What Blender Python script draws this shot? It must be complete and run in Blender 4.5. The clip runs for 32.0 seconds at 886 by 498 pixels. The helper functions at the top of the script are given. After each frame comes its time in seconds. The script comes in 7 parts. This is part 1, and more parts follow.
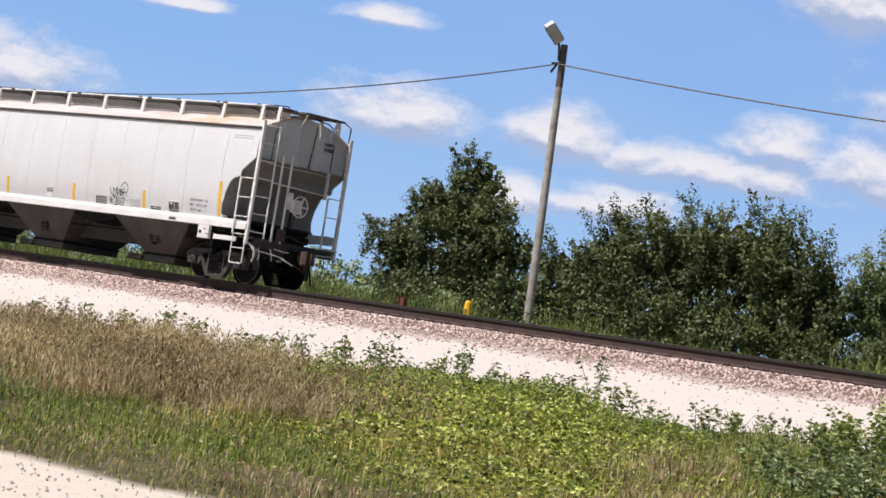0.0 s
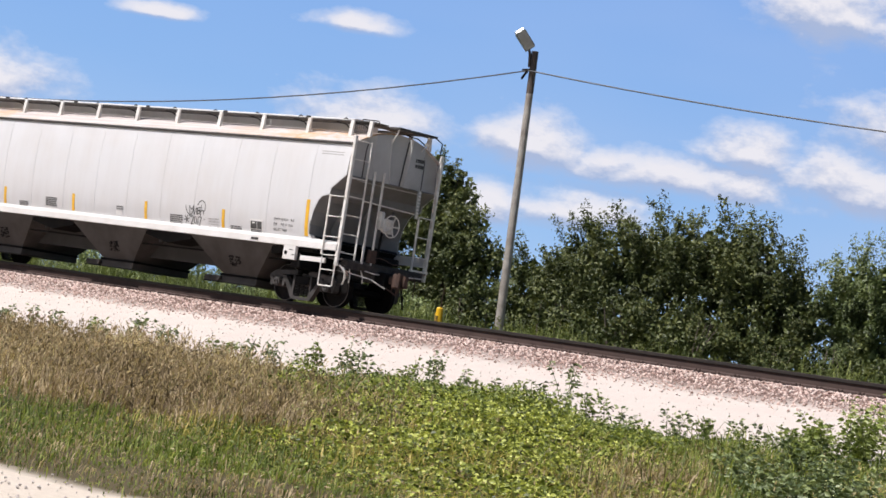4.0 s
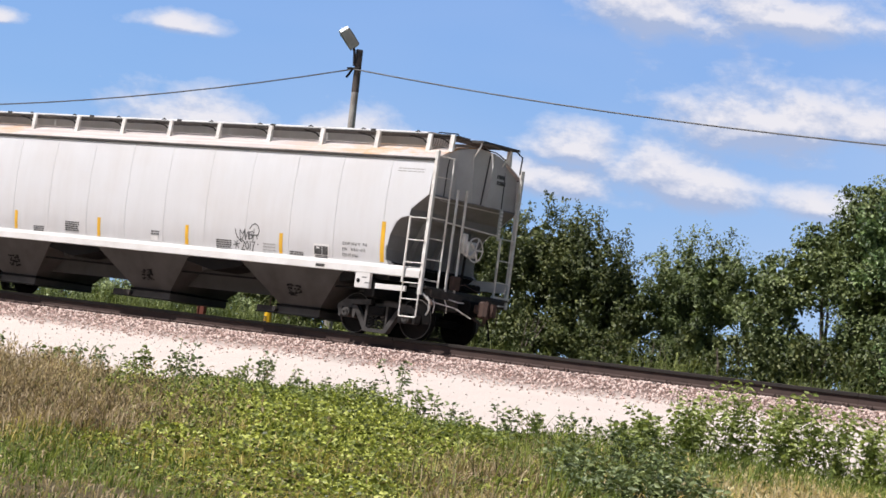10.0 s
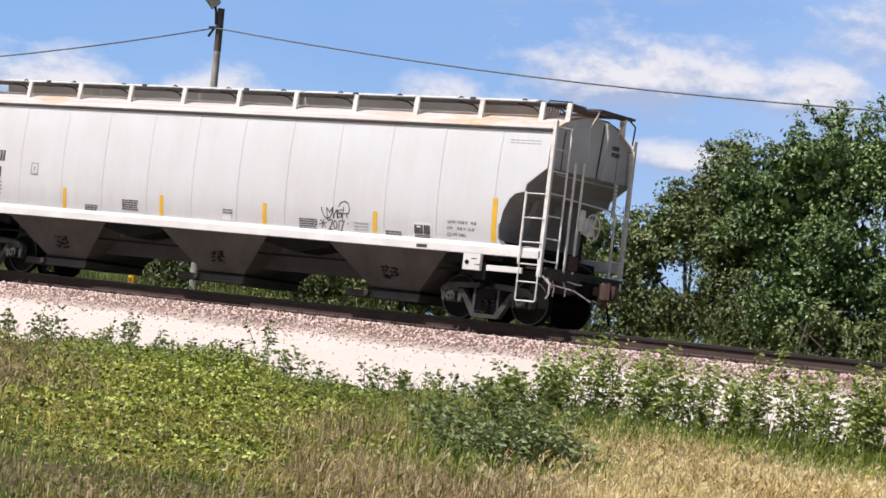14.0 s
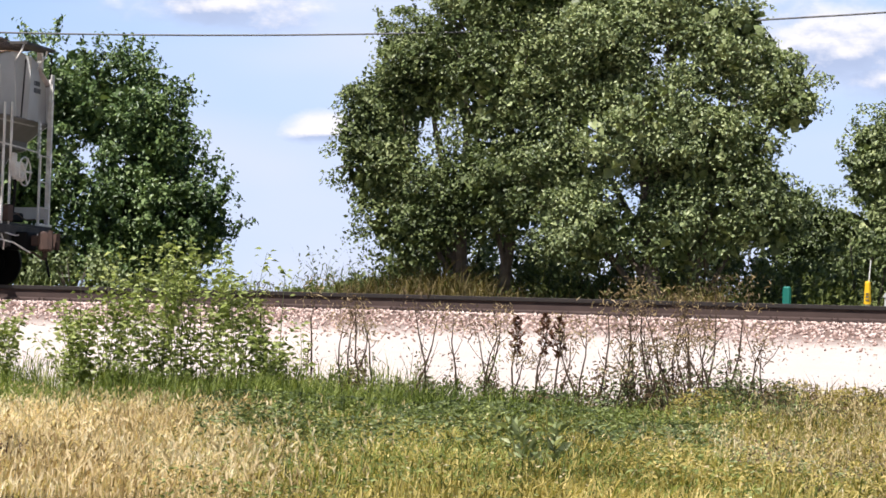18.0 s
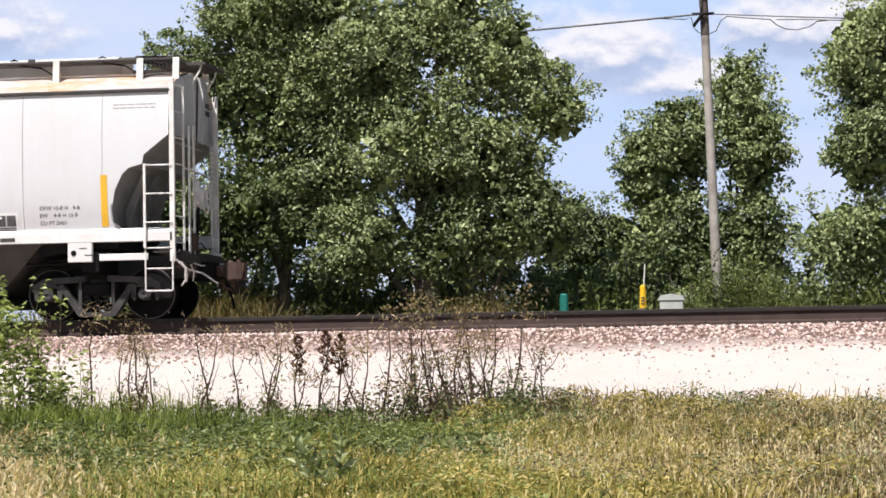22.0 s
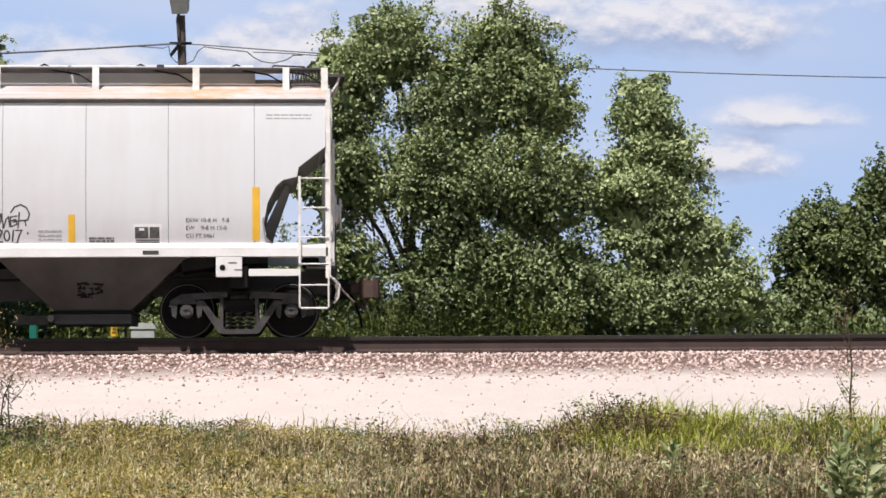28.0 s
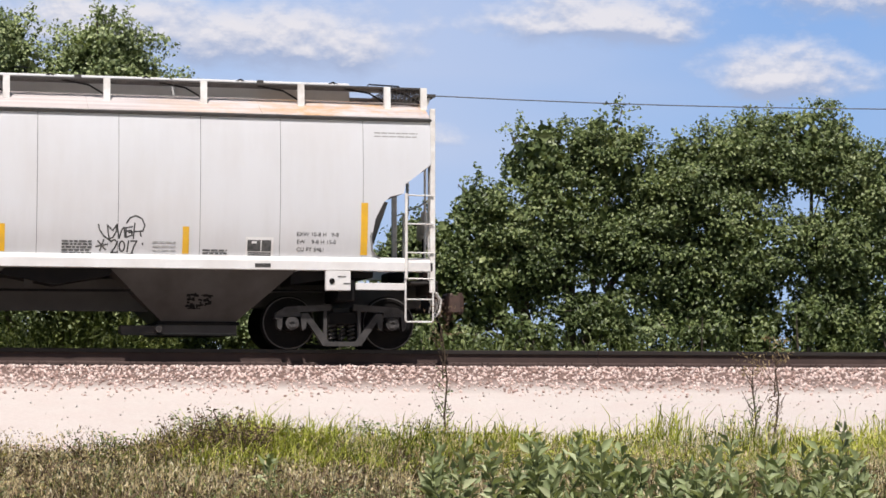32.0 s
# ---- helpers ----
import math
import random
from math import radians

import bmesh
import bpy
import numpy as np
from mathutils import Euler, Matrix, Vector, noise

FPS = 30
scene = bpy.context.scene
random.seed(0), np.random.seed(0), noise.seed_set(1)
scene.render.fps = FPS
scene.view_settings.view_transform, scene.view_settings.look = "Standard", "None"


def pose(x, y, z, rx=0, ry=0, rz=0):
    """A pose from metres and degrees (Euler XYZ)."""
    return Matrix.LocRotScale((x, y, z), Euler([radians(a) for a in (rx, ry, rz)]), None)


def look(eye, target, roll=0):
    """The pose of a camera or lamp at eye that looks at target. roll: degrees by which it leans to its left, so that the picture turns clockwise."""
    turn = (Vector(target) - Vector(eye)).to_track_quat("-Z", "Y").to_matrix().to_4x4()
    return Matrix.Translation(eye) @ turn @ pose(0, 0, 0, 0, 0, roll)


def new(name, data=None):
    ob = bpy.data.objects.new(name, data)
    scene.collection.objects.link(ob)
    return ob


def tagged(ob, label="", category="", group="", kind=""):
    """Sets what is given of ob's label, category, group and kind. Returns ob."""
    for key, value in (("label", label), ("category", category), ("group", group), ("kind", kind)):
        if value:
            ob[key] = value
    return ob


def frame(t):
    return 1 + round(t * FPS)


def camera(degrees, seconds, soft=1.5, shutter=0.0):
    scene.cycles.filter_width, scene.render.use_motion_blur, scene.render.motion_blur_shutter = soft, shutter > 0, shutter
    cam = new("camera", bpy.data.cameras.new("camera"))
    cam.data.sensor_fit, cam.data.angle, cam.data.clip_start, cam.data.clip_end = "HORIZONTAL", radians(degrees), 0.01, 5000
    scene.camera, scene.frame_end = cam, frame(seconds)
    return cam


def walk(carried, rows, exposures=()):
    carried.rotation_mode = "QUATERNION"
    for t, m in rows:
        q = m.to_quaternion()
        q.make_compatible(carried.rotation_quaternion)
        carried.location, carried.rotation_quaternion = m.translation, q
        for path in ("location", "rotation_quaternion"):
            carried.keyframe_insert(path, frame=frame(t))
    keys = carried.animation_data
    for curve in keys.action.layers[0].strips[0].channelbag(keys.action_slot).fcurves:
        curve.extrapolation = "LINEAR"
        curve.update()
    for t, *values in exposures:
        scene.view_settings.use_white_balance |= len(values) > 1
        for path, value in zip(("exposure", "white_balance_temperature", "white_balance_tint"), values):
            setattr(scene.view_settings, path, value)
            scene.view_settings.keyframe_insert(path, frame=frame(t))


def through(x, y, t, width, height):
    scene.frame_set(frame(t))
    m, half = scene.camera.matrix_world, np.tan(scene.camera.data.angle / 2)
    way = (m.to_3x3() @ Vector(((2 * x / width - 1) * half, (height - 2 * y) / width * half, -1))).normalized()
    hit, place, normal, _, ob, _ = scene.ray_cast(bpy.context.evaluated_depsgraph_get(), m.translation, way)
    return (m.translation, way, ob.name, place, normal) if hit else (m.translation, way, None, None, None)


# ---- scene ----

# ======================= camera =======================
EYE = (0.0, 0.0, 1.6)
TRACK_Y, RAIL_Z = 42.117, 2.506
cam = camera(20.97, 32.0, 1.6)


def aim(turn, tilt, roll):
    """The eye's pose: degrees to the right of north, upwards, and the lean."""
    return pose(*EYE, 90 + tilt, 0, -turn) @ pose(0, 0, 0, 0, 0, roll)


PATH = [
    (0, -43.94, 2.39, 9.03), (0.5, -43.82, 2.46, 9.09), (1, -43.69, 2.53, 9.08), (1.5, -43.57, 2.56, 9.02),
    (2, -43.46, 2.59, 9.00), (2.5, -43.38, 2.63, 8.97), (3, -43.32, 2.65, 8.95), (3.5, -43.30, 2.66, 8.89),
    (5.5, -43.22, 2.60, 8.86), (6, -43.07, 2.62, 8.76), (6.5, -42.82, 2.69, 8.89), (7, -42.46, 2.82, 8.69),
    (7.5, -42.00, 2.94, 8.61), (8, -41.49, 3.02, 8.32), (8.5, -40.94, 3.06, 8.17), (9, -40.35, 3.08, 7.95),
    (9.5, -39.74, 3.13, 7.93), (10, -39.20, 3.21, 7.65), (10.5, -38.77, 3.28, 7.64), (11, -38.46, 3.33, 7.43),
    (11.5, -38.17, 3.35, 7.32), (12, -38.03, 3.35, 7.15), (12.5, -37.90, 3.32, 7.13), (13, -37.59, 3.21, 6.83),
    (13.5, -37.01, 2.97, 6.64), (15.5, -28.85, 1.88, 6.80), (16, -25.40, 2.07, 5.81), (16.5, -21.80, 2.28, 4.37),
    (17, -18.77, 2.33, 3.09), (17.5, -16.06, 2.29, 2.20), (18, -13.99, 2.33, 1.72), (18.5, -12.27, 2.38, 0.90),
    (19, -10.98, 2.46, -0.25), (19.5, -10.40, 2.43, -0.88), (20, -10.18, 2.46, -1.28), (20.5, -9.94, 2.55, -1.41),
    (21, -9.65, 2.65, -1.42), (21.5, -9.22, 2.74, -1.08), (22, -8.66, 2.78, -0.91), (22.5, -8.03, 2.76, -0.63),
    (23, -7.37, 2.74, -0.41), (23.5, -6.73, 2.72, -0.13), (24, -6.08, 2.66, 0.17), (24.5, -5.50, 2.54, 0.12),
    (26.5, -1.23, 2.89, -0.24), (27, 0.49, 3.11, -0.48), (27.5, 2.24, 3.25, -0.38), (28, 3.93, 3.34, -0.39),
    (28.5, 5.48, 3.37, -0.47), (29, 6.73, 3.43, -0.33), (29.5, 7.83, 3.46, -0.26), (30, 8.79, 3.48, -0.30),
    (30.5, 9.83, 3.48, -0.16), (31, 10.96, 3.48, 0.01), (31.5, 12.22, 3.54, -0.04), (32, 13.50, 3.64, 0.02)]
walk(cam, [(t, aim(a, b, c)) for t, a, b, c in PATH],
     [(0, 0.26), (13.5, 0.26), (16, 0.43), (17, 0.46), (18, 0.54), (19, 0.50), (20, 0.46), (24.5, 0.38), (27, 0.27), (29, 0.19), (32, 0.17)])
TRAIN = [(0, -46.67), (1, -45.81), (2, -44.79), (3, -43.55), (3.5, -42.91), (5.5, -40.34), (6, -39.72), (7, -38.48), (8, -37.19), (9, -35.76), (10, -34.20), (11, -32.73), (12, -31.06), (13, -29.28), (13.5, -28.39), (15.5, -24.66), (16, -23.66), (17, -21.59), (18, -19.54), (19, -17.52), (20, -15.54), (21, -13.57), (22, -11.57), (23, -9.61), (24, -7.65), (24.5, -6.71), (26.5, -2.99), (27, -1.94), (28, 0.21), (29, 2.43), (30, 4.56), (31, 6.79), (32, 8.92)]

# ======================= light =======================
SUN_AZ, SUN_EL = 203.0, 59.0          # compass degrees from north (+y) over east (+x), and height
world = bpy.data.worlds.new("sky")
scene.world = world
world.use_nodes = True
wn = world.node_tree
sky = wn.nodes.new("ShaderNodeTexSky")
sky.sky_type = "NISHITA"
sky.sun_disc = False
sky.sun_elevation, sky.sun_rotation = radians(SUN_EL), radians(SUN_AZ)
sky.air_density, sky.dust_density, sky.ozone_density = 1.0, 0.6, 1.6
wn.links.new(sky.outputs[0], wn.nodes["Background"].inputs[0])
wn.nodes["Background"].inputs[1].default_value = 0.052
sun = new("sun", bpy.data.lights.new("sun", "SUN"))
sun.data.energy, sun.data.angle, sun.data.color = 5.0, radians(0.55), (1.0, 0.945, 0.92)
_e, _a = radians(SUN_EL), radians(SUN_AZ)
SUN_FROM = Vector((math.sin(_a) * math.cos(_e), math.cos(_a) * math.cos(_e), math.sin(_e)))
sun.matrix_world = look(SUN_FROM * 300, (0, 0, 0))

# ======================= materials =======================


def srgb(r, g, b):
    return tuple(((c / 255) / 12.92 if c < 11 else ((c / 255 + 0.055) / 1.055) ** 2.4) for c in (r, g, b)) + (1,)


class Nodes:
    """A node material in the making."""

    def __init__(self, name):
        self.m = bpy.data.materials.new(name)
        self.m.use_nodes = True
        self.t = self.m.node_tree
        self.b = self.t.nodes["Principled BSDF"]
        self.out = self.t.nodes["Material Output"]

    def n(self, kind, **kw):
        x = self.t.nodes.new(kind)
        for k, v in kw.items():
            x.inputs[k].default_value = v
        return x

    def l(self, a, b):
        self.t.links.new(a, b)

    def noise(self, scale, detail=4.0, vec=None, rough=0.55):
        x = self.n("ShaderNodeTexNoise", Scale=scale, Detail=detail, Roughness=rough)
        if vec is None:
            tc = self.n("ShaderNodeTexCoord")
            vec = tc.outputs["Object"]
        self.l(vec, x.inputs["Vector"])
        return x.outputs["Fac"]

    def ramp(self, fac, *stops):
        x = self.n("ShaderNodeValToRGB")
        e = x.color_ramp.elements
        while len(e) < len(stops):
            e.new(0.5)
        for i, (p, c) in enumerate(stops):
            e[i].position, e[i].color = p, (c if len(c) == 4 else (*c, 1))
        self.l(fac, x.inputs[0])
        return x.outputs[0]

    def mix(self, fac, a, b, how="MIX"):
        x = self.n("ShaderNodeMix")
        x.data_type, x.blend_type = "RGBA", how
        for v, s in ((fac, x.inputs[0]), (a, x.inputs[6]), (b, x.inputs[7])):
            if isinstance(v, bpy.types.NodeSocket):
                self.l(v, s)
            elif isinstance(v, tuple):
                s.default_value = v if len(v) == 4 else (*v, 1)
            else:
                s.default_value = v
        return x.outputs[2]

    def math(self, how, a, b=0.0, c=0.0):
        x = self.n("ShaderNodeMath")
        x.operation = how
        for v, s in zip((a, b, c), x.inputs):
            if isinstance(v, bpy.types.NodeSocket):
                self.l(v, s)
            else:
                s.default_value = v
        return x.outputs[0]

    def bump(self, fac, strength, dist):
        x = self.n("ShaderNodeBump", Strength=strength, Distance=dist)
        self.l(fac, x.inputs["Height"])
        self.l(x.outputs[0], self.b.inputs["Normal"])

    def done(self, col=None, rough=0.6, metal=0.0, spec=0.5):
        if col is not None:
            if isinstance(col, tuple):
                self.b.inputs["Base Color"].default_value = col if len(col) == 4 else (*col, 1)
            else:
                self.l(col, self.b.inputs["Base Color"])
        if isinstance(rough, (int, float)):
            self.b.inputs["Roughness"].default_value = rough
        else:
            self.l(rough, self.b.inputs["Roughness"])
        self.b.inputs["Metallic"].default_value = metal
        self.b.inputs["Specular IOR Level"].default_value = spec
        return self.m


def worn(name, base, dirt, scale=2.0, amount=0.5, rough=0.6, metal=0.0, bump=0.15, spec=0.4):
    """A surface with coarse stains and fine grain."""
    k = Nodes(name)
    a = k.noise(scale, 5)
    b = k.noise(scale * 14, 3)
    f = k.math("MULTIPLY", k.ramp(a, (0.35, (0, 0, 0)), (0.75, (1, 1, 1))), amount)
    c = k.mix(f, base, dirt)
    c = k.mix(k.math("MULTIPLY", b, 0.35), c, tuple(x * 0.72 for x in base[:3]))
    k.bump(b, bump, 0.01)
    return k.done(c, rough, metal, spec)


def car_paint():
    """Light grey freight paint: vertical dirt runs, grime low on the sides, rust high up."""
    k = Nodes("light_grey_car_paint")
    tc = k.n("ShaderNodeTexCoord")
    mp = k.n("ShaderNodeMapping")
    mp.inputs["Scale"].default_value = (1.7, 1.0, 0.28)
    k.l(tc.outputs["Object"], mp.inputs["Vector"])
    runs = k.noise(1.6, 6, mp.outputs[0], 0.65)
    blot = k.noise(0.5, 4)
    fine = k.noise(30, 3)
    c = k.mix(k.ramp(runs, (0.42, (0, 0, 0)), (0.85, (0.22, 0.22, 0.22))), (0.635, 0.638, 0.655), (0.44, 0.41, 0.38))
    c = k.mix(k.ramp(blot, (0.45, (0, 0, 0)), (0.75, (0.26, 0.26, 0.26))), c, (0.52, 0.45, 0.40))
    sp = k.n("ShaderNodeSeparateXYZ")
    k.l(tc.outputs["Object"], sp.inputs[0])
    low = k.math("SUBTRACT", 2.5, sp.outputs[2])
    low = k.math("MULTIPLY", k.math("MAXIMUM", low, 0.0), k.math("MULTIPLY", runs, 0.3))
    c = k.mix(low, c, (0.34, 0.31, 0.28))
    k.bump(fine, 0.05, 0.004)
    return k.done(c, 0.5, 0.0, 0.35)


def roof_paint():
    k = Nodes("rust_streaked_roof_paint")
    tc = k.n("ShaderNodeTexCoord")
    mp = k.n("ShaderNodeMapping")
    mp.inputs["Scale"].default_value = (0.8, 1.2, 1.0)
    k.l(tc.outputs["Object"], mp.inputs["Vector"])
    a = k.noise(1.3, 6, mp.outputs[0], 0.7)
    b = k.noise(22, 4)
    sp = k.n("ShaderNodeSeparateXYZ")
    k.l(tc.outputs["Object"], sp.inputs[0])
    ends = k.math("MULTIPLY_ADD", k.math("ABSOLUTE", k.math("ADD", sp.outputs[0], 8.33)), 0.2, -0.62)
    spots = k.math("MULTIPLY", k.ramp(a, (0.46, (0, 0, 0)), (0.62, (1, 1, 1))), k.math("MINIMUM", k.math("MAXIMUM", ends, 0.06), 0.9))
    mp2 = k.n("ShaderNodeMapping")
    mp2.inputs["Scale"].default_value = (0.35, 5.0, 9.0)
    k.l(tc.outputs["Object"], mp2.inputs["Vector"])
    lines = k.noise(1.5, 4, mp2.outputs[0], 0.6)
    pale = k.mix(k.ramp(lines, (0.40, (0, 0, 0)), (0.65, (1, 1, 1))), (0.64, 0.58, 0.56), (0.47, 0.41, 0.40))
    c = k.mix(spots, pale, (0.58, 0.28, 0.06))
    c = k.mix(k.math("MULTIPLY", b, 0.3), c, (0.4, 0.36, 0.32))
    return k.done(c, 0.65, 0.0, 0.3)


PAINT = car_paint()
ROOF = roof_paint()
WHITE = worn("white_sill_paint", (0.78, 0.77, 0.76, 1), (0.48, 0.43, 0.38, 1), 1.4, 0.5, 0.5, 0, 0.06)
RAILING = worn("white_ladder_paint", (0.82, 0.81, 0.78, 1), (0.42, 0.33, 0.26, 1), 5.0, 0.6, 0.5, 0, 0.1)
# Car paint toned down: the sunless end's shade is put into the grey.
ENDGREY = worn("shade_toned_end_paint", (0.54, 0.54, 0.535, 1), (0.34, 0.325, 0.32, 1), 1.1, 0.8, 0.6)
# Darker again, with the shade below the bulkhead painted in.
ENDSLOPE = worn("shade_dark_end_slope_paint", (0.24, 0.235, 0.235, 1), (0.14, 0.13, 0.125, 1), 1.1, 0.9, 0.7)
# Bay grey taken far down: the underside's shade is in this colour.
GREYSHEET = worn("shade_toned_hopper_sheet", (0.082, 0.077, 0.073, 1), (0.034, 0.028, 0.025, 1), 1.6, 0.9, 0.7)
# Grimy grey that also carries the shade below the body.
SLOPE = worn("grimy_shade_toned_sheet", (0.065, 0.062, 0.06, 1), (0.032, 0.029, 0.027, 1), 1.5, 0.9, 0.75)
FRAMEGREY = worn("dusty_side_frame_steel", (0.085, 0.08, 0.078, 1), (0.014, 0.013, 0.012, 1), 3.5, 0.9, 0.6, 0.1, 0.3, 0.2)
# Blacker than painted steel: part of the car's own shadow is in the colour.
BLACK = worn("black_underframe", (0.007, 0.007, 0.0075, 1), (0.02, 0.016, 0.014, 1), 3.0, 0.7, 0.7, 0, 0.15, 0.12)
STEEL = worn("greasy_truck_steel", (0.035, 0.032, 0.031, 1), (0.11, 0.09, 0.08, 1), 5.0, 0.9, 0.6, 0, 0.15, 0.2)
RUSTY = worn("rusty_coupler_steel", (0.095, 0.055, 0.042, 1), (0.045, 0.032, 0.028, 1), 6.0, 0.8, 0.75)
TREAD = worn("worn_wheel_rim", (0.16, 0.15, 0.145, 1), (0.05, 0.045, 0.042, 1), 5.0, 0.8, 0.5, 0, 0.15, 0.25)
SEAMDARK = worn("dark_roof_seam", (0.05, 0.048, 0.046, 1), (0.12, 0.10, 0.09, 1), 4.0, 0.6, 0.7)
YELLOW = worn("yellow_reflector", (0.85, 0.48, 0.03, 1), (0.55, 0.32, 0.08, 1), 6.0, 0.5, 0.4)
INK = worn("black_stencil_paint", (0.05, 0.05, 0.05, 1), (0.25, 0.24, 0.23, 1), 12.0, 0.5, 0.6)
FAINT = worn("faded_stencil_paint", (0.30, 0.29, 0.28, 1), (0.45, 0.44, 0.43, 1), 12.0, 0.6, 0.6)
RAIL = worn("rusty_rail_web", (0.060, 0.038, 0.033, 1), (0.095, 0.062, 0.052, 1), 3.0, 0.8, 0.75, 0.1)
RAILTOP = worn("dark_rail_head", (0.035, 0.03, 0.028, 1), (0.06, 0.045, 0.038, 1), 4.0, 0.6, 0.5, 0.3)
TIE = worn("weathered_tie", (0.13, 0.10, 0.08, 1), (0.06, 0.05, 0.045, 1), 3.0, 0.8, 0.9)
POLE = worn("weathered_pole_wood", (0.46, 0.43, 0.39, 1), (0.15, 0.12, 0.10, 1), 2.6, 0.9, 0.9, 0, 0.5)
TARRED = worn("tarred_pole_top", (0.075, 0.06, 0.055, 1), (0.16, 0.13, 0.11, 1), 5.0, 0.8, 0.9, 0, 0.5)
WIRE = worn("weathered_cable", (0.10, 0.10, 0.105, 1), (0.15, 0.15, 0.15, 1), 4.0, 0.5, 0.6)
LAMPGREY = worn("lamp_housing_grey", (0.30, 0.30, 0.28, 1), (0.16, 0.15, 0.13, 1), 6.0, 0.8, 0.5)
LAMPWHITE = worn("white_lamp_cap", (0.85, 0.85, 0.83, 1), (0.6, 0.58, 0.52, 1), 6.0, 0.4, 0.4)
SIGNYEL = worn("yellow_marker_plastic", (0.92, 0.55, 0.02, 1), (0.75, 0.42, 0.05, 1), 8.0, 0.5, 0.4)
SIGNWHITE = worn("white_marker_plastic", (0.8, 0.8, 0.76, 1), (0.55, 0.52, 0.45, 1), 8.0, 0.5, 0.5)
GREENBOX = worn("green_pedestal_plastic", (0.01, 0.17, 0.13, 1), (0.02, 0.11, 0.09, 1), 8.0, 0.5, 0.5)
GREYBOX = worn("grey_pedestal_metal", (0.52, 0.54, 0.52, 1), (0.34, 0.33, 0.30, 1), 5.0, 0.7, 0.5)
REDRUST = worn("red_brown_metal", (0.16, 0.045, 0.03, 1), (0.15, 0.05, 0.03, 1), 6.0, 0.7, 0.7)
BARK = worn("grey_brown_bark", (0.15, 0.12, 0.10, 1), (0.07, 0.055, 0.045, 1), 6.0, 0.9, 0.9, 0, 0.6)
STEM = worn("green_weed_stem", (0.10, 0.13, 0.04, 1), (0.16, 0.13, 0.06, 1), 6.0, 0.7, 0.8)
DEADSTEM = worn("dry_brown_stem", (0.085, 0.056, 0.036, 1), (0.045, 0.03, 0.02, 1), 6.0, 0.8, 0.9)


def foliage(name, stops, rough=0.45, through=0.35, spec=0.4, patch=0.5, vary=0.72, drift=1.1):
    """Leaf tissue: each leaf its own shade, patches over metres, light shining through."""
    k = Nodes(name)
    g = k.n("ShaderNodeNewGeometry")
    r = g.outputs["Random Per Island"]
    big = k.noise(patch, 3)
    f = k.math("ADD", k.math("MULTIPLY", k.math("SUBTRACT", r, 0.5), vary), k.math("MULTIPLY", k.math("SUBTRACT", big, 0.5), drift))
    f = k.math("ADD", f, 0.49)
    c = k.ramp(f, *stops)
    k.done(c, rough, 0.0, spec)
    tr = k.n("ShaderNodeBsdfTranslucent")
    c2 = k.mix(1.0, c, (1.15, 1.15, 0.7), "MULTIPLY")
    k.l(c2, tr.inputs[0])
    ms = k.n("ShaderNodeMixShader")
    ms.inputs[0].default_value = through
    k.l(k.b.outputs[0], ms.inputs[1])
    k.l(tr.outputs[0], ms.inputs[2])
    k.l(ms.outputs[0], k.out.inputs[0])
    return k.m


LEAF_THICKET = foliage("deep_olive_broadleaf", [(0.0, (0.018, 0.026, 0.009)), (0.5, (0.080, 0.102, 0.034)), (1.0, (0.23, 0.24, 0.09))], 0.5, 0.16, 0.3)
LEAF_DARK = foliage("dark_broadleaf", [(0.0, (0.030, 0.044, 0.016)), (0.5, (0.118, 0.158, 0.055)), (1.0, (0.33, 0.37, 0.16))], 0.45, 0.18, 0.35)
LEAF_GREEN = foliage("green_broadleaf", [(0.0, (0.030, 0.050, 0.018)), (0.5, (0.188, 0.236, 0.096)), (1.0, (0.50, 0.55, 0.27))], 0.45, 0.18, 0.4)
LEAF_MAPLE = foliage("deep_green_maple_leaf", [(0.0, (0.018, 0.036, 0.013)), (0.5, (0.095, 0.155, 0.052)), (1.0, (0.30, 0.39, 0.15))], 0.4, 0.18, 0.4)
LEAF_GREY = foliage("grey_green_leaf", [(0.0, (0.075, 0.100, 0.040)), (0.5, (0.265, 0.325, 0.145)), (1.0, (0.58, 0.64, 0.34))], 0.45, 0.18, 0.4)
LEAF_VINE = foliage("yellow_green_vine_leaf", [(0.0, (0.045, 0.058, 0.012)), (0.45, (0.20, 0.24, 0.040)), (0.7, (0.46, 0.50, 0.10)), (1.0, (0.66, 0.68, 0.18))], 0.45, 0.28, 0.4, 0.5, 1.0, 0.45)
LEAF_WEED = foliage("fresh_weed_leaf", [(0.0, (0.062, 0.087, 0.025)), (0.5, (0.196, 0.246, 0.067)), (1.0, (0.470, 0.515, 0.202))], 0.5, 0.35)
LEAF_TALL = foliage("yellow_green_weed_leaf", [(0.0, (0.08, 0.105, 0.025)), (0.5, (0.29, 0.35, 0.10)), (1.0, (0.62, 0.66, 0.30))], 0.45, 0.35)
LEAF_MILK = foliage("blue_green_milkweed_leaf", [(0.0, (0.10, 0.125, 0.050)), (0.5, (0.31, 0.36, 0.17)), (1.0, (0.66, 0.68, 0.42))], 0.5, 0.3, 0.3)
DRY_BROWN = foliage("dead_brown_leaf", [(0.0, (0.06, 0.042, 0.028)), (0.5, (0.17, 0.115, 0.07)), (1.0, (0.36, 0.27, 0.18))], 0.7, 0.2, 0.2)
GRASS_TAN = foliage("dry_tan_grass", [(0.0, (0.30, 0.21, 0.095)), (0.5, (0.80, 0.65, 0.40)), (1.0, (0.95, 0.88, 0.68))], 0.7, 0.48, 0.2)
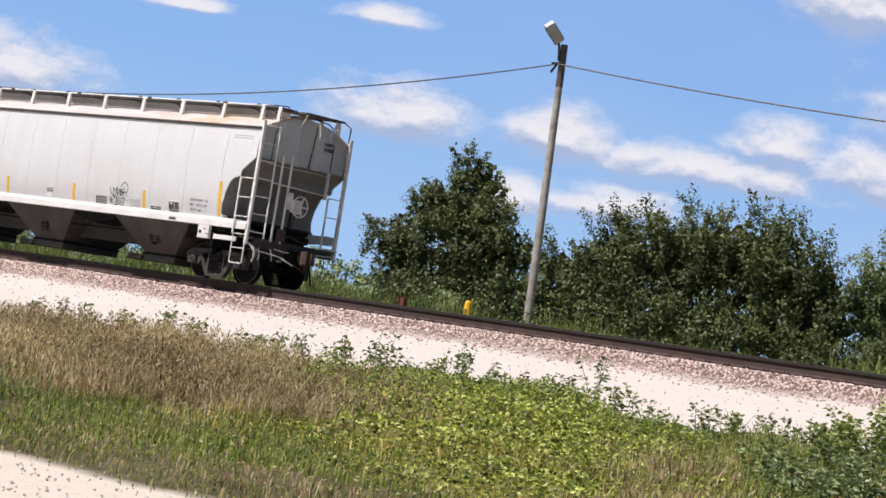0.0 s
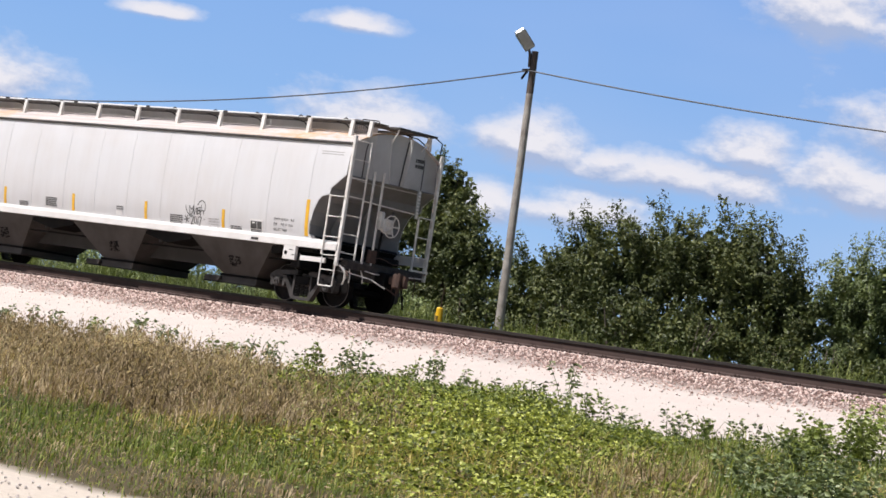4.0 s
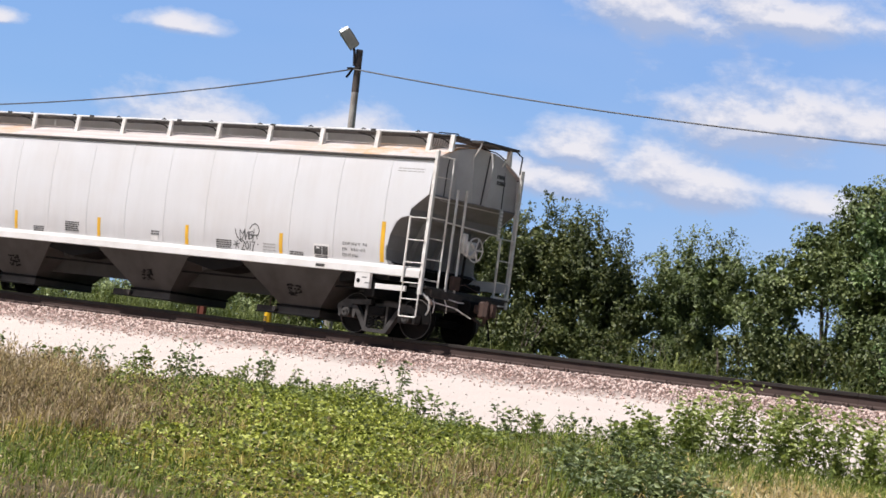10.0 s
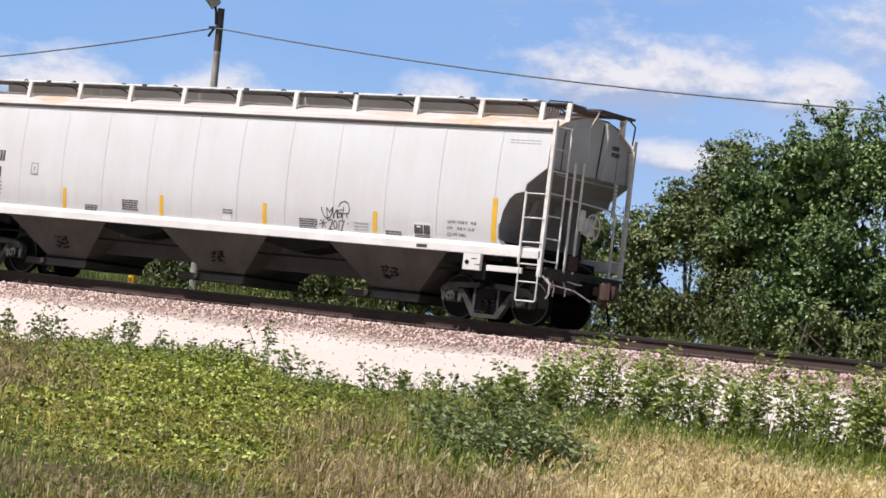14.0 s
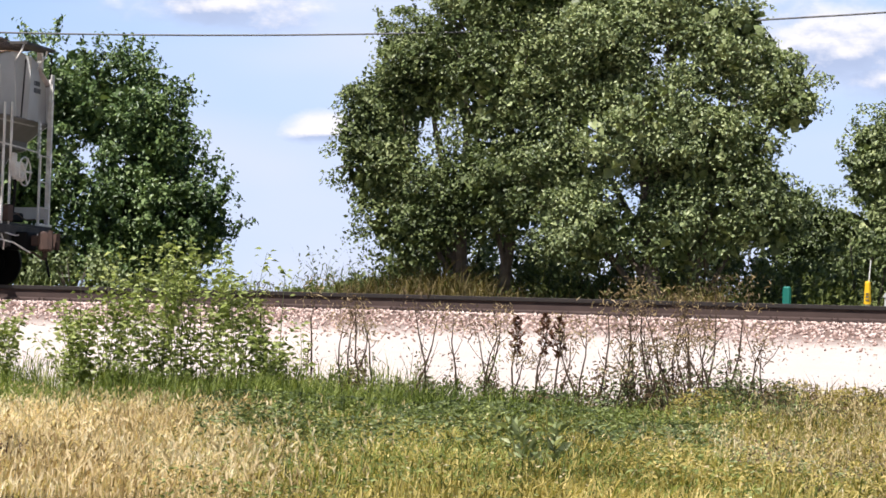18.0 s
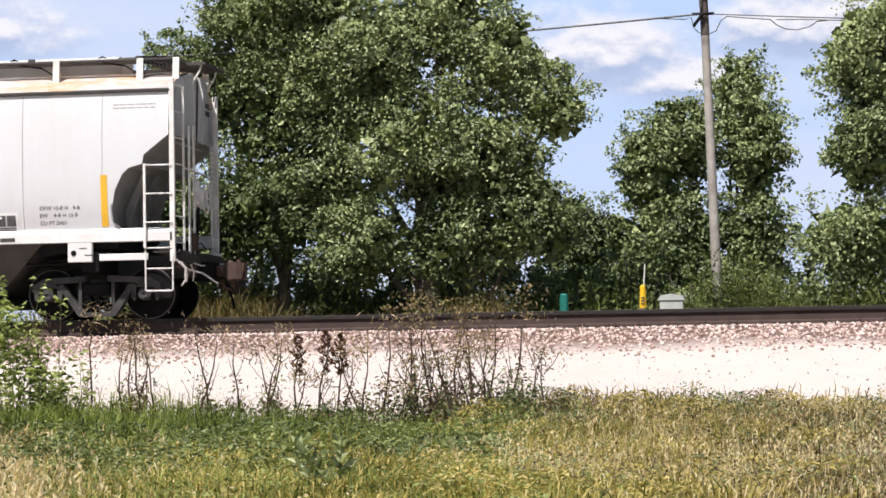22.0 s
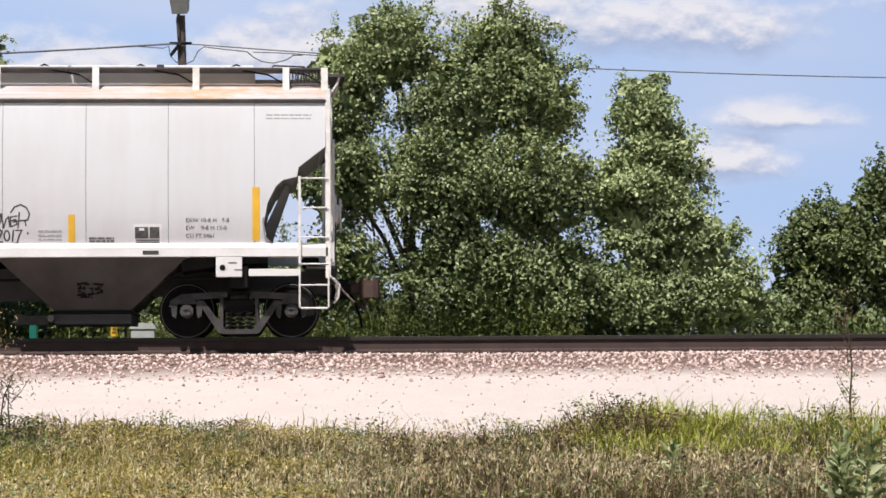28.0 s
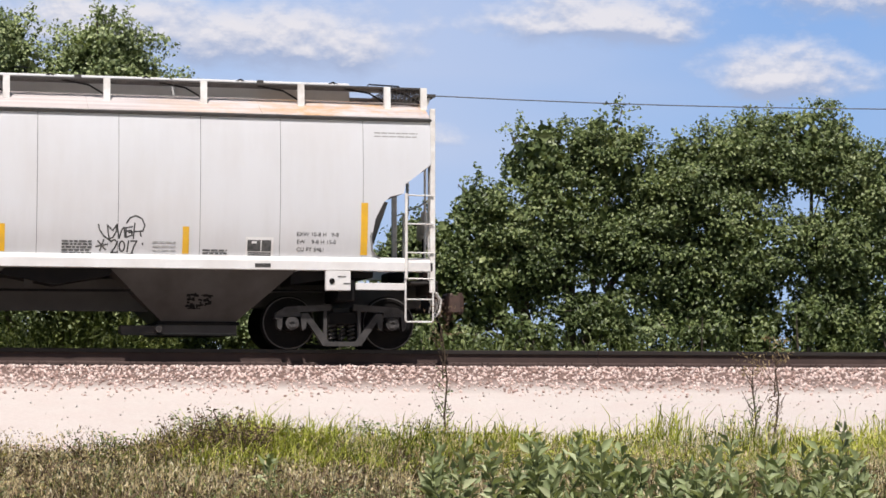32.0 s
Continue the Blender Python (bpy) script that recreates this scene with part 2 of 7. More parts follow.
GRASS_BROWN = foliage("brown_seeding_grass", [(0.0, (0.08, 0.058, 0.036)), (0.5, (0.36, 0.27, 0.165)), (1.0, (0.76, 0.62, 0.43))], 0.7, 0.4, 0.2)
GRASS_MIX = foliage("olive_grass", [(0.0, (0.13, 0.125, 0.034)), (0.5, (0.44, 0.365, 0.105)), (1.0, (0.84, 0.68, 0.30))], 0.65, 0.4, 0.25)
GRASS_LIME = foliage("lime_green_grass", [(0.0, (0.11, 0.125, 0.025)), (0.5, (0.32, 0.335, 0.085)), (1.0, (0.74, 0.70, 0.28))], 0.6, 0.42, 0.3)
GRASS_BRIGHT = foliage("bright_yellow_green_grass", [(0.0, (0.10, 0.12, 0.018)), (0.5, (0.35, 0.37, 0.055)), (1.0, (0.78, 0.76, 0.20))], 0.6, 0.42, 0.3)
GRASS_OLIVE = foliage("dull_olive_grass", [(0.0, (0.055, 0.048, 0.02)), (0.5, (0.165, 0.132, 0.055)), (1.0, (0.46, 0.37, 0.19))], 0.65, 0.4, 0.25)
GRASS_GREEN = foliage("green_grass", [(0.0, (0.035, 0.055, 0.014)), (0.5, (0.16, 0.215, 0.045)), (1.0, (0.45, 0.48, 0.13))], 0.6, 0.42, 0.3)
# Brush green with the trees' shade mixed into the colour.
BRUSH = foliage("shade_toned_brush_grass", [(0.0, (0.030, 0.044, 0.013)), (0.5, (0.115, 0.148, 0.042)), (1.0, (0.30, 0.33, 0.11))], 0.6, 0.3, 0.3)
SEED_RED = foliage("red_brown_seed_head", [(0.0, (0.05, 0.024, 0.016)), (0.5, (0.14, 0.066, 0.042)), (1.0, (0.30, 0.16, 0.10))], 0.9, 0.1, 0.1)


def stone_mat(name, stops, bumpy=0.4):
    k = Nodes(name)
    g = k.n("ShaderNodeNewGeometry")
    n1 = k.noise(0.7, 4)
    f = k.math("ADD", k.math("MULTIPLY", g.outputs["Random Per Island"], 0.75), k.math("MULTIPLY", n1, 0.25))
    c = k.ramp(f, *stops)
    c = k.mix(k.math("MULTIPLY", k.noise(60, 3), 0.3), c, (0.25, 0.19, 0.17))
    k.bump(k.noise(80, 3), bumpy, 0.006)
    return k.done(c, 0.85, 0.0, 0.3)


STONE_PINK = stone_mat("pink_quartzite_ballast", [(0.0, (0.09, 0.06, 0.05)), (0.28, (0.46, 0.31, 0.26)), (0.5, (0.76, 0.57, 0.505)), (1.0, (0.86, 0.74, 0.68))])
STONE_WHITE = stone_mat("pale_crushed_limestone", [(0.0, (0.34, 0.28, 0.25)), (0.3, (0.56, 0.50, 0.46)), (1.0, (0.66, 0.60, 0.56))])


def ground_mat():
    """Gravel road, soil under the grass, limestone bank, pink ballast, then rough grass behind the line."""
    k = Nodes("ground_cover")
    tc = k.n("ShaderNodeTexCoord")
    sp = k.n("ShaderNodeSeparateXYZ")
    k.l(tc.outputs["Object"], sp.inputs[0])
    wob = k.math("MULTIPLY", k.math("SUBTRACT", k.noise(0.35, 5), 0.5), 1.6)
    y = k.math("ADD", sp.outputs[1], wob)
    road = k.mix(k.noise(9, 6, None, 0.75), (0.44, 0.365, 0.30), (0.80, 0.71, 0.60))
    soil = k.mix(k.noise(2.2, 6, None, 0.7), (0.045, 0.04, 0.018), (0.15, 0.115, 0.06))
    lime = k.mix(k.noise(14, 7, None, 0.75), (0.48, 0.415, 0.37), (0.68, 0.615, 0.565))
    lime = k.mix(k.ramp(k.noise(1.3, 4), (0.4, (0, 0, 0)), (0.8, (0.45, 0.45, 0.45))), lime, (0.55, 0.43, 0.39))
    # Darker than the stones: shade in the gaps is painted into the ground.
    pink = k.mix(k.noise(18, 5, None, 0.7), (0.05, 0.034, 0.028), (0.32, 0.215, 0.18))
    turf = k.mix(k.noise(1.1, 6, None, 0.7), (0.05, 0.065, 0.02), (0.16, 0.15, 0.06))

    def above(edge, soft):
        return k.ramp(k.math("MULTIPLY_ADD", k.math("SUBTRACT", y, edge), 1.0 / soft, 0.5), (0.0, (0, 0, 0)), (1.0, (1, 1, 1)))

    c = k.mix(above(13.7, 0.5), road, soil)
    c = k.mix(above(32.6, 0.8), c, lime)
    c = k.mix(above(38.9, 1.2), c, pink)
    c = k.mix(above(44.9, 0.8), c, turf)
    k.bump(k.noise(25, 6, None, 0.75), 0.5, 0.04)
    return k.done(c, 0.9, 0.0, 0.25)


GROUND = ground_mat()

# ======================= building blocks =======================


def link_mesh(name, me, material, parent=None, label=""):
    ob = new(name, me)
    if material is not None and not me.materials:
        me.materials.append(material)
    if parent is not None:
        ob.parent = parent
    if label:
        ob["label"] = label
    return ob


def part(name, bm, material, parent=None, label="", smooth=False):
    """Links a bmesh as one mesh object under a thing or a part."""
    bmesh.ops.recalc_face_normals(bm, faces=bm.faces)
    me = bpy.data.meshes.new(name)
    bm.to_mesh(me)
    bm.free()
    if smooth:
        me.polygons.foreach_set("use_smooth", [True] * len(me.polygons))
        me.set_sharp_from_angle(angle=radians(35))
    return link_mesh(name, me, material, parent, label)


def empty(name, at=(0, 0, 0)):
    ob = new(name)
    ob.location = at
    return ob


def box(bm, x0, x1, y0, y1, z0, z1, bevel=0.0):
    vs = [bm.verts.new((x, y, z)) for x in (x0, x1) for y in (y0, y1) for z in (z0, z1)]
    fs = [bm.faces.new([vs[i] for i in q]) for q in ((0, 1, 3, 2), (4, 6, 7, 5), (0, 4, 5, 1), (2, 3, 7, 6), (0, 2, 6, 4), (1, 5, 7, 3))]
    if bevel:
        es = list({e for f in fs for e in f.edges})
        bmesh.ops.bevel(bm, geom=es, offset=bevel, segments=1, affect="EDGES")
    return vs


def prism(bm, pts, axis, a, b):
    """A polygon of two coordinates, drawn out along an axis from a to b."""
    def at(p, s):
        q = list(p)
        q.insert("xyz".index(axis), s)
        return bm.verts.new(q)
    u, v = [at(p, a) for p in pts], [at(p, b) for p in pts]
    n = len(pts)
    bm.faces.new(u)
    bm.faces.new(v[::-1])
    for i in range(n):
        bm.faces.new((u[i], v[i], v[(i + 1) % n], u[(i + 1) % n]))


def tube(bm, pts, radii, sides=6, cap=True):
    """A round bar through points."""
    pts = [Vector(p) for p in pts]
    if isinstance(radii, (int, float)):
        radii = [radii] * len(pts)
    rings = []
    ref = Vector((0.31, 0.87, 0.39)).normalized()
    for i, p in enumerate(pts):
        d = (pts[min(i + 1, len(pts) - 1)] - pts[max(i - 1, 0)]).normalized()
        u = d.cross(ref)
        if u.length < 0.15:
            u = d.cross(Vector((1, 0, 0)))
        u.normalize()
        w = d.cross(u)
        rings.append([bm.verts.new(p + (u * math.cos(6.28319 * k / sides) + w * math.sin(6.28319 * k / sides)) * radii[i]) for k in range(sides)])
    for r0, r1 in zip(rings, rings[1:]):
        for k in range(sides):
            bm.faces.new((r0[k], r0[(k + 1) % sides], r1[(k + 1) % sides], r1[k]))
    if cap:
        bm.faces.new(rings[0][::-1])
        bm.faces.new(rings[-1])


def bar_part(name, pts, r, material, parent, label="", sides=6):
    bm = bmesh.new()
    tube(bm, pts, r, sides)
    return part(name, bm, material, parent, label, True)


def box_part(name, dims, material, parent, label="", bevel=0.008):
    bm = bmesh.new()
    box(bm, *dims, bevel=bevel)
    return part(name, bm, material, parent, label)


def disc(bm, c, r, y0, y1, n=24, hole=0.0):
    """A wheel-like ring or disc round the y axis."""
    rows = []
    for y in (y0, y1):
        rows.append([bm.verts.new((c[0] + r * math.cos(6.28319 * i / n), y, c[1] + r * math.sin(6.28319 * i / n))) for i in range(n)])
    if hole:
        for y in (y0, y1):
            rows.append([bm.verts.new((c[0] + hole * math.cos(6.28319 * i / n), y, c[1] + hole * math.sin(6.28319 * i / n))) for i in range(n)])
    for i in range(n):
        j = (i + 1) % n
        bm.faces.new((rows[0][i], rows[0][j], rows[1][j], rows[1][i]))
        if hole:
            bm.faces.new((rows[2][i], rows[3][i], rows[3][j], rows[2][j]))
            bm.faces.new((rows[0][i], rows[2][i], rows[2][j], rows[0][j]))
            bm.faces.new((rows[1][i], rows[1][j], rows[3][j], rows[3][i]))
    if not hole:
        bm.faces.new(rows[0][::-1])
        bm.faces.new(rows[1])


def tri_mesh(name, verts, tris):
    """A mesh straight from arrays of corners and triangles."""
    me = bpy.data.meshes.new(name)
    verts = np.asarray(verts, np.float32).reshape(-1, 3)
    tris = np.asarray(tris, np.int32).reshape(-1, 3)
    me.vertices.add(len(verts))
    me.vertices.foreach_set("co", verts.ravel())
    me.loops.add(tris.size)
    me.loops.foreach_set("vertex_index", tris.ravel())
    me.polygons.add(len(tris))
    me.polygons.foreach_set("loop_start", np.arange(0, tris.size, 3, dtype=np.int32))
    me.polygons.foreach_set("loop_total", np.full(len(tris), 3, np.int32))
    me.update(calc_edges=True)
    return me


rng = np.random.default_rng(7)


def unit(v):
    return v / np.maximum(np.linalg.norm(v, axis=-1, keepdims=True), 1e-9)


def leaves_arrays(c, d, length, width, droop=0.25, fold=0.2, face=None):
    """Leaves at centres c that point along d: four corners, two triangles, folded on the midrib; face: the way the blade looks."""
    n = len(c)
    if face is None:
        face = rng.normal(size=(n, 3)) + [0, -0.4, 0.8]
    side = unit(np.cross(d, face))
    up = np.cross(side, d)
    L, W = length[:, None], width[:, None]
    base = c - d * L * 0.5
    tip = c + d * L * 0.5 - up * L * droop
    a = c + side * W * 0.5 + up * W * fold
    b = c - side * W * 0.5 + up * W * fold
    v = np.stack([base, a, tip, b], 1).reshape(-1, 3)
    i = (np.arange(n) * 4)[:, None]
    t = np.concatenate([i + [0, 1, 2], i + [0, 2, 3]], 1).reshape(-1, 3)
    return v, t


def blades_arrays(base, height, width, lean, bend=0.35):
    """Grass blades: tapered to the root, widest at the knee, then bent over to the tip."""
    n = len(base)
    ang = rng.uniform(0, 2 * np.pi, n)
    way = np.stack([np.cos(ang), np.sin(ang), np.zeros(n)], 1)
    turn = ang + rng.normal(1.57, 0.5, n)
    side = np.stack([np.cos(turn), np.sin(turn), np.zeros(n)], 1)
    H, W = height[:, None], width[:, None]
    upv = np.array([0, 0, 1.0])
    knee = rng.uniform(0.5, 0.85, n)[:, None]
    p1 = base + upv * H * knee + (lean * 0.45 + way * 0.10) * H
    fall = rng.uniform(-0.22, 0.42, n)[:, None]
    p2 = p1 + (upv * fall + way * rng.uniform(0.12, 0.30 + bend, n)[:, None] + lean * 0.3) * H
    v = np.stack([base, p1 - side * W, p2, p1 + side * W], 1).reshape(-1, 3)
    i = (np.arange(n) * 4)[:, None]
    t = np.concatenate([i + [0, 1, 3], i + [1, 2, 3]], 1).reshape(-1, 3)
    return v, t


def stuff(name, arrays, material, label, category):
    vs, tsx, off = [], [], 0
    for v, t in arrays:
        vs.append(v)
        tsx.append(t + off)
        off += len(v)
    ob = link_mesh(name, tri_mesh(name, np.concatenate(vs), np.concatenate(tsx)), material)
    return tagged(ob, label, category, kind="stuff")


# ======================= ground =======================
PROFILE = [(-3000, 0.0), (13.8, 0.0), (31.5, 0.55), (38.2, 1.75), (40.45, 2.17), (43.8, 2.17), (45.2, 1.95), (60, 1.9), (4000, 1.9)]


def ground_z(x, y):
    z = np.interp(y, [p[0] for p in PROFILE], [p[1] for p in PROFILE])
    w = np.interp(y, [13, 16, 31, 34, 37, 39, 44.5, 48], [0, 1, 1, 0.6, 0.25, 0.05, 0.05, 1])
    return z + w * (0.06 * np.sin(x * 0.71 + y * 0.5) + 0.05 * np.sin(x * 0.29 - y * 0.83 + 1.0) + 0.03 * np.sin(x * 1.9 + 2.2 * np.sin(y * 0.9)))


def build_ground():
    xs = np.concatenate([[-4000, -1500, -600, -250, -140], np.arange(-100, 45, 0.5), [60, 140, 250, 600, 1500, 4000]])
    ys = np.concatenate([[-3000, -900, -200, -40, -5, 5, 10, 12.5], np.arange(13.4, 47, 0.4), np.arange(48, 76, 2.0), [90, 130, 250, 600, 1500, 4000]])
    X, Y = np.meshgrid(xs, ys)
    Z = ground_z(X, Y)
    v = np.stack([X, Y, Z], -1).reshape(-1, 3)
    nx = len(xs)
    r, c = np.meshgrid(np.arange(len(ys) - 1), np.arange(nx - 1), indexing="ij")
    i = (r * nx + c).ravel()
    t = np.concatenate([np.stack([i, i + 1, i + nx + 1], 1), np.stack([i, i + nx + 1, i + nx], 1)])
    me = tri_mesh("ground", v, t)
    me.polygons.foreach_set("use_smooth", [True] * len(me.polygons))
    tagged(link_mesh("ground", me, GROUND), "grassy verge rising to a pale limestone and pink ballast bank", "ground", kind="structure")


build_ground()

# ======================= railway track =======================
X0, X1 = -130.0, 70.0


def build_track():
    track = empty("railway_track", (0, TRACK_Y, RAIL_Z))
    tagged(track, "rusty steel railway line on a raised ballast bank", "railway track", kind="structure")
    web = [(-0.085, -0.275), (0.085, -0.275), (0.080, -0.245), (0.014, -0.215), (0.009, -0.055), (0.042, -0.046), (0.042, -0.012), (0.034, 0.0), (-0.034, 0.0), (-0.042, -0.012), (-0.042, -0.046), (-0.009, -0.055), (-0.014, -0.215), (-0.080, -0.245)]
    step = 11.9
    for y in (-0.755, 0.755):
        x = X0
        while x < X1:
            bm = bmesh.new()
            prism(bm, [(y + a, b) for a, b in web], "x", x + 0.004, min(x + step, X1) - 0.004)
            rail = part("rail", bm, RAIL, track, "brown rusted steel rail")
            bm = bmesh.new()
            box(bm, x + 0.004, min(x + step, X1) - 0.004, y - 0.046, y + 0.046, -0.072, 0.001, 0.006)
            part("rail_head", bm, RAILTOP, rail, "dark rail head")
            x += step
    bm = bmesh.new()
    box(bm, -0.115, 0.115, -1.3, 1.3, -0.48, -0.305, 0.012)
    tie_me = part("sleeper", bm, TIE, track)
    tie_me.location.x = X0 + 30
    bm = bmesh.new()
    box(bm, -0.09, 0.09, -0.19, 0.19, -0.305, -0.273)
    for sx in (-0.05, 0.05):
        for sy in (-0.09, 0.09):
            box(bm, sx - 0.014, sx + 0.014, sy - 0.014, sy + 0.014, -0.273, -0.225)
    plate = part("tie_plate", bm, RAIL, track)
    plate.location = (X0 + 30, -0.755, 0)
    r = random.Random(3)
    x = -72.0
    while x < 28:
        t = link_mesh("sleeper", tie_me.data, None, track)
        t.location = (x, r.uniform(-0.03, 0.03), r.uniform(-0.008, 0.008))
        t.rotation_euler = (0, 0, r.uniform(-0.02, 0.02))
        p = link_mesh("tie_plate", plate.data, None, track)
        p.location = (x, -0.755, 0)
        x += 0.52


build_track()

# ======================= covered hopper car =======================
# car space: x = 0 over the leading axle, y = 0 on the track's centre line, z = 0 on the rail
CAR_MID = -8.33
SIDE = [(1.52, 1.58), (1.575, 1.8), (1.61, 2.1), (1.635, 2.5), (1.64, 2.9), (1.63, 3.3), (1.605, 3.65), (1.56, 3.97)]
CUT = [(-0.31, 1.58), (-0.43, 1.68), (-0.46, 1.92), (-0.40, 2.25), (-0.26, 2.53), (-0.14, 2.64), (0.10, 2.70), (0.13, 2.86), (0.58, 3.21)]
ROOFLINE = [(1.56, 3.99), (1.48, 4.06), (1.20, 4.20), (0.80, 4.36), (0.40, 4.44), (0.0, 4.47)]


def side_y(z):
    return float(np.interp(z, [p[1] for p in SIDE], [p[0] for p in SIDE]))


def cut_x(z):
    return float(np.interp(z, [p[1] for p in CUT], [p[0] for p in CUT])) if z < 3.21 else 0.58


def mirror_x(x, flip):
    return 2 * CAR_MID - x if flip else x


def side_sheet(xa, xb, sgn, zs, thick=0.012):
    """One body sheet; xa and xb give its edges at a height."""
    bm = bmesh.new()
    grid = []
    for z in zs:
        y = side_y(z)
        row = []
        for t in (0.0, 0.5, 1.0):
            x = xa(z) + (xb(z) - xa(z)) * t
            row.append((bm.verts.new((x, sgn * y, z)), bm.verts.new((x, sgn * (y - thick), z))))
        grid.append(row)
    for r0, r1 in zip(grid, grid[1:]):
        for k in range(2):
            for s in (0, 1):
                bm.faces.new((r0[k][s], r0[k + 1][s], r1[k + 1][s], r1[k][s]))
        for k in (0, 2):
            bm.faces.new((r0[k][0], r1[k][0], r1[k][1], r0[k][1]))
    for row in (grid[0], grid[-1]):
        for k in range(2):
            bm.faces.new((row[k][0], row[k + 1][0], row[k + 1][1], row[k][1]))
    return bm


def stencil(name, lines, x, z, size, parent, material=None):
    """Lettering painted on the car's side."""
    for i, line in enumerate(lines):
        cu = bpy.data.curves.new(name, "FONT")
        cu.body, cu.size, cu.extrude = line, size, 0.001
        tmp = bpy.data.objects.new(name, cu)
        scene.collection.objects.link(tmp)
        me = bpy.data.meshes.new_from_object(tmp.evaluated_get(bpy.context.evaluated_depsgraph_get()))
        bpy.data.objects.remove(tmp)
        zz = z - i * size * 1.32
        ob = link_mesh(name, me, material or INK, parent, "small black stencilled letters")
        slope = math.atan2(side_y(zz + 0.1) - side_y(zz), 0.1)
        ob.matrix_basis = pose(x, -side_y(zz) - 0.004, zz, 90 + math.degrees(slope))


def decal(name, x0, x1, z0, z1, parent, material, label="", lift=0.007):
    bm = bmesh.new()
    n = 8
    rows = []
    for i in range(n + 1):
        z = z0 + (z1 - z0) * i / n
        y = -side_y(z) - lift
        rows.append([bm.verts.new((x0, y, z)), bm.verts.new((x1, y, z)), bm.verts.new((x1, y + 0.003, z)), bm.verts.new((x0, y + 0.003, z))])
    for a, b in zip(rows, rows[1:]):
        for k in range(4):
            bm.faces.new((a[k], a[(k + 1) % 4], b[(k + 1) % 4], b[k]))
    bm.faces.new(rows[0])
    bm.faces.new(rows[-1])
    return part(name, bm, material, parent, label)


def bars(name, x0, x1, z1, count, gap, thick, parent, material, r, label="block of small unreadable print"):
    """Print too small to read, as plain bars of its size: one mesh a block."""
    bm = bmesh.new()
    for i in range(count):
        z = z1 - i * gap
        x = x0
        while x < x1 - 0.02:
            w = min(r.uniform(0.04, 0.13), x1 - x)
            y = -side_y(z) - 0.004
            box(bm, x, x + w, y, y + 0.003, z - thick, z)
            x += w + 0.02
    return tagged(part(name, bm, material, parent, label), kind="stuff")


